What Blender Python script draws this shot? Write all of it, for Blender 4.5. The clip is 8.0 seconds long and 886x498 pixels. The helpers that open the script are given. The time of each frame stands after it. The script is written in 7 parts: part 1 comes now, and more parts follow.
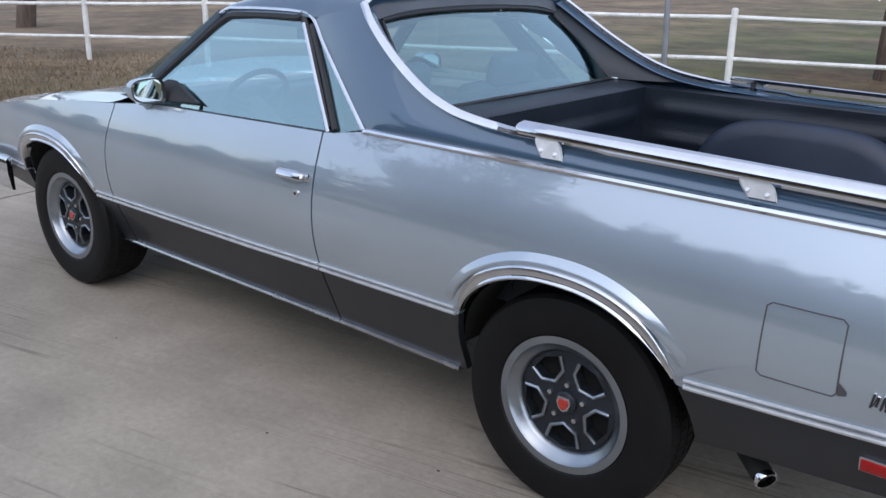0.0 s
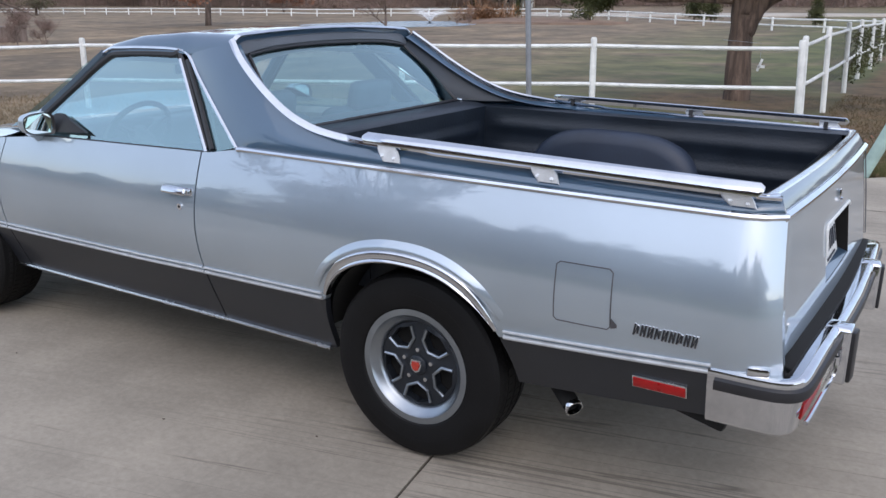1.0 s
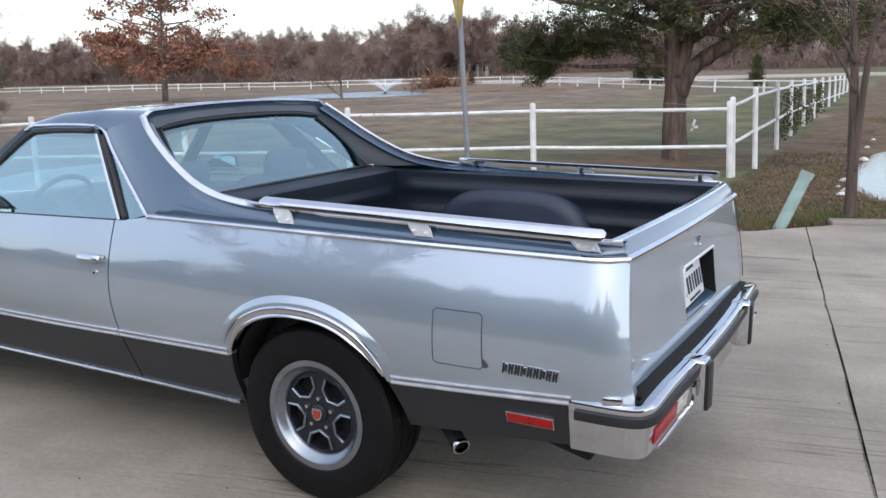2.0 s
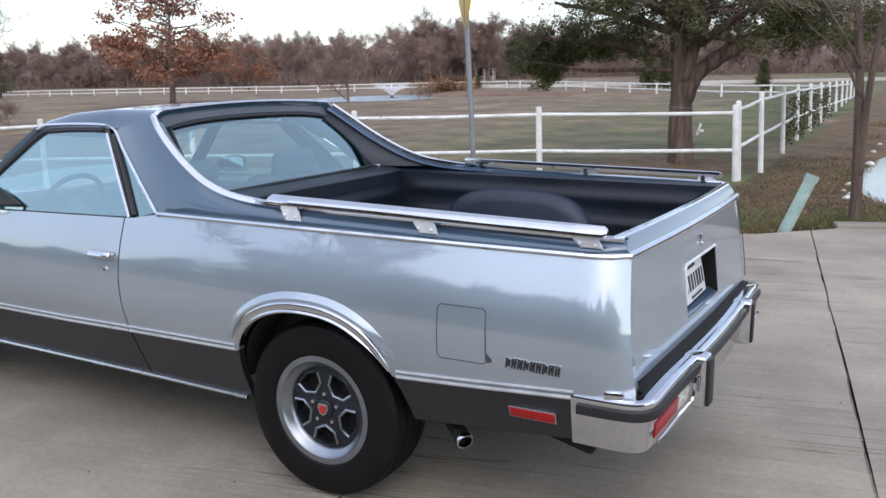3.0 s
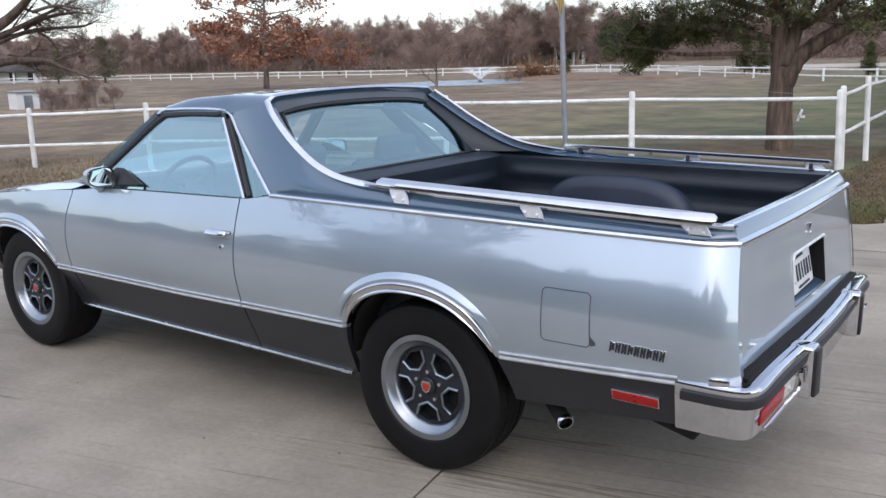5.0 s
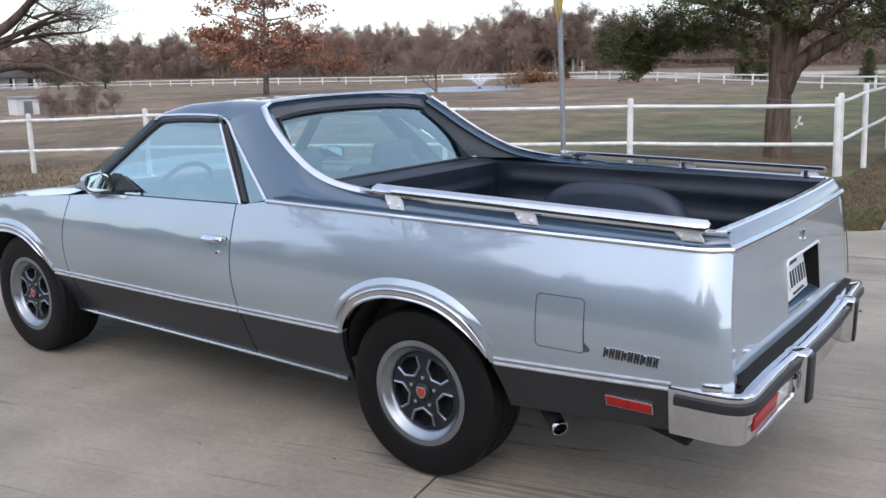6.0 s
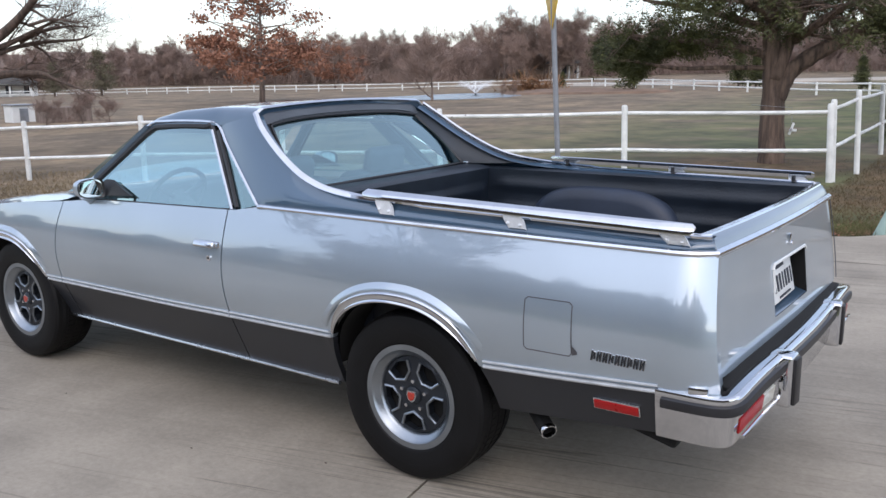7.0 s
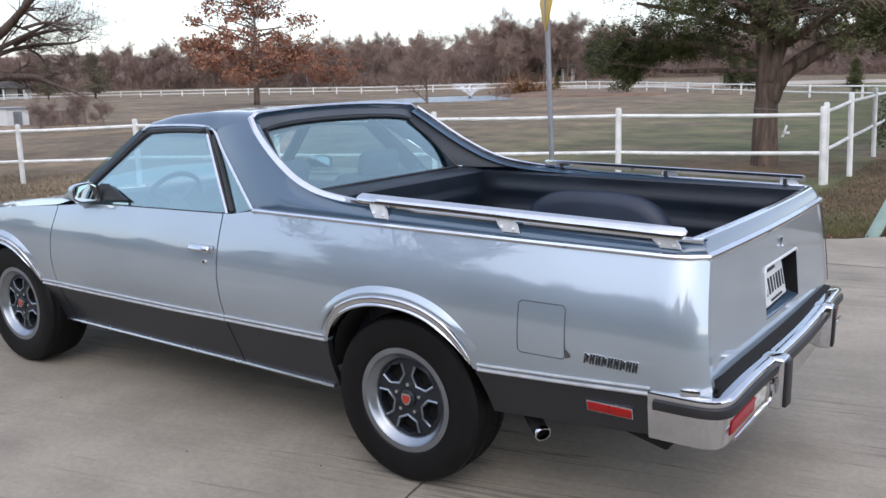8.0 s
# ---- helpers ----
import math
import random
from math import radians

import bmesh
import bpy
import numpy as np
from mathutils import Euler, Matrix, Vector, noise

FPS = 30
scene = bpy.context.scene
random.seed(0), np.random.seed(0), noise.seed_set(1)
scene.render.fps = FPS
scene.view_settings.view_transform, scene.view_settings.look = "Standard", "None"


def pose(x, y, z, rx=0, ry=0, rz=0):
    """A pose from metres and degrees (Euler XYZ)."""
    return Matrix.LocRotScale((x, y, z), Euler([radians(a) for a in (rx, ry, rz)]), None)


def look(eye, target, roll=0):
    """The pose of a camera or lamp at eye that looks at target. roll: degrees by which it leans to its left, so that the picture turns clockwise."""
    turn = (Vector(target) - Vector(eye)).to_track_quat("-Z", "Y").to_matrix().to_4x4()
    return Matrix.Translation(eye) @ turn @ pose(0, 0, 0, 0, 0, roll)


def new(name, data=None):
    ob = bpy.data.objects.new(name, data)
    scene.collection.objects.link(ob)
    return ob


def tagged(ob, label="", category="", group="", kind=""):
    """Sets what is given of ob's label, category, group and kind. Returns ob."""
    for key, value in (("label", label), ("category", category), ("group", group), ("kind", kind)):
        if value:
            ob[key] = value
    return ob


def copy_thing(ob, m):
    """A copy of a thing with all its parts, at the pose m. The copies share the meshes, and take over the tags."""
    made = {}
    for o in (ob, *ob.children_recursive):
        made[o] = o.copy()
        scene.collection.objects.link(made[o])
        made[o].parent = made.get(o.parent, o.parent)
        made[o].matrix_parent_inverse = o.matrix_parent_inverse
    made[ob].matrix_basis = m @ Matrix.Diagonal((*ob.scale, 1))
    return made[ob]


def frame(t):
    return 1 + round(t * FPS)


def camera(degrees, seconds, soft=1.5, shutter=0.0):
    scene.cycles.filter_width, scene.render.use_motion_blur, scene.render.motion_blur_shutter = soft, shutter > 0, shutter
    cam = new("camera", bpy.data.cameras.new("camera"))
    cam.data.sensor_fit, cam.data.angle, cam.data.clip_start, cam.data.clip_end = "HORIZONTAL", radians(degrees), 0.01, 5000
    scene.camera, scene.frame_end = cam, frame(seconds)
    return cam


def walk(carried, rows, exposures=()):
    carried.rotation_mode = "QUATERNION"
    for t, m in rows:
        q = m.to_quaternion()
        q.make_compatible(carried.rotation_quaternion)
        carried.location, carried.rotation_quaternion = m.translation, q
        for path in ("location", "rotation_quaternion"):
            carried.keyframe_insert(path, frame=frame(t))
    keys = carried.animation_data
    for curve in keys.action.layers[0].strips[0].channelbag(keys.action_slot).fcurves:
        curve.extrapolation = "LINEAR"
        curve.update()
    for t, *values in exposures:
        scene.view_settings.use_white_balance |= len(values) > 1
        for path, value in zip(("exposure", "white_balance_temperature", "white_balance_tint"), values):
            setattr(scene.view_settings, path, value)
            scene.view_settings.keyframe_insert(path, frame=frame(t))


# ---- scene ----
cam = camera(55.0, 8.0)
PATH = [
    (0, (1.1650, -2.9392, 1.6622), (-0.0199, -1.4587, 1.0265), 1.70),
    (0.5, (1.3690, -3.2002, 1.6560), (0.3092, -1.6221, 1.0344), 1.37),
    (1, (1.6150, -3.3081, 1.6836), (0.6103, -1.6712, 1.1259), 0.59),
    (1.5, (1.8960, -3.3216, 1.6672), (0.9032, -1.6504, 1.1966), -0.75),
    (2, (1.9820, -3.3745, 1.6945), (1.0291, -1.6639, 1.2871), -0.80),
    (2.2, (1.9950, -3.3866, 1.6982), (1.0518, -1.6671, 1.3059), -0.71),
    (3.3, (2.0120, -3.4409, 1.6744), (1.0199, -1.7530, 1.2662), -0.66),
    (3.5, (2.0100, -3.4614, 1.6782), (0.9945, -1.7912, 1.2551), -0.70),
    (4, (1.9882, -3.4966, 1.6843), (0.9060, -1.8742, 1.2416), -0.80),
    (4.5, (1.9837, -3.5249, 1.6912), (0.8576, -1.9314, 1.2524), -0.82),
    (6, (2.0041, -3.5223, 1.6912), (0.8740, -1.9255, 1.2751), -0.69),
    (6.5, (2.0260, -3.5256, 1.6893), (0.8979, -1.9254, 1.2811), -0.73),
    (7, (2.0418, -3.5271, 1.6864), (0.9164, -1.9230, 1.2861), -0.73),
    (7.5, (2.0500, -3.5362, 1.6888), (0.9293, -1.9277, 1.2930), -0.71),
    (8, (2.0553, -3.5418, 1.6953), (0.9392, -1.9298, 1.3007), -0.77),
]
walk(cam, [(t, look(eye, target, roll)) for t, eye, target, roll in PATH], [(0.0, 0.72, 6350, 10), (0.8, 0.78, 6450, 10), (1.6, 0.87, 6600, 10), (8.0, 0.87, 6600, 10)])


# ---- world and light ----
SUN_AZ, SUN_EL = radians(150), radians(46)
world = bpy.data.worlds.new("dusk_sky")
scene.world = world
world.use_nodes = True
wn = world.node_tree.nodes
sky = wn.new("ShaderNodeTexSky")
sky.sky_type = "NISHITA"
sky.sun_disc = False
sky.sun_elevation, sky.sun_rotation = SUN_EL, SUN_AZ
sky.air_density, sky.dust_density, sky.ozone_density = 1.0, 1.5, 1.0
haze = wn.new("ShaderNodeMix")
haze.data_type = "RGBA"
haze.inputs["Factor"].default_value = 0.35
haze.inputs["B"].default_value = (5.0, 5.15, 6.0, 1)
world.node_tree.links.new(sky.outputs["Color"], haze.inputs["A"])
world.node_tree.links.new(haze.outputs["Result"], wn["Background"].inputs["Color"])
wn["Background"].inputs["Strength"].default_value = 0.15
sun = new("sun", bpy.data.lights.new("sun", "SUN"))
sun.data.energy, sun.data.angle, sun.data.color = 0.55, radians(125), (1.0, 0.95, 0.90)
sun_dir = Vector((math.sin(SUN_AZ) * math.cos(SUN_EL), math.cos(SUN_AZ) * math.cos(SUN_EL), math.sin(SUN_EL)))
sun.matrix_world = look(sun_dir * 60, (0, 0, 0))


# ---- materials ----
def mat(name, base, rough=0.5, metal=0.0, var=0.15, scale=3.0, fine=60.0, bump=0.0, coat=0.0, tint=None, stretch=(1, 1, 1), turn=0.0, rough_var=0.1, per=0.0, bump_fine=True, coat_ior=1.5, coat_rough=0.03):
    """Principled surface with colour change at two scales, roughness wear and fine relief. per: change from object to object."""
    m = bpy.data.materials.new(name)
    m.use_nodes = True
    nt = m.node_tree
    n, l = nt.nodes, nt.links
    b = n["Principled BSDF"]
    b.inputs["Metallic"].default_value = metal
    b.inputs["Coat Weight"].default_value = coat
    b.inputs["Coat Roughness"].default_value = coat_rough
    b.inputs["Coat IOR"].default_value = coat_ior
    tc = n.new("ShaderNodeTexCoord")
    mp = n.new("ShaderNodeMapping")
    mp.inputs["Scale"].default_value = stretch
    mp.inputs["Rotation"].default_value = (0, 0, turn)
    l.new(tc.outputs["Object"], mp.inputs["Vector"])
    big, small = n.new("ShaderNodeTexNoise"), n.new("ShaderNodeTexNoise")
    big.inputs["Scale"].default_value, big.inputs["Detail"].default_value = scale, 5
    small.inputs["Scale"].default_value, small.inputs["Detail"].default_value = fine, 3
    l.new(mp.outputs["Vector"], big.inputs["Vector"])
    l.new(mp.outputs["Vector"], small.inputs["Vector"])
    mix = n.new("ShaderNodeMix")
    mix.data_type = "RGBA"
    dark = tint if tint else tuple(c * (1 - 2 * var) for c in base)
    mix.inputs["A"].default_value = (*dark, 1)
    mix.inputs["B"].default_value = (*base, 1) if tint else (*[min(1, c * (1 + var)) for c in base], 1)
    mr = n.new("ShaderNodeMapRange")
    mr.inputs["From Min"].default_value, mr.inputs["From Max"].default_value = 0.3, 0.7
    l.new(big.outputs["Fac"], mr.inputs["Value"])
    l.new(mr.outputs["Result"], mix.inputs["Factor"])
    hue = n.new("ShaderNodeHueSaturation")
    l.new(mix.outputs["Result"], hue.inputs["Color"])
    add = n.new("ShaderNodeMath")
    add.operation = "MULTIPLY_ADD"
    add.inputs[1].default_value, add.inputs[2].default_value = var * 1.6, 1 - var * 0.8
    l.new(small.outputs["Fac"], add.inputs[0])
    value = add
    if per:
        oi = n.new("ShaderNodeObjectInfo")
        pv = n.new("ShaderNodeMath")
        pv.operation = "MULTIPLY_ADD"
        pv.inputs[1].default_value, pv.inputs[2].default_value = per, 1 - per / 2
        l.new(oi.outputs["Random"], pv.inputs[0])
        value = n.new("ShaderNodeMath")
        value.operation = "MULTIPLY"
        l.new(add.outputs[0], value.inputs[0])
        l.new(pv.outputs[0], value.inputs[1])
    l.new(value.outputs[0], hue.inputs["Value"])
    l.new(hue.outputs["Color"], b.inputs["Base Color"])
    rr = n.new("ShaderNodeMath")
    rr.operation = "MULTIPLY_ADD"
    rr.inputs[1].default_value, rr.inputs[2].default_value = rough_var * 2, rough - rough_var
    l.new(big.outputs["Fac"], rr.inputs[0])
    l.new(rr.outputs[0], b.inputs["Roughness"])
    if bump:
        bp = n.new("ShaderNodeBump")
        bp.inputs["Strength"].default_value = 1.0
        bp.inputs["Distance"].default_value = bump
        l.new((small if bump_fine else big).outputs["Fac"], bp.inputs["Height"])
        l.new(bp.outputs["Normal"], b.inputs["Normal"])
    return m


def glass_mat(name, tint, gloss=0.05):
    """Thin window glass: tinted view through, and a reflection that grows towards grazing."""
    m = bpy.data.materials.new(name)
    m.use_nodes = True
    n, l = m.node_tree.nodes, m.node_tree.links
    n.remove(n["Principled BSDF"])
    tr, gl, lw, mx = n.new("ShaderNodeBsdfTransparent"), n.new("ShaderNodeBsdfGlossy"), n.new("ShaderNodeLayerWeight"), n.new("ShaderNodeMixShader")
    tr.inputs["Color"].default_value = (*tint, 1)
    gl.inputs["Roughness"].default_value = 0.02
    gl.inputs["Color"].default_value = (0.74, 0.97, 1.0, 1)
    lw.inputs["Blend"].default_value = 0.5
    pw, ma = n.new("ShaderNodeMath"), n.new("ShaderNodeMath")
    pw.operation, ma.operation = "POWER", "MULTIPLY_ADD"
    pw.inputs[1].default_value = 4.0
    ma.inputs[1].default_value, ma.inputs[2].default_value = 0.85, gloss
    ma.use_clamp = True
    l.new(lw.outputs["Facing"], pw.inputs[0])
    l.new(pw.outputs[0], ma.inputs[0])
    l.new(ma.outputs[0], mx.inputs["Fac"])
    l.new(tr.outputs[0], mx.inputs[1])
    l.new(gl.outputs[0], mx.inputs[2])
    l.new(mx.outputs[0], n["Material Output"].inputs["Surface"])
    return m


def ground_mat():
    """Winter pasture: tan and brown patches, greener towards the fence corner."""
    m = mat("winter_grass_ground", (0.235, 0.170, 0.104), 0.95, 0, 0.24, 0.22, 2.2, bump=0.02, tint=(0.125, 0.092, 0.058))
    n, l = m.node_tree.nodes, m.node_tree.links
    b = n["Principled BSDF"]
    base = b.inputs["Base Color"].links[0].from_socket
    tc, sp = n.new("ShaderNodeTexCoord"), n.new("ShaderNodeSeparateXYZ")
    l.new(tc.outputs["Object"], sp.inputs[0])
    reach = n.new("ShaderNodeMapRange")
    reach.inputs["From Min"].default_value, reach.inputs["From Max"].default_value = -16, -4
    l.new(sp.outputs["X"], reach.inputs["Value"])
    patches = n.new("ShaderNodeTexNoise")
    patches.inputs["Scale"].default_value, patches.inputs["Detail"].default_value = 0.30, 6
    l.new(tc.outputs["Object"], patches.inputs["Vector"])
    pick = n.new("ShaderNodeMapRange")
    pick.inputs["From Min"].default_value, pick.inputs["From Max"].default_value = 0.32, 0.50
    l.new(patches.outputs["Fac"], pick.inputs["Value"])
    mul = n.new("ShaderNodeMath")
    mul.operation = "MULTIPLY"
    l.new(reach.outputs["Result"], mul.inputs[0])
    l.new(pick.outputs["Result"], mul.inputs[1])
    mix = n.new("ShaderNodeMix")
    mix.data_type = "RGBA"
    mix.inputs["B"].default_value = (0.098, 0.104, 0.036, 1)
    l.new(mul.outputs[0], mix.inputs["Factor"])
    l.new(base, mix.inputs["A"])
    # tufted and worn places
    worn = n.new("ShaderNodeTexNoise")
    worn.inputs["Scale"].default_value, worn.inputs["Detail"].default_value, worn.inputs["Roughness"].default_value = 0.55, 9, 0.68
    l.new(tc.outputs["Object"], worn.inputs["Vector"])
    shade = n.new("ShaderNodeMapRange")
    shade.inputs["From Min"].default_value, shade.inputs["From Max"].default_value = 0.36, 0.62
    shade.inputs["To Min"].default_value, shade.inputs["To Max"].default_value = 0.58, 1.30
    l.new(worn.outputs["Fac"], shade.inputs["Value"])
    tuft = n.new("ShaderNodeMix")
    tuft.data_type, tuft.blend_type = "RGBA", "MULTIPLY"
    tuft.inputs["Factor"].default_value = 1.0
    l.new(mix.outputs["Result"], tuft.inputs["A"])
    l.new(shade.outputs["Result"], tuft.inputs["B"])
    mix = tuft
    # trodden brown earth beyond the side fence and under the old cedar
    past = n.new("ShaderNodeMapRange")
    past.inputs["From Min"].default_value, past.inputs["From Max"].default_value = -1.1, -0.5
    l.new(sp.outputs["X"], past.inputs["Value"])
    along_y = n.new("ShaderNodeMapRange")
    along_y.inputs["From Min"].default_value, along_y.inputs["From Max"].default_value = 7.5, 9.5
    l.new(sp.outputs["Y"], along_y.inputs["Value"])
    strip = n.new("ShaderNodeMath")
    strip.operation = "MULTIPLY"
    l.new(past.outputs["Result"], strip.inputs[0])
    l.new(along_y.outputs["Result"], strip.inputs[1])
    away = n.new("ShaderNodeVectorMath")
    away.operation = "DISTANCE"
    away.inputs[1].default_value = (-2.6, 14.9, -0.3)
    l.new(tc.outputs["Object"], away.inputs[0])
    ring = n.new("ShaderNodeMapRange")
    ring.inputs["From Min"].default_value, ring.inputs["From Max"].default_value = 3.4, 1.2
    l.new(away.outputs["Value"], ring.inputs["Value"])
    most = n.new("ShaderNodeMath")
    most.operation = "MAXIMUM"
    l.new(strip.outputs[0], most.inputs[0])
    l.new(ring.outputs["Result"], most.inputs[1])
    ragged = n.new("ShaderNodeTexNoise")
    ragged.inputs["Scale"].default_value, ragged.inputs["Detail"].default_value = 0.9, 7
    l.new(tc.outputs["Object"], ragged.inputs["Vector"])
    bare = n.new("ShaderNodeMath")
    bare.operation = "MULTIPLY_ADD"
    bare.inputs[1].default_value = 1.5
    l.new(most.outputs[0], bare.inputs[0])
    shift = n.new("ShaderNodeMath")
    shift.operation = "SUBTRACT"
    shift.inputs[1].default_value = 1.05
    l.new(ragged.outputs["Fac"], shift.inputs[0])
    l.new(shift.outputs[0], bare.inputs[2])
    bare.use_clamp = True
    earth = n.new("ShaderNodeMix")
    earth.data_type = "RGBA"
    soil = n.new("ShaderNodeTexNoise")
    soil.inputs["Scale"].default_value, soil.inputs["Detail"].default_value, soil.inputs["Roughness"].default_value = 1.6, 10, 0.72
    l.new(tc.outputs["Object"], soil.inputs["Vector"])
    tones = n.new("ShaderNodeValToRGB")
    tones.color_ramp.elements[0].position, tones.color_ramp.elements[0].color = 0.34, (0.058, 0.036, 0.018, 1)
    tones.color_ramp.elements[1].position, tones.color_ramp.elements[1].color = 0.64, (0.190, 0.115, 0.058, 1)
    mid = tones.color_ramp.elements.new(0.48)
    mid.color = (0.112, 0.072, 0.034, 1)
    l.new(soil.outputs["Fac"], tones.inputs["Fac"])
    l.new(tones.outputs["Color"], earth.inputs["B"])
    l.new(bare.outputs[0], earth.inputs["Factor"])
    l.new(mix.outputs["Result"], earth.inputs["A"])
    l.new(earth.outputs["Result"], b.inputs["Base Color"])
    return m


def concrete_mat():
    """Broom-finished concrete: blotches, fine grit, and broken dark drag lines along the broom's way."""
    m = mat("worn_concrete", (0.352, 0.309, 0.250), 0.85, 0, 0.14, 0.9, 45, bump=0.0016)
    n, l = m.node_tree.nodes, m.node_tree.links
    b = n["Principled BSDF"]
    base = b.inputs["Base Color"].links[0].from_socket
    tc = n.new("ShaderNodeTexCoord")
    spin, squash = n.new("ShaderNodeMapping"), n.new("ShaderNodeMapping")
    spin.inputs["Rotation"].default_value = (0, 0, radians(-13))
    squash.inputs["Scale"].default_value = (0.13, 5.5, 1)
    l.new(tc.outputs["Object"], spin.inputs["Vector"])
    l.new(spin.outputs["Vector"], squash.inputs["Vector"])
    lines, gaps = n.new("ShaderNodeTexNoise"), n.new("ShaderNodeTexNoise")
    lines.inputs["Scale"].default_value, lines.inputs["Detail"].default_value, lines.inputs["Roughness"].default_value = 1.0, 3.5, 0.62
    gaps.inputs["Scale"].default_value, gaps.inputs["Detail"].default_value = 2.2, 7
    l.new(squash.outputs["Vector"], lines.inputs["Vector"])
    l.new(spin.outputs["Vector"], gaps.inputs["Vector"])
    ridge = n.new("ShaderNodeMath")
    ridge.operation = "SUBTRACT"
    ridge.inputs[1].default_value = 0.5
    l.new(lines.outputs["Fac"], ridge.inputs[0])
    absn = n.new("ShaderNodeMath")
    absn.operation = "ABSOLUTE"
    l.new(ridge.outputs[0], absn.inputs[0])
    thin = n.new("ShaderNodeMapRange")
    thin.inputs["From Min"].default_value, thin.inputs["From Max"].default_value = 0.0, 0.011
    thin.inputs["To Min"].default_value, thin.inputs["To Max"].default_value = 1.0, 0.0
    l.new(absn.outputs[0], thin.inputs["Value"])
    cut = n.new("ShaderNodeMapRange")
    cut.inputs["From Min"].default_value, cut.inputs["From Max"].default_value = 0.44, 0.56
    breaks = n.new("ShaderNodeTexNoise")
    breaks.inputs["Scale"].default_value, breaks.inputs["Detail"].default_value = 0.75, 5
    l.new(spin.outputs["Vector"], breaks.inputs["Vector"])
    l.new(breaks.outputs["Fac"], cut.inputs["Value"])
    both = n.new("ShaderNodeMath")
    both.operation = "MULTIPLY"
    l.new(thin.outputs["Result"], both.inputs[0])
    l.new(cut.outputs["Result"], both.inputs[1])
    soft = n.new("ShaderNodeMapRange")
    soft.inputs["From Min"].default_value, soft.inputs["From Max"].default_value = 0.3, 0.7
    soft.inputs["To Min"].default_value, soft.inputs["To Max"].default_value = 0.93, 1.05
    l.new(lines.outputs["Fac"], soft.inputs["Value"])
    streak = n.new("ShaderNodeMix")
    streak.data_type, streak.blend_type = "RGBA", "MULTIPLY"
    streak.inputs["Factor"].default_value = 1.0
    l.new(base, streak.inputs["A"])
    l.new(soft.outputs["Result"], streak.inputs["B"])
    mottle = n.new("ShaderNodeMapRange")
    mottle.inputs["From Min"].default_value, mottle.inputs["From Max"].default_value = 0.3, 0.7
    mottle.inputs["To Min"].default_value, mottle.inputs["To Max"].default_value = 0.87, 1.09
    l.new(gaps.outputs["Fac"], mottle.inputs["Value"])
    blot = n.new("ShaderNodeMix")
    blot.data_type, blot.blend_type = "RGBA", "MULTIPLY"
    blot.inputs["Factor"].default_value = 1.0
    l.new(streak.outputs["Result"], blot.inputs["A"])
    l.new(mottle.outputs["Result"], blot.inputs["B"])
    pits = n.new("ShaderNodeTexNoise")
    pits.inputs["Scale"].default_value, pits.inputs["Detail"].default_value, pits.inputs["Roughness"].default_value = 26, 7, 0.78
    l.new(tc.outputs["Object"], pits.inputs["Vector"])
    speck = n.new("ShaderNodeMapRange")
    speck.inputs["From Min"].default_value, speck.inputs["From Max"].default_value = 0.34, 0.62
    speck.inputs["To Min"].default_value, speck.inputs["To Max"].default_value = 0.88, 1.07
    l.new(pits.outputs["Fac"], speck.inputs["Value"])
    grit = n.new("ShaderNodeMix")
    grit.data_type, grit.blend_type = "RGBA", "MULTIPLY"
    grit.inputs["Factor"].default_value = 1.0
    l.new(blot.outputs["Result"], grit.inputs["A"])
    l.new(speck.outputs["Result"], grit.inputs["B"])
    streak = grit
    dark = n.new("ShaderNodeMix")
    dark.data_type = "RGBA"
    dark.inputs["B"].default_value = (0.10, 0.085, 0.07, 1)
    half = n.new("ShaderNodeMath")
    half.operation = "MULTIPLY"
    half.inputs[1].default_value = 0.66
    l.new(both.outputs[0], half.inputs[0])
    l.new(half.outputs[0], dark.inputs["Factor"])
    l.new(streak.outputs["Result"], dark.inputs["A"])
    l.new(dark.outputs["Result"], b.inputs["Base Color"])
    return m


SILVER = mat("silver_paint", (0.400, 0.485, 0.565), 0.36, 0.6, 0.03, 2.0, 900, coat=1.0, rough_var=0.03, coat_ior=2.45, coat_rough=0.012)
SLATE = mat("slate_paint", (0.056, 0.112, 0.180), 0.36, 0.25, 0.05, 2.0, 900, coat=1.0, rough_var=0.03, coat_ior=1.75, coat_rough=0.02)
PALE_SLATE = mat("pale_slate_paint", (0.17, 0.215, 0.26), 0.36, 0.4, 0.05, 2.0, 900, coat=1.0, rough_var=0.03, coat_ior=1.6, coat_rough=0.02)
CHARCOAL = mat("charcoal_paint", (0.026, 0.029, 0.036), 0.42, 0.2, 0.1, 2.5, 300, coat=0.25, rough_var=0.08)
CHROME = mat("chrome", (0.70, 0.72, 0.76), 0.07, 1.0, 0.04, 14, 120, rough_var=0.03)
BRIGHT = mat("brushed_bright_metal", (0.66, 0.68, 0.71), 0.26, 1.0, 0.08, 12, 300, rough_var=0.06)
RIM_SILVER = mat("brushed_rim_steel", (0.33, 0.365, 0.405), 0.30, 0.95, 0.08, 9, 300, rough_var=0.06)
RIM_DARK = mat("rim_dark_grey", (0.022, 0.027, 0.035), 0.4, 0.3, 0.12, 9, 120)
RUBBER = mat("tyre_rubber", (0.0060, 0.0060, 0.0066), 0.58, 0, 0.2, 7, 150, bump=0.0006)
TRIM_BLACK = mat("black_rubber_trim", (0.022, 0.022, 0.025), 0.45, 0, 0.15, 10, 200)
LINER = mat("bed_liner_black", (0.011, 0.017, 0.027), 0.42, 0, 0.15, 5, 90, bump=0.0012)
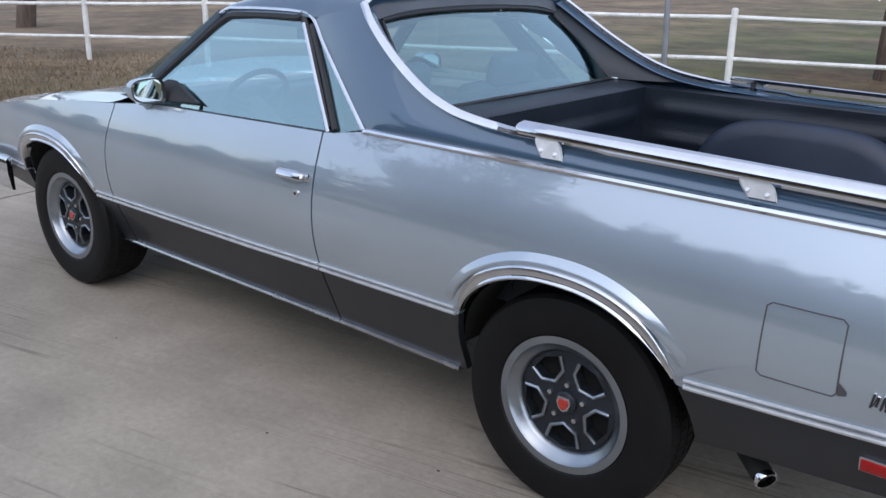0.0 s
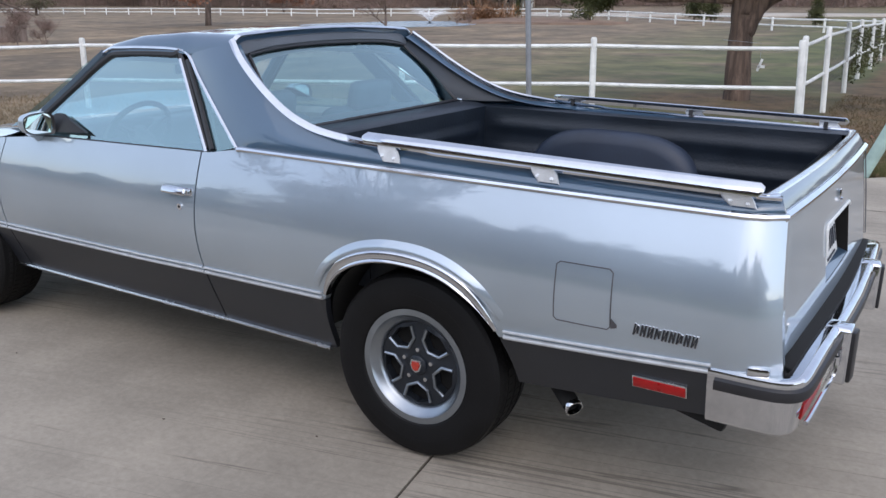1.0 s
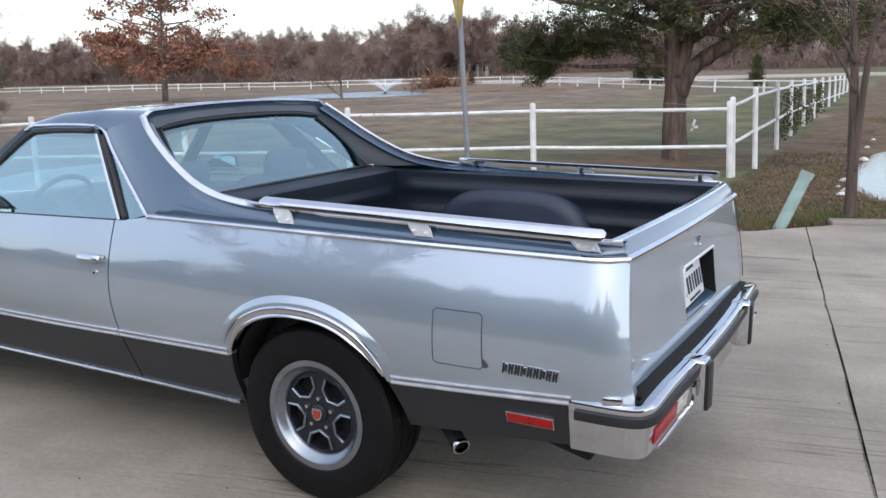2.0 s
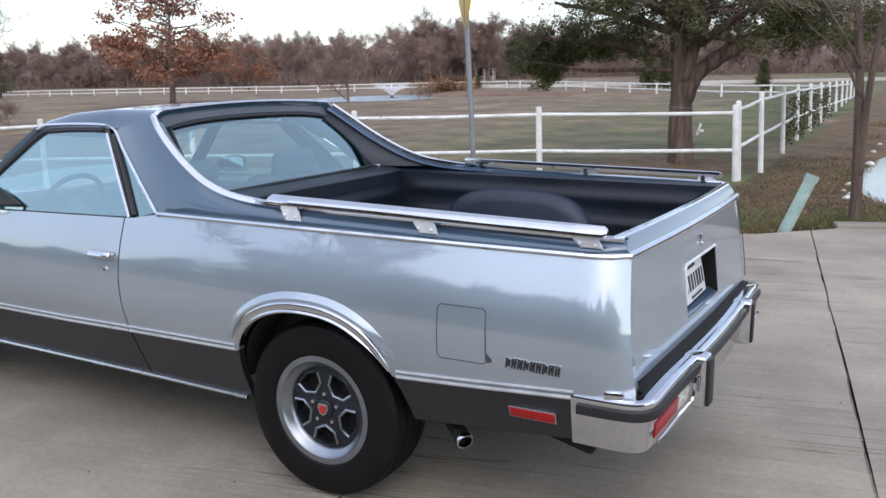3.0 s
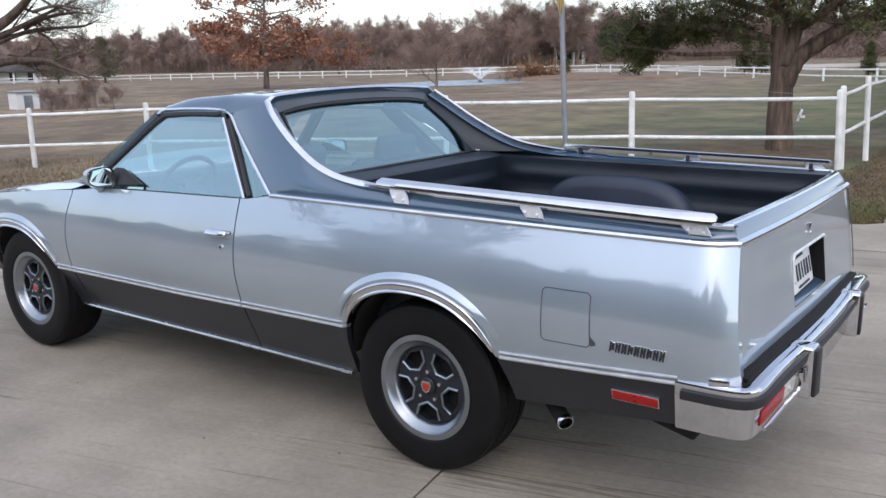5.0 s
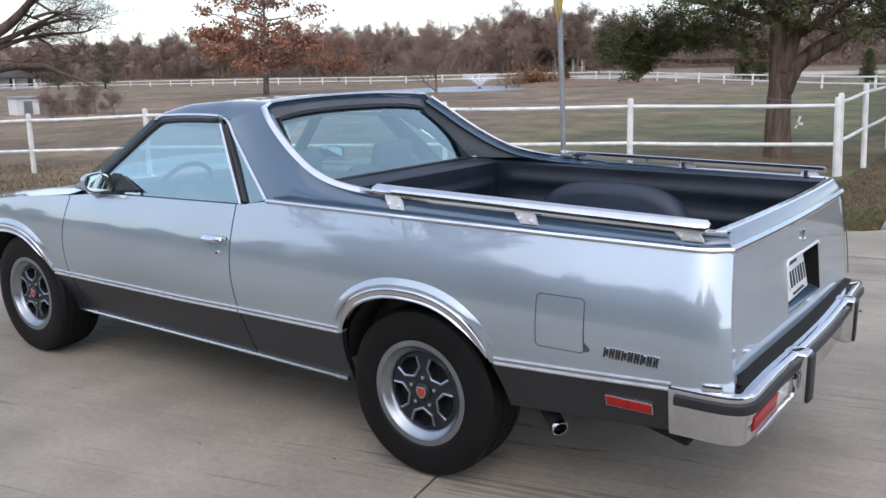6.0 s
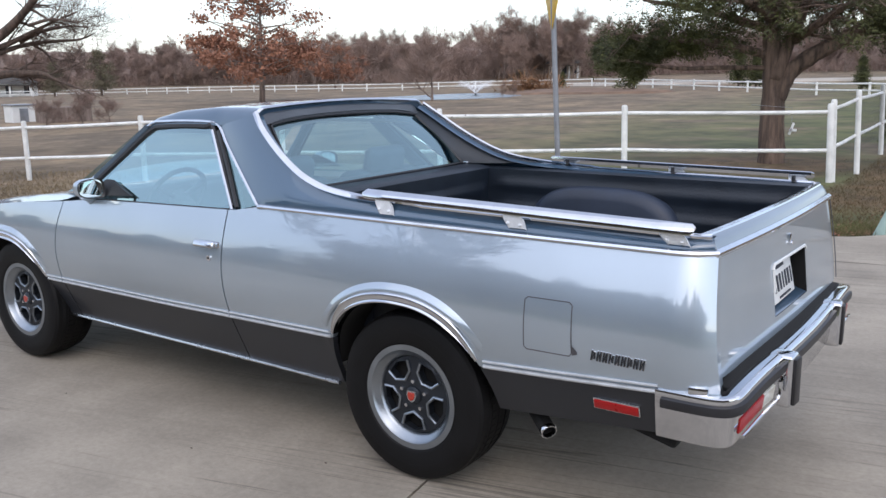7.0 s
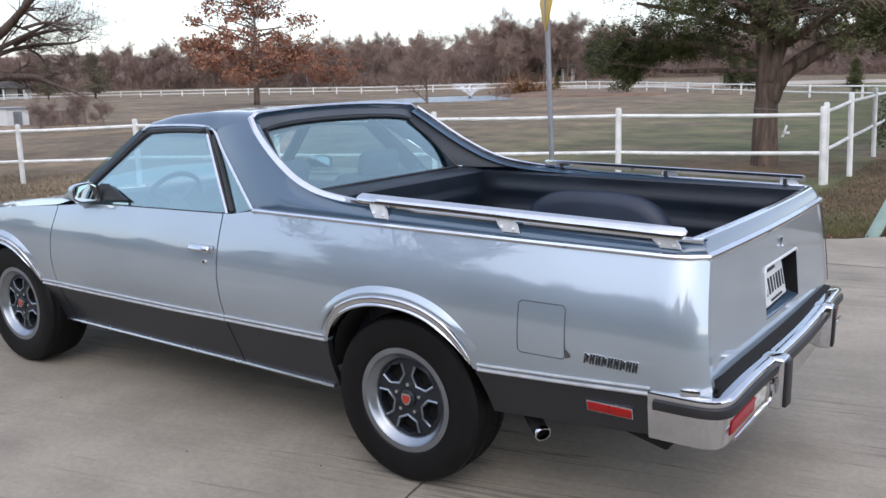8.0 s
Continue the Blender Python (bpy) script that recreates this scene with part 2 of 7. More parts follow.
# liner plastic of the wheel housing, with the sky's bluish reflection put into the colour
HOUSING = mat("liner_plastic_sky_tint", (0.024, 0.035, 0.060), 0.45, 0, 0.15, 4, 90)
ZINC = mat("pale_zinc", (0.62, 0.64, 0.66), 0.42, 0.5, 0.08, 20, 200)
# whitish, mostly matt: the sky's reflection in the chrome feet is painted in
FOOT_METAL = mat("foot_metal_sky_bright", (0.78, 0.81, 0.84), 0.5, 0.25, 0.08, 20, 200)
JOINT = mat("joint_grit", (0.085, 0.075, 0.062), 0.95, 0, 0.25, 6, 80)
# near-black: shade under the car and in its gaps is put into the colour
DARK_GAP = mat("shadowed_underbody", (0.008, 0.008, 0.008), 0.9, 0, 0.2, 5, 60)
GROOVE = mat("panel_groove", (0.10, 0.10, 0.11), 0.6, 0.3, 0.1, 5, 60)
RED_LENS = mat("red_lens", (0.40, 0.006, 0.008), 0.3, 0, 0.08, 20, 200, coat=0.0)
CLEAR_LENS = mat("clear_lens", (0.75, 0.72, 0.62), 0.2, 0, 0.08, 20, 200, coat=0.6)
PLATE_WHITE = mat("plate_white", (0.78, 0.79, 0.78), 0.45, 0, 0.05, 20, 200)
INK = mat("plate_ink", (0.03, 0.035, 0.05), 0.6)
RED_BADGE = mat("red_badge", (0.45, 0.035, 0.02), 0.3, 0, 0.1, 60, 300, coat=0.6)
SEAT = mat("blue_grey_cloth", (0.10, 0.125, 0.16), 0.9, 0, 0.12, 6, 220, bump=0.001)
TAN_TRIM = mat("pale_interior_trim", (0.45, 0.43, 0.39), 0.75, 0, 0.1, 5, 150)
INNER_GREY = mat("inner_panel_grey", (0.028, 0.036, 0.047), 0.55, 0, 0.12, 4, 150, rough_var=0.06)
REVEAL_GREY = mat("reveal_grey_paint", (0.10, 0.112, 0.128), 0.45, 0.1, 0.1, 4, 150, rough_var=0.05)
PILLAR_TRIM = mat("blue_pillar_trim", (0.055, 0.085, 0.115), 0.7, 0, 0.1, 5, 120)
DASH = mat("dark_dash_vinyl", (0.05, 0.055, 0.065), 0.6, 0, 0.12, 6, 150)
GLASS = glass_mat("tinted_window_glass", (0.78, 0.98, 0.98), 0.31)
DOOR_GLASS = glass_mat("door_window_glass", (0.74, 0.93, 0.93), 0.40)
MIRROR = mat("mirror_glass", (0.55, 0.62, 0.62), 0.02, 1.0, 0.0, 2, 2, rough_var=0.0)
RUBBER.node_tree.nodes["Principled BSDF"].inputs["Specular IOR Level"].default_value = 0.25
CONCRETE = concrete_mat()
GRASS = ground_mat()
RUST_GRASS = mat("matted_brown_grass", (0.150, 0.100, 0.050), 0.9, 0, 0.25, 0.8, 9, tint=(0.085, 0.070, 0.030))
BLADE = mat("dry_grass_blades", (0.20, 0.165, 0.105), 0.9, 0, 0.12, 0.4, 6, tint=(0.15, 0.13, 0.08))
GOLD_GRASS = mat("golden_dry_grass", (0.30, 0.225, 0.135), 0.9, 0, 0.2, 0.9, 9, tint=(0.12, 0.088, 0.052))
WEED = mat("green_weeds", (0.085, 0.11, 0.03), 0.85, 0, 0.3, 2, 20, tint=(0.16, 0.13, 0.06))
DIRT = mat("red_brown_dirt", (0.20, 0.125, 0.08), 0.95, 0, 0.2, 0.6, 6, bump=0.03)
WHITE_PIPE = mat("white_painted_pipe", (0.78, 0.78, 0.75), 0.5, 0, 0.11, 4, 25, bump=0.001, per=0.06)
def chip(m, bare, at=0.655):
    """Flakes the paint off in small ragged spots."""
    n, l = m.node_tree.nodes, m.node_tree.links
    b = n["Principled BSDF"]
    base = b.inputs["Base Color"].links[0].from_socket
    tc, spots, cut, mix = n.new("ShaderNodeTexCoord"), n.new("ShaderNodeTexNoise"), n.new("ShaderNodeMapRange"), n.new("ShaderNodeMix")
    spots.inputs["Scale"].default_value, spots.inputs["Detail"].default_value, spots.inputs["Roughness"].default_value = 5.5, 6, 0.7
    cut.inputs["From Min"].default_value, cut.inputs["From Max"].default_value = at, at + 0.03
    mix.data_type = "RGBA"
    mix.inputs["B"].default_value = (*bare, 1)
    l.new(tc.outputs["Object"], spots.inputs["Vector"])
    l.new(spots.outputs["Fac"], cut.inputs["Value"])
    l.new(cut.outputs["Result"], mix.inputs["Factor"])
    l.new(base, mix.inputs["A"])
    l.new(mix.outputs["Result"], b.inputs["Base Color"])


chip(WHITE_PIPE, (0.16, 0.12, 0.10))
GALV = mat("galvanised_pole", (0.30, 0.31, 0.33), 0.45, 0.6, 0.12, 4, 40)
YELLOW = mat("yellow_sign_sheet", (0.66, 0.40, 0.03), 0.45, 0, 0.06, 4, 40)
PALE_GREEN = mat("faded_green_plastic", (0.34, 0.46, 0.41), 0.55, 0, 0.12, 6, 50)
CEDAR_BARK = mat("ridged_cedar_bark", (0.23, 0.160, 0.122), 0.95, 0, 0.3, 2.2, 14, bump=0.04, stretch=(5, 5, 0.5), tint=(0.052, 0.037, 0.030))
BARK = mat("dark_bark", (0.175, 0.125, 0.10), 0.95, 0, 0.3, 2.2, 14, bump=0.04, stretch=(5, 5, 0.5), tint=(0.075, 0.055, 0.045))
BARK_GREY = mat("grey_bark", (0.21, 0.16, 0.135), 0.95, 0, 0.25, 2, 12, bump=0.02, stretch=(3, 3, 0.7))
TWIG = mat("bare_twigs", (0.29, 0.205, 0.170), 0.95, 0, 0.2, 0.5, 3, per=0.35, tint=(0.20, 0.145, 0.122))
OLIVE = mat("olive_foliage", (0.165, 0.145, 0.090), 0.85, 0, 0.3, 0.9, 8, tint=(0.10, 0.088, 0.058))
FAR_WOODS = mat("far_wood_mass", (0.26, 0.190, 0.162), 0.95, 0, 0.2, 0.12, 0.9, tint=(0.15, 0.115, 0.10), stretch=(3, 3, 0.6))
HOG_WIRE = mat("rusty_wire", (0.10, 0.085, 0.075), 0.7, 0.3, 0.2, 5, 40)
CEDAR = mat("cedar_foliage", (0.095, 0.100, 0.028), 0.8, 0, 0.35, 1.1, 8, tint=(0.024, 0.030, 0.012))
BROWN_LEAF = mat("brown_oak_leaves", (0.36, 0.165, 0.10), 0.8, 0, 0.3, 1.2, 9, tint=(0.20, 0.095, 0.062))
WATER = mat("pond_water", (0.16, 0.19, 0.21), 0.22, 0, 0.05, 1, 7, bump=0.06, rough_var=0.02)
PUDDLE_WATER = mat("puddle_water", (0.10, 0.10, 0.09), 0.05, 0, 0.05, 1, 7, bump=0.004, rough_var=0.01)
SPRAY = mat("fountain_spray", (0.85, 0.87, 0.90), 0.4, 0, 0.02, 5, 20)
ROAD = mat("pale_road", (0.40, 0.36, 0.31), 0.9, 0, 0.1, 0.5, 6)
ROOF_DARK = mat("dark_shingle_roof", (0.07, 0.065, 0.06), 0.9, 0, 0.15, 1, 10)
HOUSE_TAN = mat("tan_brick_wall", (0.42, 0.335, 0.275), 0.9, 0, 0.15, 1, 12)
HOUSE_WHITE = mat("white_siding", (0.72, 0.72, 0.70), 0.7, 0, 0.06, 1, 10)
PANE = mat("dark_window_pane", (0.03, 0.035, 0.045), 0.08, 0, 0.1, 2, 10)
BRUSH = mat("cut_brush", (0.33, 0.17, 0.08), 0.95, 0, 0.3, 1, 6)
STONE = mat("white_limestone", (0.80, 0.79, 0.76), 0.85, 0, 0.08, 5, 40, bump=0.01)


# ---- building helpers ----
def mesh_of(name, bm, material, smooth=35):
    me = bpy.data.meshes.new(name)
    bmesh.ops.recalc_face_normals(bm, faces=bm.faces)
    bm.to_mesh(me)
    bm.free()
    me.materials.append(material)
    if smooth:
        me.shade_smooth()
        me.set_sharp_from_angle(angle=radians(smooth))
    return me


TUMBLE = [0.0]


def part(name, bm, material, parent, label="", smooth=35):
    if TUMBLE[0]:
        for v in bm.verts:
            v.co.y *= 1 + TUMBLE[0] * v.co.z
    ob = new(name, mesh_of(name, bm, material, smooth))
    ob.parent = parent
    if label:
        tagged(ob, label)
    return ob


def thing(name, label, category, at=(0, 0, 0), group="", kind="", rz=0):
    ob = new(name)
    ob.matrix_basis = pose(*at, 0, 0, rz)
    return tagged(ob, label, category, group, kind)


def solid(name, bm, material, label, category, group="", kind="", at=(0, 0, 0), smooth=35, rz=0):
    ob = new(name, mesh_of(name, bm, material, smooth))
    ob.matrix_basis = pose(*at, 0, 0, rz)
    return tagged(ob, label, category, group, kind)


def raw(name, verts, faces, material, smooth=False):
    me = bpy.data.meshes.new(name)
    me.from_pydata(verts, [], faces)
    me.materials.append(material)
    if smooth:
        me.shade_smooth()
    return me


def grid(bm, rows, closed=False, cyclic=False):
    """Quads over rows of points."""
    vs = [[bm.verts.new(p) for p in r] for r in rows]
    n = len(vs)
    for i in range(n if cyclic else n - 1):
        a, b = vs[i], vs[(i + 1) % n]
        k = len(a)
        for j in range(k if closed else k - 1):
            bm.faces.new((a[j], a[(j + 1) % k], b[(j + 1) % k], b[j]))
    return vs


def box(bm, c, size, bevel=0.0, rot=None, seg=2):
    m = Matrix.Translation(c) @ (rot.to_4x4() if rot else Matrix()) @ Matrix.Diagonal((*size, 1))
    geo = bmesh.ops.create_cube(bm, size=1.0, matrix=m)
    if bevel:
        es = list({e for v in geo["verts"] for e in v.link_edges})
        bmesh.ops.bevel(bm, geom=es, offset=bevel, segments=seg, affect="EDGES", profile=0.5)


def tube(bm, path, radius, sides=8, cap=True, flat=1.0):
    """A round bar along a path; radius: one number or one for each point."""
    pts = [Vector(p) for p in path]
    rs = radius if isinstance(radius, (list, tuple)) else [radius] * len(pts)
    rows = []
    t0 = (pts[1] - pts[0]).normalized()
    up = Vector((0, 0, 1)) if abs(t0.z) < 0.9 else Vector((1, 0, 0))
    n = t0.cross(up).normalized()
    for i, p in enumerate(pts):
        t = (pts[min(i + 1, len(pts) - 1)] - pts[max(i - 1, 0)]).normalized()
        n = (n - t * n.dot(t)).normalized()
        b = t.cross(n)
        rows.append([p + (n * math.cos(2 * math.pi * k / sides) + b * flat * math.sin(2 * math.pi * k / sides)) * rs[i] for k in range(sides)])
    vs = grid(bm, rows, closed=True)
    if cap:
        bm.faces.new(vs[0][::-1])
        bm.faces.new(vs[-1])


def ribbon(bm, path, outward, profile):
    """A strip along a path. profile: pairs of (across, out); across is tangent x outward."""
    pts = [Vector(p) for p in path]
    outs = [Vector(o).normalized() for o in outward] if isinstance(outward, list) else [Vector(outward).normalized()] * len(pts)
    rows = []
    for i, p in enumerate(pts):
        t = (pts[min(i + 1, len(pts) - 1)] - pts[max(i - 1, 0)]).normalized()
        o = (outs[i] - t * outs[i].dot(t)).normalized()
        n = t.cross(o)
        rows.append([p + n * a + o * b for a, b in profile])
    vs = grid(bm, rows)
    for r in (vs[0], vs[-1]):
        if len(r) > 2:
            bm.faces.new(r)


def revolve(bm, profile, steps=48, axis="y"):
    """profile: pairs of (radius, height along the axis)."""
    rows = []
    for k in range(steps):
        a = 2 * math.pi * k / steps
        c, s = math.cos(a), math.sin(a)
        rows.append([Vector((r * c, h, r * s)) if axis == "y" else Vector((r * c, r * s, h)) for r, h in profile])
    grid(bm, rows, cyclic=True)


def curve(points, steps=8):
    """A smooth line through points (Catmull-Rom)."""
    p = [Vector(q) for q in points]
    p = [2 * p[0] - p[1]] + p + [2 * p[-1] - p[-2]]
    out = []
    for i in range(1, len(p) - 2):
        a, b, c, d = p[i - 1:i + 3]
        for k in range(steps):
            t = k / steps
            out.append(0.5 * (2 * b + (c - a) * t + (2 * a - 5 * b + 4 * c - d) * t * t + (3 * b - a - 3 * c + d) * t ** 3))
    out.append(p[-2])
    return out


def lerp(a, b, t):
    return a + (b - a) * t


# ---- ground ----
def edge_distance(x, y):
    """Distance beyond the far edge of the driveway; below zero on the concrete."""
    return min(-0.425 * (x - 0.5) + 0.905 * (y - 5.9), -0.707 * (x - 0.5) + 0.707 * (y - 5.9))


def field_z(x, y):
    """The field: a plain that rises very slightly away from the driveway."""
    return max(-3.0, -0.43 + 0.0165 * y + 0.008 * x)


# middle, half length, half width and turn of the pond
POND = (-34.7, 49.8, 9.5, 4.6, radians(100))


def pond_reach(x, y):
    """Below one inside the pond's outline."""
    c, s = math.cos(POND[4]), math.sin(POND[4])
    u, v = x - POND[0], y - POND[1]
    a, b = (u * c + v * s) / POND[2], (-u * s + v * c) / POND[3]
    return math.hypot(a, b) / (1 + 0.12 * math.sin(3 * math.atan2(b, a) + 0.6))


# middle and half sizes of the puddle in the ditch beside the drive
PUDDLE = (1.95, 14.2, 0.85, 4.4)


def ground_z(x, y):
    d = edge_distance(x, y)
    if d < 0:
        return -0.025 + max(-0.035, d * 0.1)
    z = lerp(-0.025, min(-0.12, field_z(x, y)) if d < 7 else field_z(x, y), min(1.0, d / 6.5) ** 0.8)
    # the hollow of the pond
    f = pond_reach(x, y)
    if f < 1.4:
        z = lerp(0.118, z, max(0.0, min(1.0, (f - 1.1) / 0.3)))
        z = lerp(z - 0.6, z, max(0.0, min(1.0, (f - 0.70) / 0.25)))
        return z
    wet = math.hypot((x - PUDDLE[0]) / PUDDLE[2], (y - PUDDLE[1]) / PUDDLE[3])
    if wet < 1.25:
        z = lerp(z, -0.27, min(1.0, (1.25 - wet) / 0.5))
    return z + (0.035 * noise.noise((x * 0.35, y * 0.35, 0.3)) if d > 0.6 else 0)


def build_ground():
    bm = bmesh.new()
    radii = [0.5 * 1.034 ** k for k in range(226)]
    rows = []
    for r in radii:
        rows.append([(r * math.cos(a), r * math.sin(a), ground_z(r * math.cos(a), r * math.sin(a))) for a in [2 * math.pi * k / 320 for k in range(320)]])
    grid(bm, rows, closed=True)
    solid("ground", bm, GRASS, "dry winter grass field sloping gently down from the driveway", "ground", kind="structure", smooth=60)


E1, E2 = Vector((0.9886, 0.151, 0)), Vector((-0.151, 0.9886, 0))


def build_driveway():
    """Slabs of broom-finished concrete with narrow open joints."""
    drive = thing("driveway", "worn beige concrete driveway slabs with brushed streaks", "driveway", kind="structure")
    # the outline's far side, from left to right
    far = [(-22, -4.66), (-9.5, 1.2), (0.5, 5.9), (1.8, 7.2), (6.0, 11.4), (12, 17.4)]
    joints = [-22, -4.9, -0.074, 1.97, 6.4, 14]

    def far_y(x):
        return float(np.interp(x, [p[0] for p in far], [p[1] for p in far]))
    for a, b in zip(joints[:-1], joints[1:]):
        bm = bmesh.new()
        steps = max(3, int((b - a) / 0.5))
        top, low = [], []
        for k in range(steps + 1):
            s = lerp(a + 0.006, b - 0.006, k / steps)
            # march along the joint direction to the far edge
            t = -6.5
            while t < 22:
                p = E1 * s + E2 * t
                if p.y > far_y(p.x):
                    break
                t += 0.02
            wob = 0.012 * noise.noise((s * 3, 0, 0))
            ts = [-6.5, -5] + [v / 8 for v in range(-24, 42)]
            line = [E1 * (s + (0.014 * noise.noise((u * 2.5, 0.37 * (a if k == 0 else b), 1)) + 0.008 * noise.noise((u * 17, 3.1 * k, 2)) if k in (0, steps) else 0)) + E2 * u for u in ts if u < t - 0.1] + [E1 * s + E2 * (t + wob)]
            top.append([(q.x, q.y, 0.0) for q in line])
        n = min(len(r) for r in top)
        rows = []
        for r in top:
            r = r[:n - 1] + [r[-1]]
            rows.append([(r[0][0], r[0][1], -0.12)] + r + [(r[-1][0], r[-1][1], -0.12)])
        vs = grid(bm, rows)
        bm.faces.new([v for v in vs[0]])
        bm.faces.new([v for v in vs[-1]])
        part("slab", bm, CONCRETE, drive, smooth=20)


def build_joints():
    """Grit that has silted up the joints between the slabs."""
    drive = scene.objects["driveway"]
    for s in (-4.9, -0.074, 1.97, 6.4):
        bm = bmesh.new()
        grid(bm, [[(q.x, q.y, -0.009 + 0.004 * noise.noise((u * 3, s, 0))) for q in (E1 * (s + w) + E2 * u for w in (-0.05, 0.05))] for u in [-6 + v / 8 for v in range(90)] if edge_distance(*(E1 * s + E2 * u).xy) < -0.1])
        part("joint", bm, JOINT, drive, "dirt-filled joint")
    # a sawn cross joint near the far edge
    bm = bmesh.new()
    grid(bm, [[(q.x, q.y, 0.002) for q in (E1 * u + E2 * (4.46 + 0.012 * noise.noise((u * 3, 2, 0)) + w) for w in (-0.007, 0.007))] for u in [-0.05 + v / 10 for v in range(20)]])
    part("joint", bm, JOINT, drive, "dirt-filled cross joint")


build_ground()
build_driveway()
build_joints()


# ---- the car ----
# x runs to the tail, the rear axle at x = 0; the driver's side is at y < 0
def body_width(x, z):
    """Half width of the body side."""
    p = 1.4329 * z ** 4 - 4.2879 * z ** 3 + 3.893 * z ** 2 - 1.004 * z + 0.8263
    return p * float(np.interp(x, [-3.9, -3.4, -3.0, -1.1, 0, 0.7, 1.1], [0.90, 0.955, 0.975, 0.975, 0.993, 1, 0.995]))


def corner(x):
    """How far the tail's rounded corner draws the side in."""
    u = max(0.0, min(1.0, (x - 1.08) / 0.15))
    return 0.066 * u ** 2.6


def side_point(x, z, s, out=0.0):
    y = s * (body_width(x, z) - corner(x) + out)
    # the front door seam leans back towards the window sill
    x += math.exp(-((x + 2.46) / 0.14) ** 2) * float(np.interp(z, [0.54, 0.87, 1.0], [-0.045, 0.0, 0.035]))
    if x > 1.08:
        x = 1.08 + (x - 1.08) * (0.142 + max(0.0, 1.105 - z) * 0.112) / 0.142
    return Vector((x, y, z))


def moulding_z(x):
    return float(np.interp(x, [-2.8, -1.5, -0.45, 0.4, 0.75, 1.08], [0.540, 0.546, 0.568, 0.590, 0.614, 0.637]))


def rocker_z(x):
    return float(np.interp(x, [-3.9, -3.4, -2.6, -0.5, 0.5, 1.1, 1.25], [0.44, 0.40, 0.315, 0.315, 0.41, 0.47, 0.48]))


def belt_z(x):
    return float(np.interp(x, [-3.86, -3.7, -3.2, -2.9, -2.4, -2.1, -1.04, -0.87, 1.3], [0.83, 0.86, 0.945, 0.98, 1.025, 1.05, 1.076, 1.105, 1.105]))


ARCHES = {"rear": (-0.015, 0.425, 0.36, 0.432), "front": (-3.03, 0.40, 0.36, 0.40)}


def arch_z(x):
    """The wheel openings' edge, or -1 beside them."""
    for cx, a, z0, h in ARCHES.values():
        u = abs((x - cx) / a)
        if u < 1:
            return z0 + h * (1 - u ** 2.3) ** (1 / 2.3)
    return -1


def columns(x0, x1):
    xs = set(np.linspace(x0, x1, max(4, int(abs(x1 - x0) / 0.05))).round(5).tolist())
    for cx, a, _, _ in ARCHES.values():
        for k in range(41):
            x = cx - a * 0.9999 * math.cos(math.pi * k / 40)
            if x0 < x < x1:
                xs.add(round(x, 5))
        for x in (cx - a - 0.0002, cx + a + 0.0002):
            if x0 < x < x1:
                xs.add(x)
    if x1 > 1.1:
        xs |= {round(1.08 + 0.15 * math.sin(math.pi / 2 * k / 14), 5) for k in range(15) if 1.08 + 0.15 * math.sin(math.pi / 2 * k / 14) < x1}
    return sorted(xs)


def skin(x0, x1, low, high, s, rows=9, out=0.0):
    """Body side between two heights given along x, cut by the wheel openings, with its edges turned in."""
    bm = bmesh.new()
    runs, table = [], []
    for x in columns(x0, x1):
        a, b = max(low(x), arch_z(x)), high(x)
        if b - a < 0.003:
            if table:
                runs.append(table)
            table = []
            continue
        col = [side_point(x, lerp(a, b, k / rows), s, out) for k in range(rows + 1)]
        ends = [Vector((c.x, s * (abs(c.y) - 0.03), c.z)) for c in (col[0], col[-1])]
        table.append([ends[0]] + col + [ends[1]])
    runs.append(table)
    for table in runs:
        if len(table) < 2:
            continue
        grid(bm, table)
        for r in (table[0], table[-1]):
            grid(bm, [[p, Vector((p.x, p.y - s * 0.03, p.z))] for p in r])
    return bm


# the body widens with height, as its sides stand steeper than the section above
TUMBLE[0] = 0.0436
car = thing("pickup_car", "silver and slate two-tone car with open load bed, parked", "car")
GAP = 0.004
DOOR_R, DOOR_F = -1.075, -2.46

# bulk inside the shell: floor pan, inner walls and wheel wells, near-black with their shade
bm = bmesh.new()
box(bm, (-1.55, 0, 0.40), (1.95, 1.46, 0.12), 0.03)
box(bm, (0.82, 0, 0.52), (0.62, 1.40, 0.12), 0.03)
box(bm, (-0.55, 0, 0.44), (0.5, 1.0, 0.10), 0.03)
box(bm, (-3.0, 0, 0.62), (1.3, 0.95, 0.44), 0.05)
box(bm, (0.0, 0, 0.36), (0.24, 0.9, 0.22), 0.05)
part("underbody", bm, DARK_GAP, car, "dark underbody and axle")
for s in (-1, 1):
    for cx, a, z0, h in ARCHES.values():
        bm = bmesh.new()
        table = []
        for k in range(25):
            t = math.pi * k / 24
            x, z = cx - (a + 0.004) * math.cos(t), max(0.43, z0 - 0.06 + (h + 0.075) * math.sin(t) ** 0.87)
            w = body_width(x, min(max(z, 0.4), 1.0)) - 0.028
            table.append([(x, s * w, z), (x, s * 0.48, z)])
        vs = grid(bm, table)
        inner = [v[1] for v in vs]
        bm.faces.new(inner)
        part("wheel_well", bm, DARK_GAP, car)

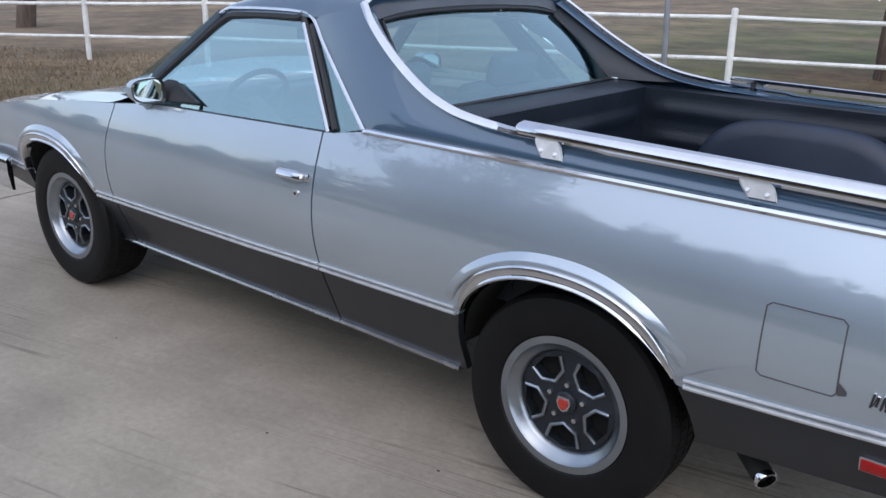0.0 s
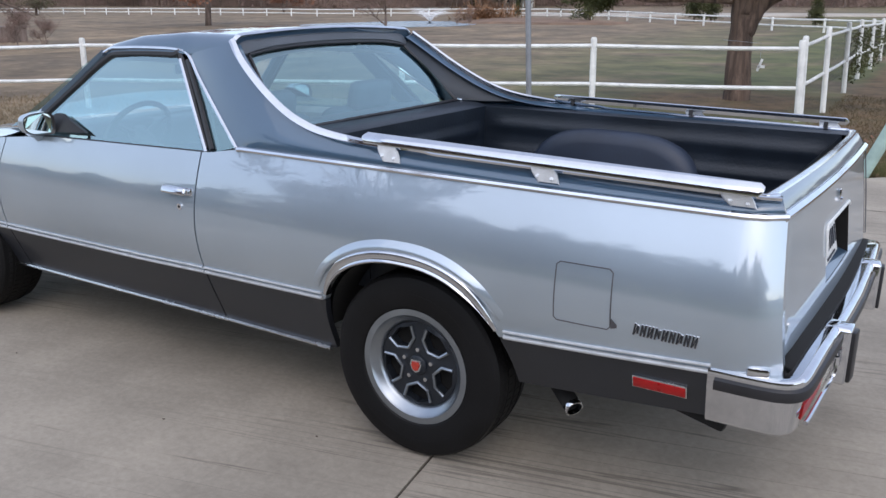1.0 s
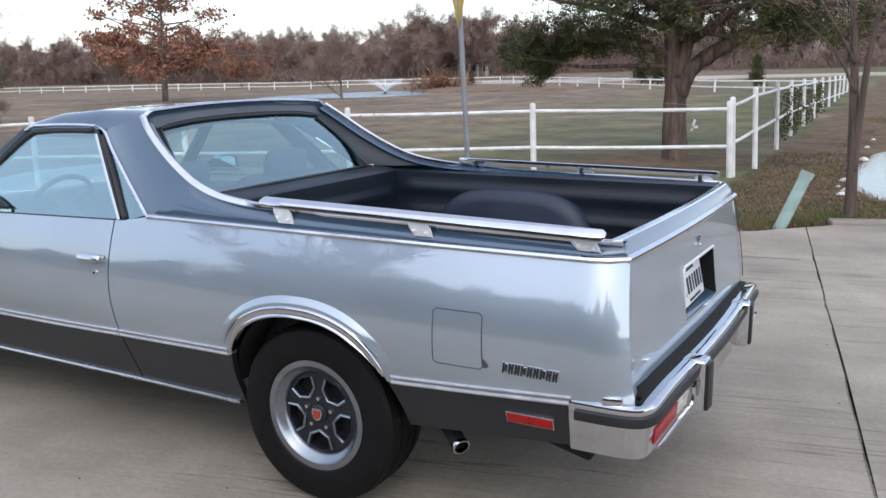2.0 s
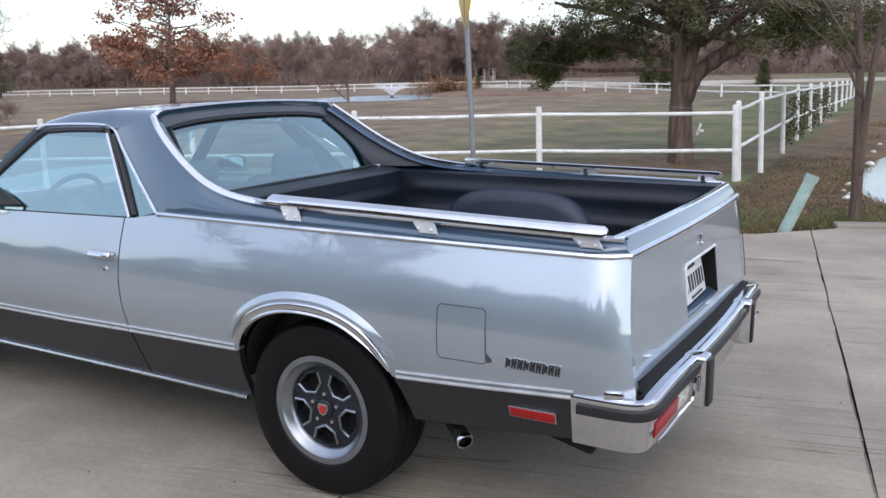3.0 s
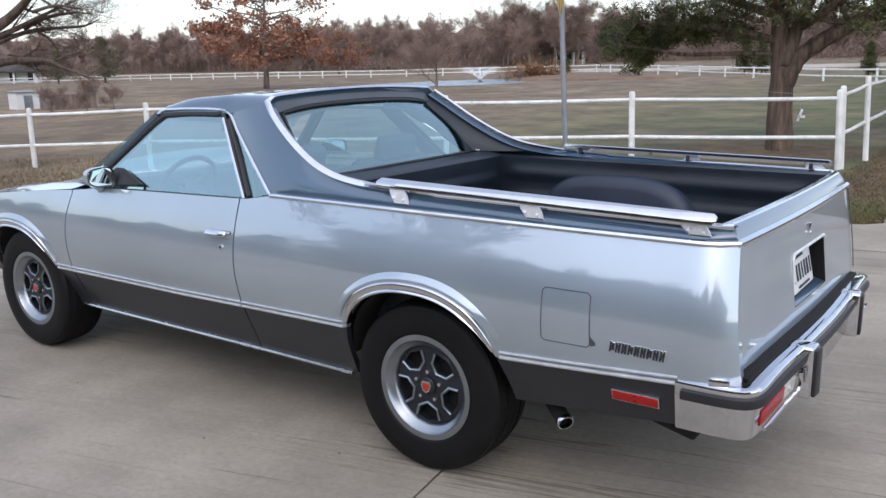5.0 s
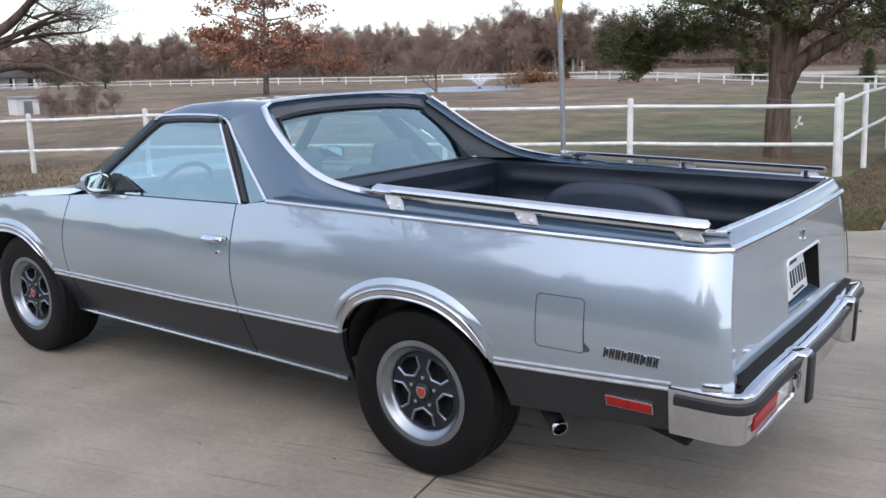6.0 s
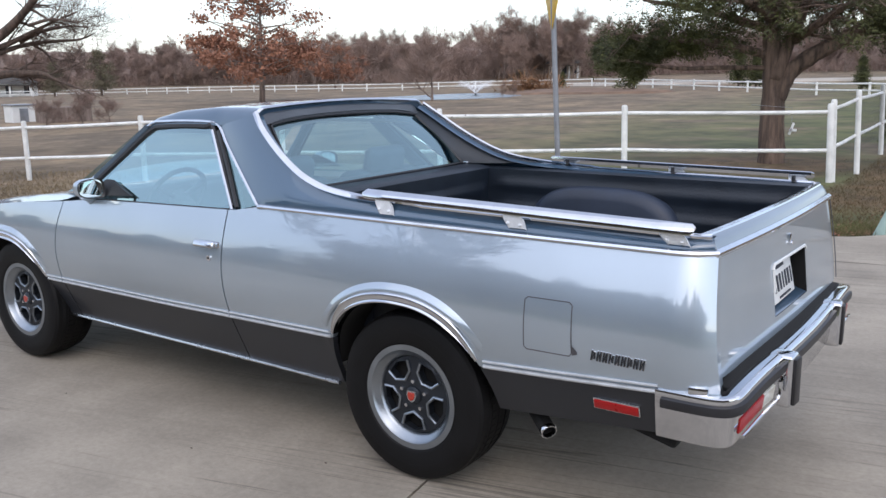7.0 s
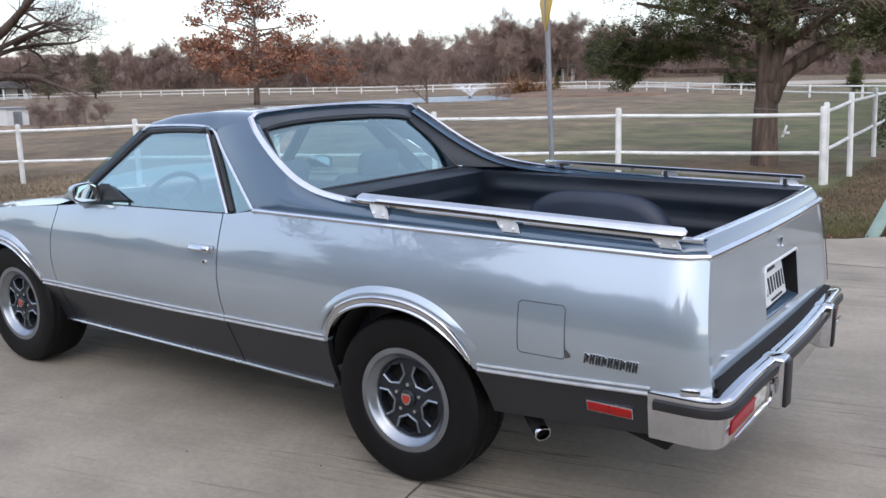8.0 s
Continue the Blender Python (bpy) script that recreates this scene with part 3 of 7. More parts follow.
for s in (-1, 1):
    fender_top = belt_z
    for nm, a, b in (("front_fender", -3.80, DOOR_F - GAP), ("door", DOOR_F + GAP, DOOR_R - GAP), ("quarter_panel", DOOR_R + GAP, 1.222)):
        panel = part(nm, skin(a, b, lambda x: max(moulding_z(x), 0), belt_z, s, 24), SILVER, car, "metallic silver " + nm.replace("_", " "), smooth=50)
        cuts = [(a, min(b, 1.085))]
        for cx, half, _, _ in ARCHES.values():
            cuts = [c for u, v in cuts for c in ([(u, cx), (cx, v)] if u < cx < v else [(u, v)])]
        for u, v in cuts:
            part("lower_panel", skin(u, v, rocker_z, lambda x: moulding_z(x) - 0.002, s, 6), CHARCOAL, panel, "charcoal lower body panel", smooth=50)
        # double bright moulding between the two colours, broken at the wheel openings
        run = [x for x in np.linspace(a, min(b, 1.08), 60) if moulding_z(x) > arch_z(x) + 0.004]
        groups, last = [], None
        for x in run:
            if last is None or x - last > 0.25:
                groups.append([])
            groups[-1].append(x)
            last = x
        for g in groups:
            if len(g) < 2:
                continue
            for dz, h in ((0.006, 0.0085), (0.027, 0.0055)):
                bm = bmesh.new()
                tube(bm, [side_point(x, moulding_z(x) + dz, s, 0.004) for x in g], h, 8)
                part("side_moulding", bm, ZINC, panel, "thin bright side moulding")
    # bright rocker strip
    bm = bmesh.new()
    tube(bm, [side_point(x, 0.315, s, 0.004) for x in np.linspace(-2.58, -0.47, 30)], 0.011, 8)
    part("rocker_moulding", bm, BRIGHT, car, "bright metal rocker strip")
    # wheel lips: chrome edge and a swelling of painted metal above it
    for key, (cx, a, z0, h) in ARCHES.items():
        path, outs = [], []
        # the trim runs from low at the front of the wheel to the moulding behind it
        for k in range(61):
            x = cx - a * 0.9995 * math.cos(math.pi * k / 60)
            z = arch_z(x)
            if (x > cx and z < moulding_z(x) + 0.005) or (x < cx and z < moulding_z(x) + 0.005):
                continue
            path.append(side_point(x, max(z, 0.3), s, 0.002))
            outs.append(Vector((0, s, 0)))
        sign = -1 if s < 0 else 1
        bm = bmesh.new()
        rowset = []
        for i, p in enumerate(path):
            t = (path[min(i + 1, len(path) - 1)] - path[max(i - 1, 0)]).normalized()
            n = t.cross(Vector((0, s, 0))) * sign
            thin = 0.30 + 0.70 * min(1.0, (len(path) - 1 - i) / 8, i / 8)
            rowset.append([p + n * v * thin + Vector((0, s, 0)) * (o * thin if o > 0 else o) for v, o in ((-0.004, -0.03), (-0.005, 0.010), (-0.002, 0.017), (0.003, 0.019), (0.008, 0.014), (0.013, 0.0125), (0.024, 0.0125), (0.029, 0.015), (0.033, 0.020), (0.039, 0.019), (0.043, 0.010), (0.044, 0.0))])
        grid(bm, rowset)
        part("wheel_lip_trim", bm, CHROME, car, "chrome wheel-opening trim", smooth=60)
        bm = bmesh.new()
        rowset = []
        for i, p in enumerate(path):
            t = (path[min(i + 1, len(path) - 1)] - path[max(i - 1, 0)]).normalized()
            n = t.cross(Vector((0, s, 0))) * sign
            fade = min(1.0, (len(path) - 1 - i) / 9, i / 5)
            rowset.append([Vector((q.x, s * (body_width(q.x, min(max(q.z, 0.3), 1.1)) + max(o, 0) * fade - (0.002 if fade < 0.2 else 0) + min(o, 0)), q.z)) for q, o in ((p + n * w, o) for w, o in ((0.040, 0.004), (0.042, 0.015), (0.050, 0.018), (0.059, 0.014), (0.068, 0.007), (0.076, 0.002), (0.082, -0.003)))])
        grid(bm, rowset)
        part("wheel_lip", bm, SILVER, car, "silver flared wheel lip", smooth=60)

# upper rear sides, sail panels and roof
front_edge = curve([(-1.345, 0.600, 1.452), (-1.22, 0.66, 1.36), (-1.05, 0.735, 1.24), (-0.872, 0.806, 1.108)], 6)
belt_edge = [Vector((x, body_width(x, 1.105) - corner(x), 1.108)) for x in np.linspace(-0.85, 1.222, 40)]
sweep = curve([(-1.045, 0.626, 1.512), (-0.965, 0.668, 1.450), (-0.855, 0.704, 1.372), (-0.744, 0.733, 1.305), (-0.640, 0.755, 1.253), (-0.542, 0.768, 1.218), (-0.450, 0.775, 1.198), (-0.320, 0.779, 1.183), (-0.15, 0.781, 1.174), (0.0, 0.782, 1.168)], 7)
rear_rim = [Vector((x, 0.782 - corner(x) * 0.6, lerp(1.168, 1.152, x / 1.2))) for x in np.linspace(0.05, 1.20, 24)]


def flip(p, s):
    return Vector((p.x, p.y * -s * -1 if s > 0 else -p.y, p.z))


for s in (-1, 1):
    bm = bmesh.new()
    low = front_edge + belt_edge
    high = sweep + rear_rim
    # equal numbers of points along the two edges
    def spread(line, n):
        d = [0.0]
        for a, b in zip(line[:-1], line[1:]):
            d.append(d[-1] + (b - a).length)
        out = []
        for k in range(n):
            t = d[-1] * k / (n - 1)
            i = max(j for j in range(len(d) - 1) if d[j] <= t + 1e-9)
            f = (t - d[i]) / max(1e-9, d[i + 1] - d[i])
            out.append(line[i].lerp(line[i + 1], min(1, f)))
        return out
    la = spread(front_edge, 18)[:-1] + spread(belt_edge[:17], 16)[:-1] + spread(belt_edge[16:], 30)
    hb = spread(sweep[:36], 18)[:-1] + spread(sweep[35:], 16)[:-1] + spread([sweep[-1]] + rear_rim, 30)
    table = []
    for p, q in zip(la, hb):
        col = []
        for k in range(7):
            f = k / 6
            c = p.lerp(q, f)
            c.y += 0.012 * math.sin(math.pi * f)
            col.append(flip(c, s))
        q2 = q.copy()
        inner = Vector((q.x - 0.0, q.y - 0.045, q.z - 0.012))
        col.append(flip(inner, s))
        table.append(col)
    grid(bm, table)
    part("sail_panel", bm, SLATE, car, "slate grey sail panel and upper bed side", smooth=50)
    # chrome sweep from the roof down to the bed rim
    bm = bmesh.new()
    line = [flip(p + Vector((0.004, 0.006, 0.010)), s) for p in sweep] + [flip(p + Vector((0, 0.004, 0.004)), s) for p in rear_rim]
    sign = 1 if s < 0 else -1
    outs = [Vector((0.25, s * 0.8, 0.55)) for _ in line]
    n_sw = len(sweep)
    widths = [0.0135 if i < n_sw - 16 else max(0.006, 0.0135 - 0.0006 * (i - n_sw + 16)) for i in range(len(line))]
    rowset = []
    for i, p in enumerate(line):
        t = (line[min(i + 1, len(line) - 1)] - line[max(i - 1, 0)]).normalized()
        o = (outs[i] - t * outs[i].dot(t)).normalized()
        n = t.cross(o)
        w = widths[i]
        rowset.append([p + n * a * w + o * b for a, b in ((-1, -0.006), (-1, 0.005), (0, 0.009), (1, 0.005), (1, -0.006))])
    grid(bm, rowset)
    part("bed_edge_trim", bm, CHROME, car, "chrome trim sweeping from roof to bed edge")
    # belt strip
    bm = bmesh.new()
    strip = [flip(p + Vector((0, 0.001, -0.001)), s) for p in [Vector((-0.872, 0.806, 1.106))] + belt_edge]
    tube(bm, strip, 0.0115, 8)
    part("belt_trim", bm, CHROME, car, "chrome strip along the belt line")

bm = bmesh.new()
xs = list(np.linspace(-2.02, -1.05, 24))
table = []
for x in xs:
    edge = float(np.interp(x, [-2.02, -1.9, -1.7, -1.43, -1.2, -1.05], [1.415, 1.455, 1.476, 1.486, 1.500, 1.510]))
    mid = float(np.interp(x, [-2.02, -1.9, -1.7, -1.43, -1.2, -1.05], [1.446, 1.500, 1.540, 1.560, 1.564, 1.562]))
    half = float(np.interp(x, [-2.02, -1.9, -1.35, -1.05], [0.575, 0.59, 0.597, 0.618]))
    # a gentle crown whose sides round off down to the drip rails
    low = float(np.interp(x, [-2.02, -1.9, -1.7, -1.43, -1.345, -1.2, -1.05], [1.389, 1.429, 1.450, 1.457, 1.451, 1.475, 1.499]))
    flat_y, shoulder = half - 0.06, mid - 0.020
    turn = radians(76)
    side = [(flat_y + (half + 0.010 - flat_y) * math.sin(turn * k / 8) / math.sin(turn), shoulder - (shoulder - low) * (1 - math.cos(turn * k / 8)) / (1 - math.cos(turn))) for k in range(1, 9)]
    row = [(x, -y, z) for y, z in reversed(side)] + [(x, y, mid - 0.020 * (y / flat_y) ** 2) for y in np.linspace(-flat_y, flat_y, 9)] + [(x, y, z) for y, z in side]
    table.append(row)
rear_roof = table[-1]
grid(bm, table)
grid(bm, [rear_roof, [(p[0] - 0.01, p[1] * 0.985, p[2] - 0.035) for p in rear_roof]])
part("roof", bm, SLATE, car, "slate grey roof panel", smooth=60)
bm = bmesh.new()
ribbon(bm, [Vector(p) + Vector((0.003, 0, 0.002)) for p in rear_roof], Vector((0.6, 0, 0.8)), [(-0.009, -0.005), (-0.008, 0.003), (0, 0.005), (0.008, 0.003), (0.009, -0.005)])
part("roof_edge_trim", bm, CHROME, car, "chrome trim over the rear roof edge")

# rear window in its dark recess between the sails
glass_top = [(-1.040, y, 1.486 - 0.030 * (abs(y) / 0.55) ** 3) for y in np.linspace(-0.55, 0.55, 13)]
glass_low = [(-0.772 + 0.02 * (1 - (y / 0.655) ** 2), y, 1.176 - 0.010 * max(0.0, -y / 0.655) ** 2) for y in np.linspace(-0.655, 0.655, 13)]
bm = bmesh.new()
grid(bm, [[Vector(a).lerp(Vector(b), k / 8) + Vector((0.018 * math.sin(math.pi * k / 8), 0, 0)) for a, b in zip(glass_top, glass_low)] for k in range(9)])
w = part("rear_window", bm, GLASS, car, "tinted rear window glass", smooth=60)
w.visible_shadow = False
for s in (-1, 1):
    # the sail's inner face, from the glass out to the swept edge
    bm = bmesh.new()
    glass_side = [Vector((-1.040, s * 0.55, 1.456)).lerp(Vector((-0.772, s * 0.655, 1.176)), k / 14) for k in range(15)]
    rim = [flip(p + Vector((-0.004, -0.006, 0.004)), s) for p in spread(sweep[:50], 15)]
    grid(bm, [[a.lerp(b, f) + Vector((0, s * 0.014 * math.sin(math.pi * f), -0.006 * math.sin(math.pi * f))) for f in np.linspace(0, 1, 7)] for a, b in zip(glass_side, rim)])
    part("sail_lining", bm, INNER_GREY, car, "dark grey inner face of the sail", smooth=60)
# stepped reveal between the roof's edge and the glass
bm = bmesh.new()
hi = [Vector((p[0] - 0.012, p[1] * 0.955, p[2] - 0.020)) for p in rear_roof]
lo = spread([Vector(g) for g in glass_top], len(hi))
grid(bm, [lo, [a.lerp(b, 0.30) + Vector((0.004, 0, 0)) for a, b in zip(lo, hi)], [a.lerp(b, 0.34) + Vector((0.014, 0, 0)) for a, b in zip(lo, hi)], [a.lerp(b, 0.85) + Vector((0.012, 0, 0)) for a, b in zip(lo, hi)], hi])
part("window_reveal", bm, REVEAL_GREY, car, "grey painted reveal above the rear window", smooth=30)
bm = bmesh.new()
tube(bm, [Vector(g) + Vector((0.006, 0, 0.004)) for g in glass_top], 0.008, 6)
tube(bm, [Vector(g) + Vector((0.008, 0, 0.0)) for g in glass_low], 0.008, 6)
for s in (-1, 1):
    tube(bm, [(-1.034, s * 0.55, 1.456), (-0.900, s * 0.603, 1.316), (-0.766, s * 0.655, 1.176)], 0.008, 6)
part("window_seal", bm, TRIM_BLACK, car)
for s in (-1, 1):
    bm = bmesh.new()
    box(bm, (-0.752, s * 0.668, 1.178), (0.05, 0.03, 0.012), 0.004)
    part("window_corner_clip", bm, CHROME, car, "small chrome corner clip")

# load bed: liner walls, floor and wheel housings
BED_F, BED_R, BED_Y, BED_Z = -0.60, 1.16, 0.685, 0.62


def liner_wall(a, b, side_n, ribs):
    """A bed wall from a to b, from floor to rim, with pressed horizontal ribs."""
    bm = bmesh.new()
    table = []
    n = 40
    zs = np.linspace(0, 1, 26)
    for k in range(n + 1):
        base = a.lerp(b, k / n)
        row = []
        for f in zs:
            z = lerp(BED_Z, 1.150, f)
            d = 0.0
            for zc, wz in ribs:
                u = (z - zc) / wz
                e = min(k, n - k) / n
                if abs(u) < 1 and 0.04 < e:
                    d = 0.014 * (1 - u * u) ** 0.5
            row.append(base + Vector((0, 0, z - base.z)) + side_n * d)
        table.append(row)
    grid(bm, table)
    return bm


bed = thing("bed_liner", "black moulded plastic liner in the load bed", "bed liner")
for s in (-1, 1):
    part("liner_side", liner_wall(Vector((BED_F, s * BED_Y, 0)), Vector((BED_R, s * BED_Y, 0)), Vector((0, -s, 0)), ((1.06, 0.03), (0.93, 0.03), (0.80, 0.03))), LINER, bed, smooth=50)
    bm = bmesh.new()
    table = []
    for k in range(33):
        t = math.pi * k / 32
        ct, st = math.cos(t), math.sin(t)
        x = 0.14 - 0.46 * math.copysign(abs(ct) ** 0.6, ct)
        z = BED_Z + 0.465 * st ** 0.6
        table.append([(x, s * (BED_Y + 0.005), z), (x, s * 0.640, z - 0.004), (lerp(x, 0.14, 0.05), s * 0.612, lerp(z, BED_Z, 0.05)), (lerp(x, 0.14, 0.14), s * 0.600, lerp(z, BED_Z, 0.14))])
    vs = grid(bm, table)
    bm.faces.new([v[-1] for v in vs])
    part("wheel_housing", bm, HOUSING, bed, "rounded wheel housing of the bed liner", smooth=50)
    bm = bmesh.new()
    grid(bm, [[(x, s * BED_Y, 1.15), (x, s * (BED_Y + 0.05), 1.158), (x, s * 0.745, 1.150 + 0.006)] for x in np.linspace(BED_F - 0.1, 1.19, 12)])
    part("liner_lip", bm, LINER, bed)
part("liner_front", liner_wall(Vector((BED_F, -BED_Y, 0)), Vector((BED_F, BED_Y, 0)), Vector((1, 0, 0)), ((1.03, 0.035), (0.86, 0.035))), LINER, bed, smooth=50)
part("liner_tail", liner_wall(Vector((BED_R, -BED_Y, 0)), Vector((BED_R, BED_Y, 0)), Vector((-1, 0, 0)), ((1.0, 0.05), (0.8, 0.05))), LINER, bed, smooth=50)
bm = bmesh.new()
box(bm, ((BED_F + BED_R) / 2, 0, BED_Z - 0.02), (BED_R - BED_F, 2 * BED_Y, 0.04))
for y in np.linspace(-0.45, 0.45, 7):
    box(bm, (0.28, y, BED_Z + 0.004), (1.6, 0.05, 0.012), 0.004)
part("liner_floor", bm, LINER, bed)
bm = bmesh.new()
grid(bm, [[(-0.780 + 0.02 * (1 - (y / 0.69) ** 2), y, 1.166), (-0.735, y, 1.172), (-0.66, y, 1.168), (BED_F - 0.015, y, 1.160), (BED_F, y, 1.148)] for y in np.linspace(-0.69, 0.69, 12)])
part("cab_ledge", bm, LINER, bed, "black ledge below the rear window")

# tailgate
def gate_x(y, z):
    return 1.228 + 0.022 * (1 - (y / 0.8) ** 2) + 0.018 * y / 0.8 + (1.105 - z) * 0.112


gate = part("tailgate", bmesh.new(), SILVER, car, "silver tailgate, closed")
bm = bmesh.new()
ys = sorted(set(np.linspace(-0.755, 0.755, 31).round(4).tolist() + [-0.228, 0.228]))
zs = sorted(set(np.linspace(0.695, 1.098, 16).round(4).tolist() + [0.765, 0.962]))
def gate_y(y, z):
    """The gate widens with the body below its top."""
    f = max(0.0, (abs(y) - 0.2) / 0.555)
    return y + math.copysign(f * (body_width(1.1, z) - 0.0645 - 0.755), y)


grid_v = {(y, z): bm.verts.new((gate_x(y, z) - (0.006 if abs(y) > 0.75 else 0), gate_y(y, z), z)) for y in ys for z in zs}
for y0, y1 in zip(ys[:-1], ys[1:]):
    for z0, z1 in zip(zs[:-1], zs[1:]):
        if -0.229 < y0 and y1 < 0.229 and 0.764 < z0 and z1 < 0.963:
            continue
        bm.faces.new([grid_v[q] for q in ((y0, z0), (y1, z0), (y1, z1), (y0, z1))])
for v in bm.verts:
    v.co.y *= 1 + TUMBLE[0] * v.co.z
gate.data = mesh_of("tailgate", bm, SILVER, 50)
bm = bmesh.new()
grid(bm, [[(gate_x(y, z) - d, y, z) for d in (0.001, 0.075)] for y, z in ((-0.228, 0.765), (-0.228, 0.962), (0.228, 0.962), (0.228, 0.765), (-0.228, 0.765))])
grid(bm, [[(1.215, y, z) for y in (-0.228, 0.228)] for z in (0.765, 0.962)])
part("plate_recess", bm, DARK_GAP, gate, "dark recess for the plate")
bm = bmesh.new()
frame_line = [(y, z) for y, z in ((-0.232, 0.86), (-0.232, 0.950), (-0.216, 0.966), (0.216, 0.966), (0.231, 0.952))]
tube(bm, [(gate_x(y, z) + 0.003, y, z) for y, z in frame_line], 0.006, 6)
part("recess_frame", bm, PLATE_WHITE, gate, "pale trim round the plate recess")
bm = bmesh.new()
tilt = Matrix.Rotation(radians(-12), 3, "Y")
box(bm, (1.247, -0.022, 0.868), (0.003, 0.30, 0.150), 0.001, tilt)
plate = part("licence_plate", bm, PLATE_WHITE, gate, "white licence plate with dark bars")


def on_plate(y, dz):
    return (1.2505 - dz * 0.2286, y - 0.022, 0.868 + dz)


bm = bmesh.new()
for k in range(7):
    box(bm, on_plate(-0.120 + k * 0.040, -0.002), (0.003, 0.011 if k % 3 == 0 else 0.019, 0.064), 0.0, tilt)
box(bm, on_plate(-0.02, 0.058), (0.003, 0.11, 0.014), 0, tilt)
box(bm, on_plate(0.0, -0.058), (0.003, 0.16, 0.008), 0, tilt)
part("plate_bar", bm, INK, plate)
# sloping floor of the recess
bm = bmesh.new()
grid(bm, [[(1.218, y, 0.790), (gate_x(y, 0.765) - 0.002, y, 0.766)] for y in (-0.227, 0.0, 0.227)])
part("recess_floor", bm, SLATE, gate, "slate grey sloping floor of the plate recess")
bm = bmesh.new()
box(bm, (gate_x(0.0, 1.03) + 0.003, 0.0, 1.03), (0.010, 0.010, 0.046), 0.003)
tube(bm, [(gate_x(0, 1.014), 0.004, 1.014), (gate_x(0, 1.014) + 0.012, 0.004, 1.014)], 0.009, 10)
part("tailgate_lock", bm, CHROME, gate, "small chrome tailgate lock")
for s in (-1, 1):
    bm = bmesh.new()
    tube(bm, [(gate_x(s * 0.76, z) + 0.001, s * (body_width(1.1, z) - 0.060), z) for z in np.linspace(0.70, 1.098, 9)], 0.0024, 6)
    part("gate_seam", bm, GROOVE, gate)
    # rounded corner that joins the bed side to the gate's top
    bm = bmesh.new()
    side_end = [Vector((1.222, s * (body_width(1.222, 1.105) - corner(1.222)), 1.108)), Vector((1.212, s * 0.765, 1.130)), Vector((1.200, s * 0.748, 1.152)), Vector((1.190, s * 0.70, 1.150))]
    gate_end = [Vector((gate_x(s * 0.74, 1.105) - d, s * 0.74, z)) for d, z in ((0.002, 1.105), (0.014, 1.130), (0.030, 1.152), (0.05, 1.154))]
    back_end = [Vector((1.05, s * w, z)) for w, z in ((0.82, 1.108), (0.80, 1.132), (0.775, 1.155), (0.70, 1.150))]
    grid(bm, [back_end, side_end, gate_end])
    part("bed_corner", bm, SLATE, car, "slate grey bed corner", smooth=50)
    bm = bmesh.new()
    tube(bm, [(1.10, s * 0.772, 1.160), (1.165, s * 0.765, 1.160), (1.185, s * 0.735, 1.160)], 0.008, 8)
    part("corner_cap", bm, CHROME, car, "chrome cap at the bed corner")
# slate top section with chrome strips
bm = bmesh.new()
yy = np.linspace(-0.752, 0.752, 24)
grid(bm, [[(gate_x(y, 1.105) - 0.004, y, 1.105) for y in yy], [(gate_x(y, 1.105) - 0.016, y, 1.130) for y in yy], [(gate_x(y, 1.105) - 0.032, y, 1.152) for y in yy], [(gate_x(y, 1.105) - 0.045, y, 1.155) for y in yy]])
part("tailgate_top", bm, PALE_SLATE, gate, "silver top section of the tailgate", smooth=50)
bm = bmesh.new()
yy2 = np.linspace(-0.768, 0.752, 24)
ribbon(bm, [(gate_x(y, 1.105), y, 1.105) for y in yy2], Vector((0.75, 0, 1)), [(-0.014, -0.010), (-0.013, 0.005), (-0.008, 0.009), (0.008, 0.009), (0.013, 0.005), (0.014, -0.010)])
part("tailgate_belt_trim", bm, CHROME, gate)
bm = bmesh.new()
ribbon(bm, [(gate_x(y, 1.105) - 0.052, y, 1.155) for y in yy], Vector((0.35, 0, 1)), [(-0.013, -0.012), (-0.012, 0.004), (-0.007, 0.008), (0.007, 0.008), (0.012, 0.004), (0.013, -0.012)])
part("tailgate_cap", bm, CHROME, gate, "chrome cap along the tailgate's top")
# sheets behind the gate's edges, coloured near-black as the shade in the gap
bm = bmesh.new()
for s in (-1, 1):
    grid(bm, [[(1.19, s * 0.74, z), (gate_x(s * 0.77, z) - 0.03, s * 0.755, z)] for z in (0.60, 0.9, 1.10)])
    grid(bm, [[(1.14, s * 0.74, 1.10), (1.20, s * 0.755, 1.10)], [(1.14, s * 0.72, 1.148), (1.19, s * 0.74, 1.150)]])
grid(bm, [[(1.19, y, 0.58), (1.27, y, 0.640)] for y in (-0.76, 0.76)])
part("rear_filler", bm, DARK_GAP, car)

# rear bumper: one section swept round the tail
def bumper_line(s_steps=40):
    pts = []
    half = [(1.084, 0.897), (1.14, 0.897), (1.22, 0.896), (1.285, 0.890), (1.325, 0.873), (1.347, 0.835), (1.355, 0.75), (1.361, 0.62), (1.370, 0.42), (1.377, 0.20), (1.380, 0.0)]
    left = curve([(x, -y, 0) for x, y in half], 5)
    right = [Vector((p.x, -p.y, 0)) for p in reversed(left[:-1])]
    return [p + Vector((0.010 * p.y / 0.9, 0, 0)) for p in left + right]


bump_path = bumper_line()


def bump_rise(y):
    """The bumper's back stands a little higher than its ends."""
    return 0.034 * (1 - min(1.0, abs(y) / 0.9) ** 7)



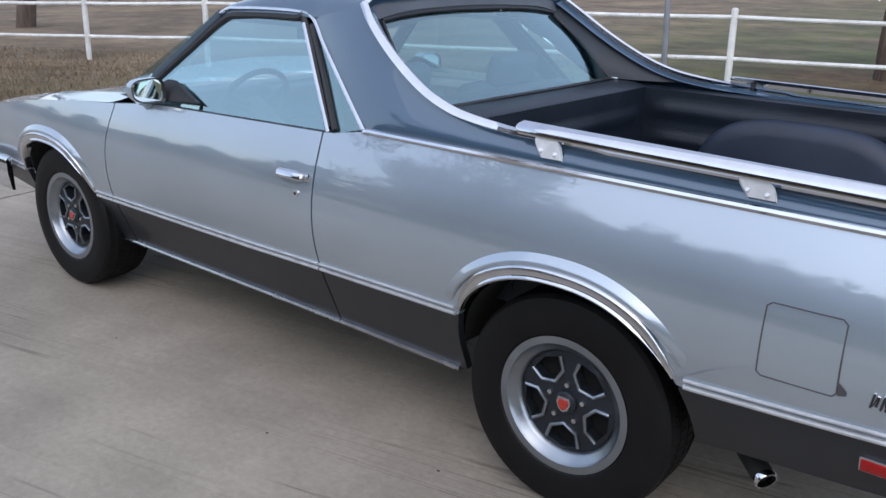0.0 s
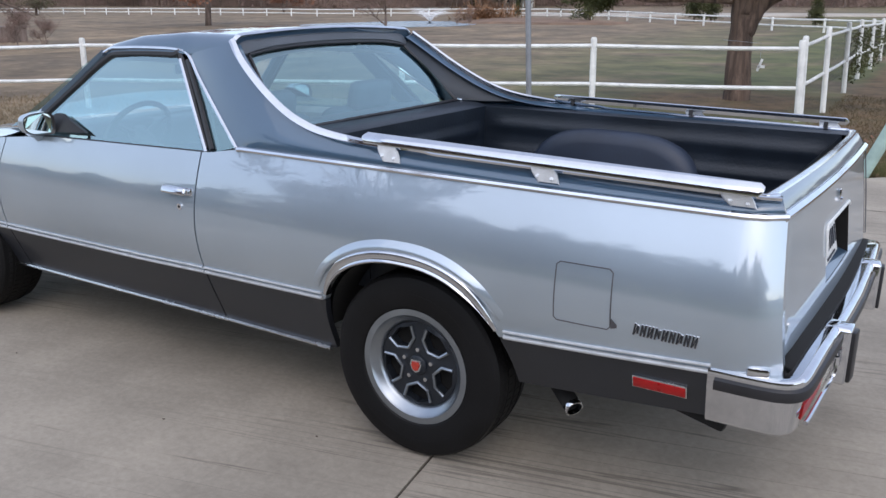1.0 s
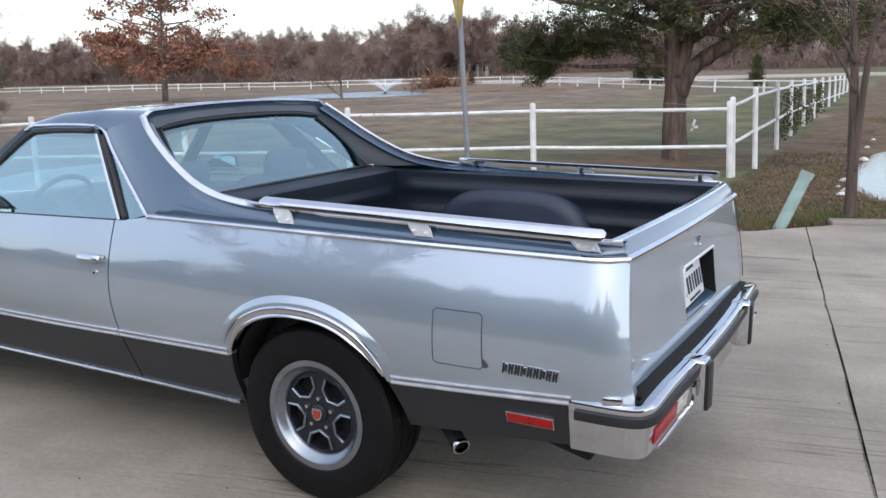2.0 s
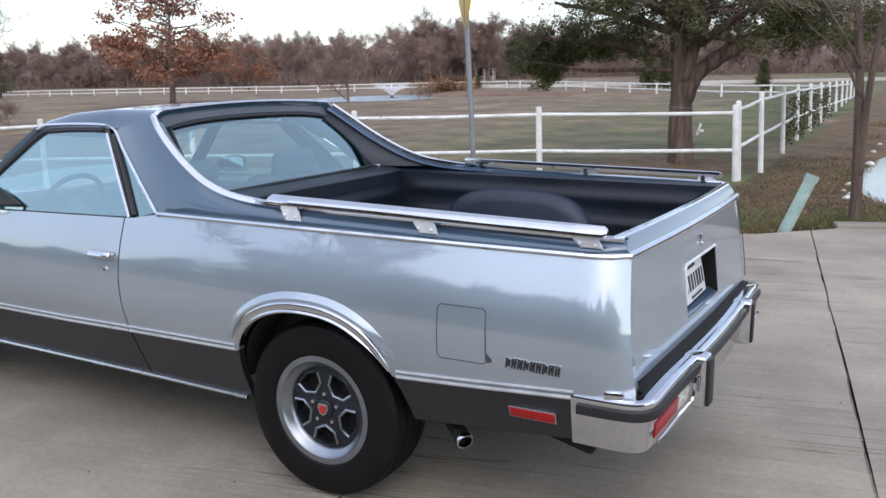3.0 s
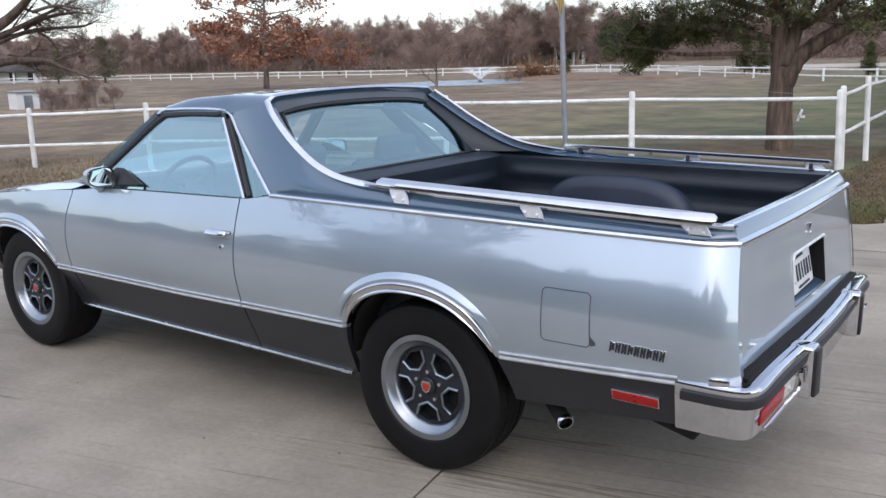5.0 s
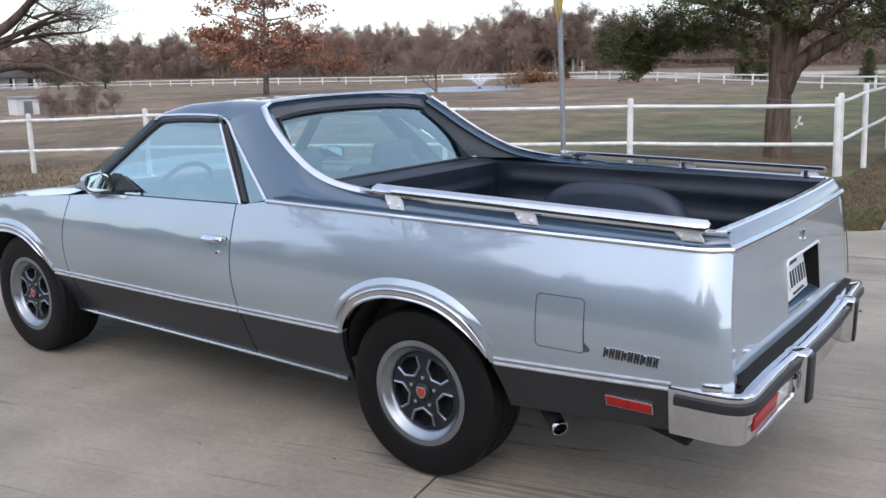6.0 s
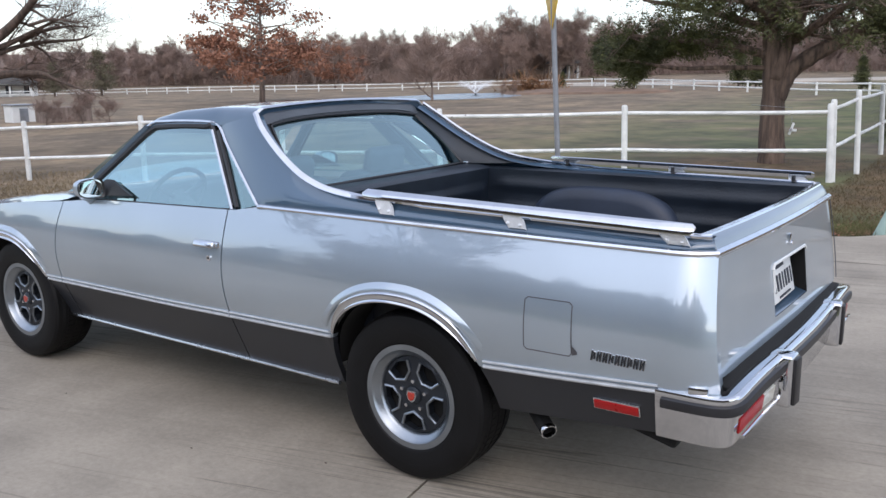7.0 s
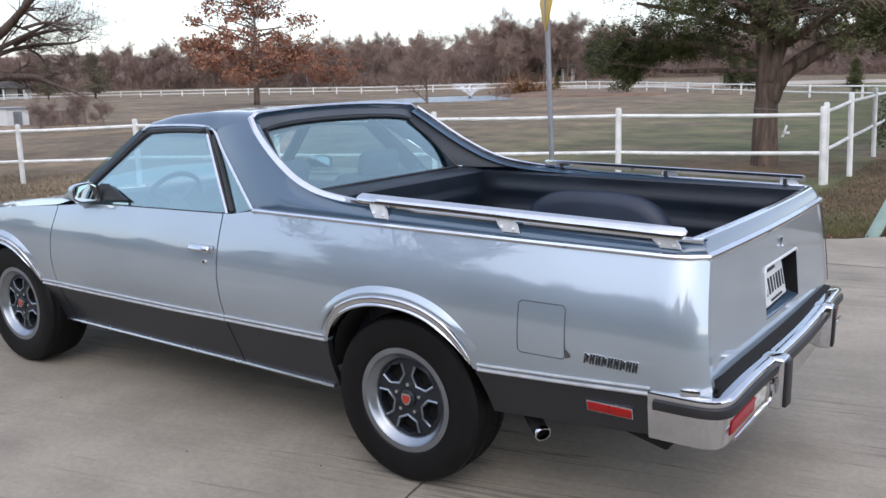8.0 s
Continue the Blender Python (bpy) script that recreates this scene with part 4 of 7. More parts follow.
def sweep_section(section, path, inset=0.0):
    """section: (out, z) pairs; out is across the path to the outside."""
    bm = bmesh.new()
    rows = []
    for i, p in enumerate(path):
        t = (path[min(i + 1, len(path) - 1)] - path[max(i - 1, 0)]).normalized()
        o = Vector((t.y, -t.x, 0))
        up = bump_rise(p.y)
        rows.append([p + o * a + Vector((0, 0, z + up)) for a, z in section])
    vs = grid(bm, rows, closed=True)
    bm.faces.new(vs[0])
    bm.faces.new(vs[-1])
    return bm


bumper = part("rear_bumper", sweep_section([(-0.085, 0.640), (-0.080, 0.650), (-0.050, 0.653), (-0.020, 0.657), (-0.006, 0.657), (0.004, 0.651), (0.008, 0.640), (0.004, 0.628), (0.003, 0.590), (0.001, 0.586), (-0.011, 0.487), (-0.017, 0.476), (-0.05, 0.468), (-0.06, 0.51)], bump_path), CHROME, car, "chrome rear bumper with black rubber strip", smooth=40)
part("rubber_strip", sweep_section([(0.002, 0.629), (0.014, 0.625), (0.017, 0.61), (0.014, 0.594), (0.002, 0.590)], bump_path[2:-2]), TRIM_BLACK, bumper, "black rubber bumper strip")
# the filler panel's near-black also holds the shade of the gap
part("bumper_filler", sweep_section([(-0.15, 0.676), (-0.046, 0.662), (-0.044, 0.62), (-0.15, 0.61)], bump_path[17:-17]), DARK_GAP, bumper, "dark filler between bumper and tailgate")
for s in (-1, 1):
    bm = bmesh.new()
    box(bm, (1.362, s * 0.41, 0.594), (0.090, 0.085, 0.198), 0.014, Matrix.Rotation(radians(s * 5), 3, "Z"), 3)
    g = part("bumper_guard", bm, CHROME, bumper, "chrome bumper guard")
    bm = bmesh.new()
    box(bm, (1.410, s * 0.412, 0.592), (0.016, 0.060, 0.176), 0.006, Matrix.Rotation(radians(s * 5), 3, "Z"))
    part("guard_pad", bm, TRIM_BLACK, g, "black rubber guard pad")
    # tail lamp set into the bumper's face
    run = [(p, Vector(((q - p).y, -(q - p).x, 0)).normalized()) for p, q in zip(bump_path[:-1], bump_path[1:]) if 0.49 < s * p.y < 0.84]
    if s < 0:
        run = run[::-1]
    # from the guard outwards to the corner
    lamp = [p + o * 0.002 + Vector((0, 0, bump_rise(p.y))) for p, o in run]
    face = [[p + o * d + Vector((0, 0, z + bump_rise(p.y))) for d, z in ((-0.03, 0.566), (0.0015, 0.564), (-0.0045, 0.514), (-0.03, 0.512))] for p, o in run]
    split = 3
    bm = bmesh.new()
    vs = grid(bm, face[split:])
    bm.faces.new(vs[0])
    bm.faces.new(vs[-1])
    part("tail_lamp", bm, RED_LENS, bumper, "red tail lamp lens in the bumper")
    bm = bmesh.new()
    grid(bm, face[:split + 1])
    part("reverse_lamp", bm, CLEAR_LENS, bumper, "clear reversing lamp lens")
    bm = bmesh.new()
    loop = [p + o * 0.010 + Vector((0, 0, 0.508 + bump_rise(p.y))) for p, o in run[::-1]] + [lamp[0] + Vector((0.012, -s * 0.014, 0.53)), lamp[0] + Vector((0.010, -s * 0.014, 0.575))]
    tube(bm, loop, 0.008, 8)
    part("lamp_trim", bm, CHROME, bumper, "chrome loop below the tail lamp")
    bm = bmesh.new()
    box(bm, (1.208, s * 0.866, 0.664), (0.066, 0.05, 0.036), 0.010, Matrix.Rotation(radians(-s * 12), 3, "Z"))
    part("bumper_shim", bm, CHROME, bumper)
bm = bmesh.new()
box(bm, (1.03, -0.755, 0.442), (0.18, 0.10, 0.045), 0.015, Matrix.Rotation(radians(14), 3, "Y"))
part("tow_bracket", bm, DARK_GAP, car, "dark bracket hanging under the tail")

# side details, driver's side only where just that side has them
bm = bmesh.new()
fd = [(0.576, 0.718), (0.576, 0.892), (0.588, 0.902), (0.752, 0.904), (0.764, 0.894), (0.768, 0.722), (0.758, 0.711), (0.588, 0.708), (0.576, 0.718)]
path = []
for (xa, za), (xb, zb) in zip(fd[:-1], fd[1:]):
    for k in range(6):
        path.append(side_point(lerp(xa, xb, k / 6), lerp(za, zb, k / 6), -1, 0.0005))
tube(bm, path + path[:1], 0.0021, 6)
flap_gap = part("flap_gap", bm, GROOVE, car)
bm = bmesh.new()
grid(bm, [[side_point(x, z, -1, 0.0008) for z in np.linspace(0.711, 0.900, 10)] for x in [0.578, 0.582, 0.62, 0.67, 0.72, 0.758, 0.764]])
part("fuel_flap", bm, SILVER, car, "silver square fuel filler flap", smooth=50)
# flat patch whose grey paints the shade inside the finger notch
bm = bmesh.new()
grid(bm, [[side_point(lerp(0.770, 0.79, u) , 0.752 - 0.02 * u - v * lerp(0.036, 0.01, u), -1, 0.0022 - 0.001 * u) for v in (0, 1)] for u in (0, 0.5, 1)])
part("flap_notch", bm, GROOVE, car, "finger notch beside the fuel flap, its shade painted grey")
lean = Matrix.Rotation(radians(9), 3, "Y")
for k in range(9):
    x = 0.853 + k * 0.0222
    p = side_point(x, 0.733 - 0.004 * (k / 8), -1, 0.003)
    bm, rim = bmesh.new(), bmesh.new()
    # plain upright strokes with a slanting one between, in a bright outline
    for dx, dz, w, h, r in ((-0.006, 0, 0.0048, 0.038, lean), (0.005, 0, 0.0048, 0.038 if k % 3 else 0.026, lean), (0.0, 0, 0.0034, 0.030, Matrix.Rotation(radians(-14 if k % 2 else 20), 3, "Y"))):
        box(bm, p + Vector((dx, 0, dz)), (w, 0.007, h), 0.001, r, 1)
        box(rim, p + Vector((dx, 0.0012, dz)), (w + 0.003, 0.005, h + 0.003), 0.001, r, 1)
    part("badge_rim", rim, BRIGHT, car, "bright rim of the side badge")
    part("badge_block", bm, RIM_DARK, car, "dark chrome stroke of the side badge")
for s in (-1, 1):
    bm = bmesh.new()
    a, b = side_point(0.842, 0.545, s, 0.004), side_point(1.008, 0.545, s, 0.004)
    c = (a + b) / 2
    rot = Matrix.Rotation(math.atan2(b.y - a.y, b.x - a.x), 3, "Z") @ Matrix.Rotation(radians(-s * 16), 3, "X")
    box(bm, c, ((b - a).length + 0.008, 0.012, 0.046), 0.003, rot)
    mk = part("side_marker", bm, BRIGHT, car, "bright frame of the side marker")
    bm = bmesh.new()
    box(bm, c + Vector((0, s * 0.004, -0.001)), ((b - a).length, 0.012, 0.036), 0.003, rot)
    part("marker_lens", bm, RED_LENS, mk, "red side marker lens")
    bm = bmesh.new()
    hx0, hx1, hz = -1.262, -1.098, 0.912
    yh = body_width(-1.18, hz)
    box(bm, (-1.18, s * (yh + 0.022), hz), (0.142, 0.018, 0.032), 0.008, Matrix.Rotation(radians(s * 24), 3, "X"), 3)
    box(bm, (-1.25, s * (yh + 0.008), hz), (0.018, 0.022, 0.022), 0.004)
    box(bm, (-1.11, s * (yh + 0.008), hz), (0.018, 0.022, 0.022), 0.004)
    box(bm, (-1.18, s * (yh + 0.001), hz - 0.006), (0.175, 0.006, 0.040), 0.004)
    part("door_handle", bm, CHROME, car, "chrome door handle")
    bm = bmesh.new()
    p = side_point(-1.161, 0.844, s)
    tube(bm, [p - Vector((0, s * 0.004, 0)), p + Vector((0, s * 0.005, 0))], 0.014, 14)
    lock = part("door_lock", bm, CHROME, car, "round chrome door lock")
    bm = bmesh.new()
    tube(bm, [p + Vector((0, s * 0.004, 0)), p + Vector((0, s * 0.006, 0))], 0.006, 10)
    part("keyhole", bm, DARK_GAP, lock)

# exhaust
bm = bmesh.new()
tip, run_in = Vector((0.605, -0.775, 0.338)), Vector((0.48, -0.685, 0.400))
tube(bm, [(0.25, -0.56, 0.43), (0.40, -0.62, 0.425), run_in, tip], 0.032, 16, cap=False)
tube(bm, [run_in, tip], 0.028, 16, cap=False)
ex = part("exhaust_pipe", bm, DARK_GAP, car, "dark exhaust pipe")
bm = bmesh.new()
revolve(bm, [(0.027, -0.012), (0.033, -0.012), (0.035, 0.0), (0.033, 0.006), (0.028, 0.006), (0.027, -0.012)], 20, "z")
q = (tip - run_in).to_track_quat("Z", "Y").to_matrix().to_4x4()
k = 1 + TUMBLE[0] * tip.z
bm.transform(Matrix.Translation(tip) @ q)
part("exhaust_tip", bm, CHROME, ex, "bright exhaust tip")
bm = bmesh.new()
tube(bm, curve([(0.575, -0.79, 0.425), (0.60, -0.795, 0.44), (0.635, -0.80, 0.445), (0.665, -0.80, 0.425)], 4), 0.007, 6)
part("pipe_hanger", bm, RIM_DARK, ex, "bent grey pipe hanger")

# chrome side rails on the bed
for s in (-1, 1):
    rail = thing("bed_rail", "chrome rail on three chrome feet along the bed side", "bed rail", group="bed rails")
    bm = bmesh.new()
    pts = [Vector((lerp(-0.245, 1.150, k / 12), s * lerp(0.792, 0.822, k / 12), lerp(1.212, 1.192, k / 12))) for k in range(13)]
    sec = [(-0.018, -0.010), (-0.018, 0.003), (-0.011, 0.010), (0.011, 0.009), (0.018, 0.001), (0.018, -0.012)]
    rows = [[p + Vector((0, s * a, b - 0.50 * a)) for a, b in sec] for p in pts]
    rows[0] = [r + Vector((0.012, 0, 0)) for r in rows[0]]
    rows.insert(0, [Vector((pts[0].x - 0.004, lerp(r.y, pts[0].y, 0.5), lerp(r.z, pts[0].z, 0.6))) for r in rows[0]])
    rows.append([Vector((pts[-1].x + 0.012, lerp(r.y, pts[-1].y, 0.5), lerp(r.z, pts[-1].z, 0.6))) for r in rows[-1]])
    vs = grid(bm, rows, closed=True)
    bm.faces.new(vs[0])
    bm.faces.new(vs[-1])
    part("rail_bar", bm, CHROME, rail)
    for fx in (-0.145, 0.47, 1.075):
        bm = bmesh.new()
        zt = lerp(1.212, 1.192, (fx + 0.245) / 1.41)
        yo = body_width(fx, 1.13) if fx < 1 else body_width(1.0, 1.13) - 0.004
        table = []
        for v in range(6):
            f = v / 5
            wide = lerp(0.044, 0.030, abs(f - 0.45) * 1.6)
            y = lerp(lerp(0.797, 0.824, (fx + 0.245) / 1.4), yo + 0.006, f)
            z = lerp(zt - 0.012, 1.128, f)
            table.append([(fx - wide + 0.03 * f, s * y, z), (fx - wide * 0.9 + 0.03 * f, s * (y + 0.007), z + 0.006), (fx + wide * 0.9 + 0.04 * f, s * (y + 0.007), z + 0.006), (fx + wide + 0.04 * f, s * y, z)])
        grid(bm, table)
        for bx, f in ((fx - 0.004, 0.72), (fx + 0.046, 0.80)):
            yb, zb = lerp(lerp(0.797, 0.824, (fx + 0.245) / 1.4), yo + 0.006, f) + 0.007, lerp(zt - 0.012, 1.128, f) + 0.006
            revolve_at = Matrix.Translation((bx, s * yb, zb)) @ Matrix.Rotation(radians(-s * 52), 4, "X")
            bmesh.ops.create_cone(bm, cap_ends=True, segments=8, radius1=0.008, radius2=0.006, depth=0.008, matrix=revolve_at)
        foot = part("rail_foot", bm, FOOT_METAL, rail, "chrome rail foot with two bolts")
        bm = bmesh.new()
        box(bm, (fx, s * 0.786, (zt + 1.158) / 2 - 0.005), (0.018, 0.012, zt - 1.158), 0.003)
        part("stud", bm, TRIM_BLACK, foot, "black stud under the rail")

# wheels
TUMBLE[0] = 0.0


def build_wheel():
    """Axis along y, the outer face towards -y, its middle at the tyre's centre."""
    R, W = 0.356, 0.118
    bm = bmesh.new()
    revolve(bm, [(0.200, -0.095), (0.228, -0.108), (0.235, -0.116), (0.285, -0.125), (0.325, -0.123), (0.349, -0.114), (0.360, -0.100), (0.3635, -0.05), (0.364, 0.0), (0.3635, 0.05), (0.356, 0.12), (0.343, 0.138), (0.30, 0.150), (0.24, 0.142), (0.20, 0.12)], 72)
    wheel = part("wheel", bmesh.new(), RIM_SILVER, car, "five-slot steel rally wheel with bright trim ring")
    bm2 = bmesh.new()
    revolve(bm2, [(0.229, -0.092), (0.216, -0.108), (0.228, -0.113), (0.204, -0.112), (0.196, -0.100), (0.180, -0.090), (0.172, -0.082), (0.166, -0.062), (0.166, 0.09), (0.205, 0.10)], 64)
    wheel.data = mesh_of("wheel", bm2, RIM_SILVER, 40)
    tyre = part("tyre", bm, RUBBER, wheel, "black rubber tyre", smooth=25)
    bm = bmesh.new()
    for k in range(72):
        a0 = 2 * math.pi * k / 72
        for y0, y1, sh in ((-0.098, -0.058, 0.0), (-0.045, -0.008, 0.5), (0.008, 0.050, 0.0), (0.063, 0.118, 0.5)):
            a = a0 + sh * math.pi / 72
            r0, r1 = 0.359, 0.3662
            quad = []
            for rr in (r0, r1):
                for aa, y in ((a - 0.037, y0), (a + 0.037, y0 + 0.004), (a + 0.041, y1), (a - 0.033, y1 - 0.004)):
                    r = rr - (0.010 if abs(y) > 0.09 else 0)
                    quad.append(bm.verts.new((r * math.cos(aa), y, r * math.sin(aa))))
            bm.faces.new(quad[4:])
            for j in range(4):
                bm.faces.new((quad[j], quad[(j + 1) % 4], quad[4 + (j + 1) % 4], quad[4 + j]))
    part("tread", bm, RUBBER, wheel, smooth=0)
    bm = bmesh.new()
    for r in (0.243, 0.292):
        revolve(bm, [(r - 0.003, -0.1165 if r < 0.25 else -0.1235), (r, -0.1185 if r < 0.25 else -0.1250), (r + 0.003, -0.1185 if r < 0.25 else -0.1235)], 64)
    part("sidewall_ring", bm, RUBBER, wheel)

    def slot(c, scale=1.0):
        """A five-sided opening with its point towards the hub."""
        pts = []
        for r, da in ((0.078, 0), (0.108, 0.40), (0.150, 0.36), (0.158, 0.0), (0.150, -0.36), (0.108, -0.40)):
            rr = 0.122 + (r - 0.122) * scale
            a = c + da * scale
            pts.append((rr * math.cos(a), rr * math.sin(a)))
        return pts
    face_y = -0.074
    bm = bmesh.new()
    edges = []
    ring = [bm.verts.new((0.168 * math.cos(2 * math.pi * k / 48), face_y, 0.168 * math.sin(2 * math.pi * k / 48))) for k in range(48)]
    edges += [bm.edges.new((ring[k], ring[(k + 1) % 48])) for k in range(48)]
    for i in range(5):
        lp = [bm.verts.new((x, face_y - 0.006, z)) for x, z in slot(math.pi / 2 + 0.61 + i * 2 * math.pi / 5)]
        edges += [bm.edges.new((lp[k], lp[(k + 1) % 6])) for k in range(6)]
        back = [bm.verts.new((v.co.x, face_y + 0.03, v.co.z)) for v in lp]
        for k in range(6):
            bm.faces.new((lp[k], lp[(k + 1) % 6], back[(k + 1) % 6], back[k]))
    bmesh.ops.triangle_fill(bm, edges=edges, use_beauty=True, normal=(0, -1, 0))
    part("wheel_face", bm, RIM_DARK, wheel, "dark grey slotted wheel face", smooth=25)
    # drum behind the slots, its colour darkened to the shade in there
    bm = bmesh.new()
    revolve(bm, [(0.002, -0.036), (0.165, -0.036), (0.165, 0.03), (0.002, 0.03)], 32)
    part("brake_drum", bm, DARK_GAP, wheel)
    for i in range(5):
        c = math.pi / 2 + 0.61 + i * 2 * math.pi / 5
        lp = slot(c, 1.10)
        bm = bmesh.new()
        seq = [lp[2], lp[1], lp[0], lp[5], lp[4]]
        tube(bm, [(x, face_y - 0.008, z) for x, z in seq], 0.0066, 6)
        part("slot_trim", bm, RIM_SILVER, wheel, "bright slot edging")
        a = c + math.pi / 5
        bm = bmesh.new()
        tube(bm, [(0.062 * math.cos(a), face_y + 0.004, 0.062 * math.sin(a)), (0.062 * math.cos(a), face_y - 0.016, 0.062 * math.sin(a))], [0.011, 0.0085], 6)
        part("lug_nut", bm, BRIGHT, wheel, smooth=20)
    bm = bmesh.new()
    revolve(bm, [(0.040, face_y), (0.038, face_y - 0.014), (0.030, face_y - 0.020), (0.002, face_y - 0.022)], 24)
    cap = part("hub_cap", bm, RIM_DARK, wheel, "dark hub cap")

    def shield(k):
        return [(-0.020 * k, 0.024 * k), (0.020 * k, 0.024 * k), (0.025 * k, 0.004 * k), (0.016 * k, -0.018 * k), (0, -0.027 * k), (-0.016 * k, -0.018 * k), (-0.025 * k, 0.004 * k)]
    for nm, k, y, m in (("cap_bezel", 1.0, -0.026, BRIGHT), ("cap_emblem", 0.72, -0.029, RED_BADGE)):
        bm = bmesh.new()
        front = [bm.verts.new((x, face_y + y, z)) for x, z in shield(k)]
        back = [bm.verts.new((x * 1.05, face_y + y + 0.008, z * 1.05)) for x, z in shield(k)]
        bm.faces.new(front)
        for j in range(7):
            bm.faces.new((front[j], front[(j + 1) % 7], back[(j + 1) % 7], back[j]))
        part(nm, bm, m, wheel, "red shield emblem" if m is RED_BADGE else "bright bezel round the emblem", smooth=20)
    return wheel


wheel = build_wheel()
wheel.matrix_basis = pose(-0.012, -0.746, 0.3675)
for x, y, rz, spin in ((-2.985, -0.746, 0, 25), (-0.012, 0.746, 180, 50), (-2.985, 0.746, 180, 10)):
    w = copy_thing(wheel, pose(x, y, 0.3675, 0, 0, rz) @ pose(0, 0, 0, 0, spin, 0))

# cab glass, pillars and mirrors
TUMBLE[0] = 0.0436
for s in (-1, 1):
    def m(x, y, z):
        return Vector((x, s * y, z))
    A0, A1, A2 = m(-2.36, 0.775, 1.065), m(-1.915, 0.600, 1.438), m(-1.44, 0.598, 1.470)
    B1 = m(-1.345, 0.602, 1.450)
    # bright drip moulding round the side windows
    bm = bmesh.new()
    drip = curve([A0, m(-2.10, 0.672, 1.285), A1, m(-1.78, 0.597, 1.464), A2, B1, m(-1.22, 0.662, 1.362), m(-1.05, 0.737, 1.242), m(-0.875, 0.808, 1.110)], 6)
    tube(bm, drip, 0.0088, 8)
    part("drip_trim", bm, CHROME, car, "chrome drip moulding round the side window")
    # black window channel inside it
    bm = bmesh.new()
    chan = curve([m(-2.30, 0.770, 1.068), m(-2.055, 0.668, 1.278), m(-1.890, 0.606, 1.412), m(-1.77, 0.603, 1.436), m(-1.45, 0.603, 1.445), m(-1.375, 0.610, 1.425), m(-1.075, 0.785, 1.085)], 6)
    tube(bm, chan, 0.012, 6, flat=1.3)
    part("window_channel", bm, TRIM_BLACK, car)
    bm = bmesh.new()
    tube(bm, [m(-1.375, 0.622, 1.43), m(-1.22, 0.712, 1.26), m(-1.062, 0.800, 1.075)], 0.007, 6)
    part("pillar_trim", bm, CHROME, car, "chrome edge of the door frame")
    bm = bmesh.new()
    tube(bm, [m(-1.335, 0.615, 1.425), m(-1.18, 0.702, 1.26), m(-1.035, 0.790, 1.085)], 0.012, 6)
    part("pillar_seal", bm, TRIM_BLACK, car)
    # glass
    bm = bmesh.new()
    top = curve([m(-2.28, 0.765, 1.075), m(-2.05, 0.666, 1.28), m(-1.885, 0.602, 1.415), m(-1.7, 0.60, 1.442), m(-1.385, 0.608, 1.432)], 6)
    low = [m(lerp(-2.28, -1.075, k / (len(top) - 1)), 0.785, belt_z(lerp(-2.28, -1.075, k / (len(top) - 1))) - 0.005) for k in range(len(top))]
    grid(bm, [[a.lerp(b, f) + Vector((0, s * 0.012 * math.sin(math.pi * f), 0)) for f in np.linspace(0, 1, 7)] for a, b in zip(top, low)])
    dg = part("door_window", bm, DOOR_GLASS, car, "tinted door window glass, closed", smooth=60)
    dg.visible_shadow = False
    bm = bmesh.new()
    grid(bm, [[m(-1.325, 0.612, 1.43).lerp(m(-1.03, 0.79, 1.075), f), m(-1.325, 0.612, 1.43).lerp(m(-0.885, 0.80, 1.11), f)] for f in np.linspace(0, 1, 7)])
    qg = part("quarter_window", bm, GLASS, car, "small triangular quarter window")
    qg.visible_shadow = False
    # sill strip and the shelf inside it
    bm = bmesh.new()
    ribbon(bm, [side_point(x, belt_z(x) - 0.002, s, -0.012) for x in np.linspace(-2.30, -1.05, 20)], Vector((0, s * 0.5, 1)), [(-0.006, -0.004), (-0.005, 0.005), (0.005, 0.005), (0.006, -0.004)])
    part("sill_trim", bm, TRIM_BLACK, car, "black strip along the window sill")
    bm = bmesh.new()
    grid(bm, [[side_point(x, belt_z(x) - 0.004, s, -0.028), m(x, 0.70, belt_z(x) - 0.03), m(x, 0.69, 0.55)] for x in np.linspace(-2.4, -0.9, 16)])
    part("door_lining", bm, TAN_TRIM, car, "pale door lining")
    # A pillar, roof side lining, quarter lining
    bm = bmesh.new()
    tube(bm, [m(-2.36, 0.755, 1.05), m(-2.09, 0.655, 1.275), m(-1.92, 0.588, 1.425)], 0.032, 8)
    part("windscreen_pillar", bm, PILLAR_TRIM, car)
    bm = bmesh.new()
    ribbon(bm, [m(-1.375, 0.575, 1.43), m(-1.27, 0.625, 1.31), m(-1.06, 0.745, 1.06)], Vector((0, -s, 0)), [(-0.042, -0.01), (-0.036, 0.006), (0.036, 0.006), (0.042, -0.01)])
    part("door_pillar_cover", bm, PILLAR_TRIM, car, "blue-grey inner cover of the door pillar")
    bm = bmesh.new()
    tri = [m(-2.26, 0.812, 1.062), m(-2.075, 0.778, 1.158), m(-2.03, 0.776, 1.156), m(-1.84, 0.800, 1.086)]
    ins = [p + Vector((0, -s * 0.015, 0)) for p in tri]
    f = [bm.verts.new(p) for p in tri]
    g = [bm.verts.new(p) for p in ins]
    bm.faces.new(f)
    bm.faces.new(g[::-1])
    for j in range(4):
        bm.faces.new((f[j], f[(j + 1) % 4], g[(j + 1) % 4], g[j]))
    part("mirror_sail", bm, TRIM_BLACK, car, "black mirror mounting triangle", smooth=20)
    # door mirror
    bm = bmesh.new()
    prof = []
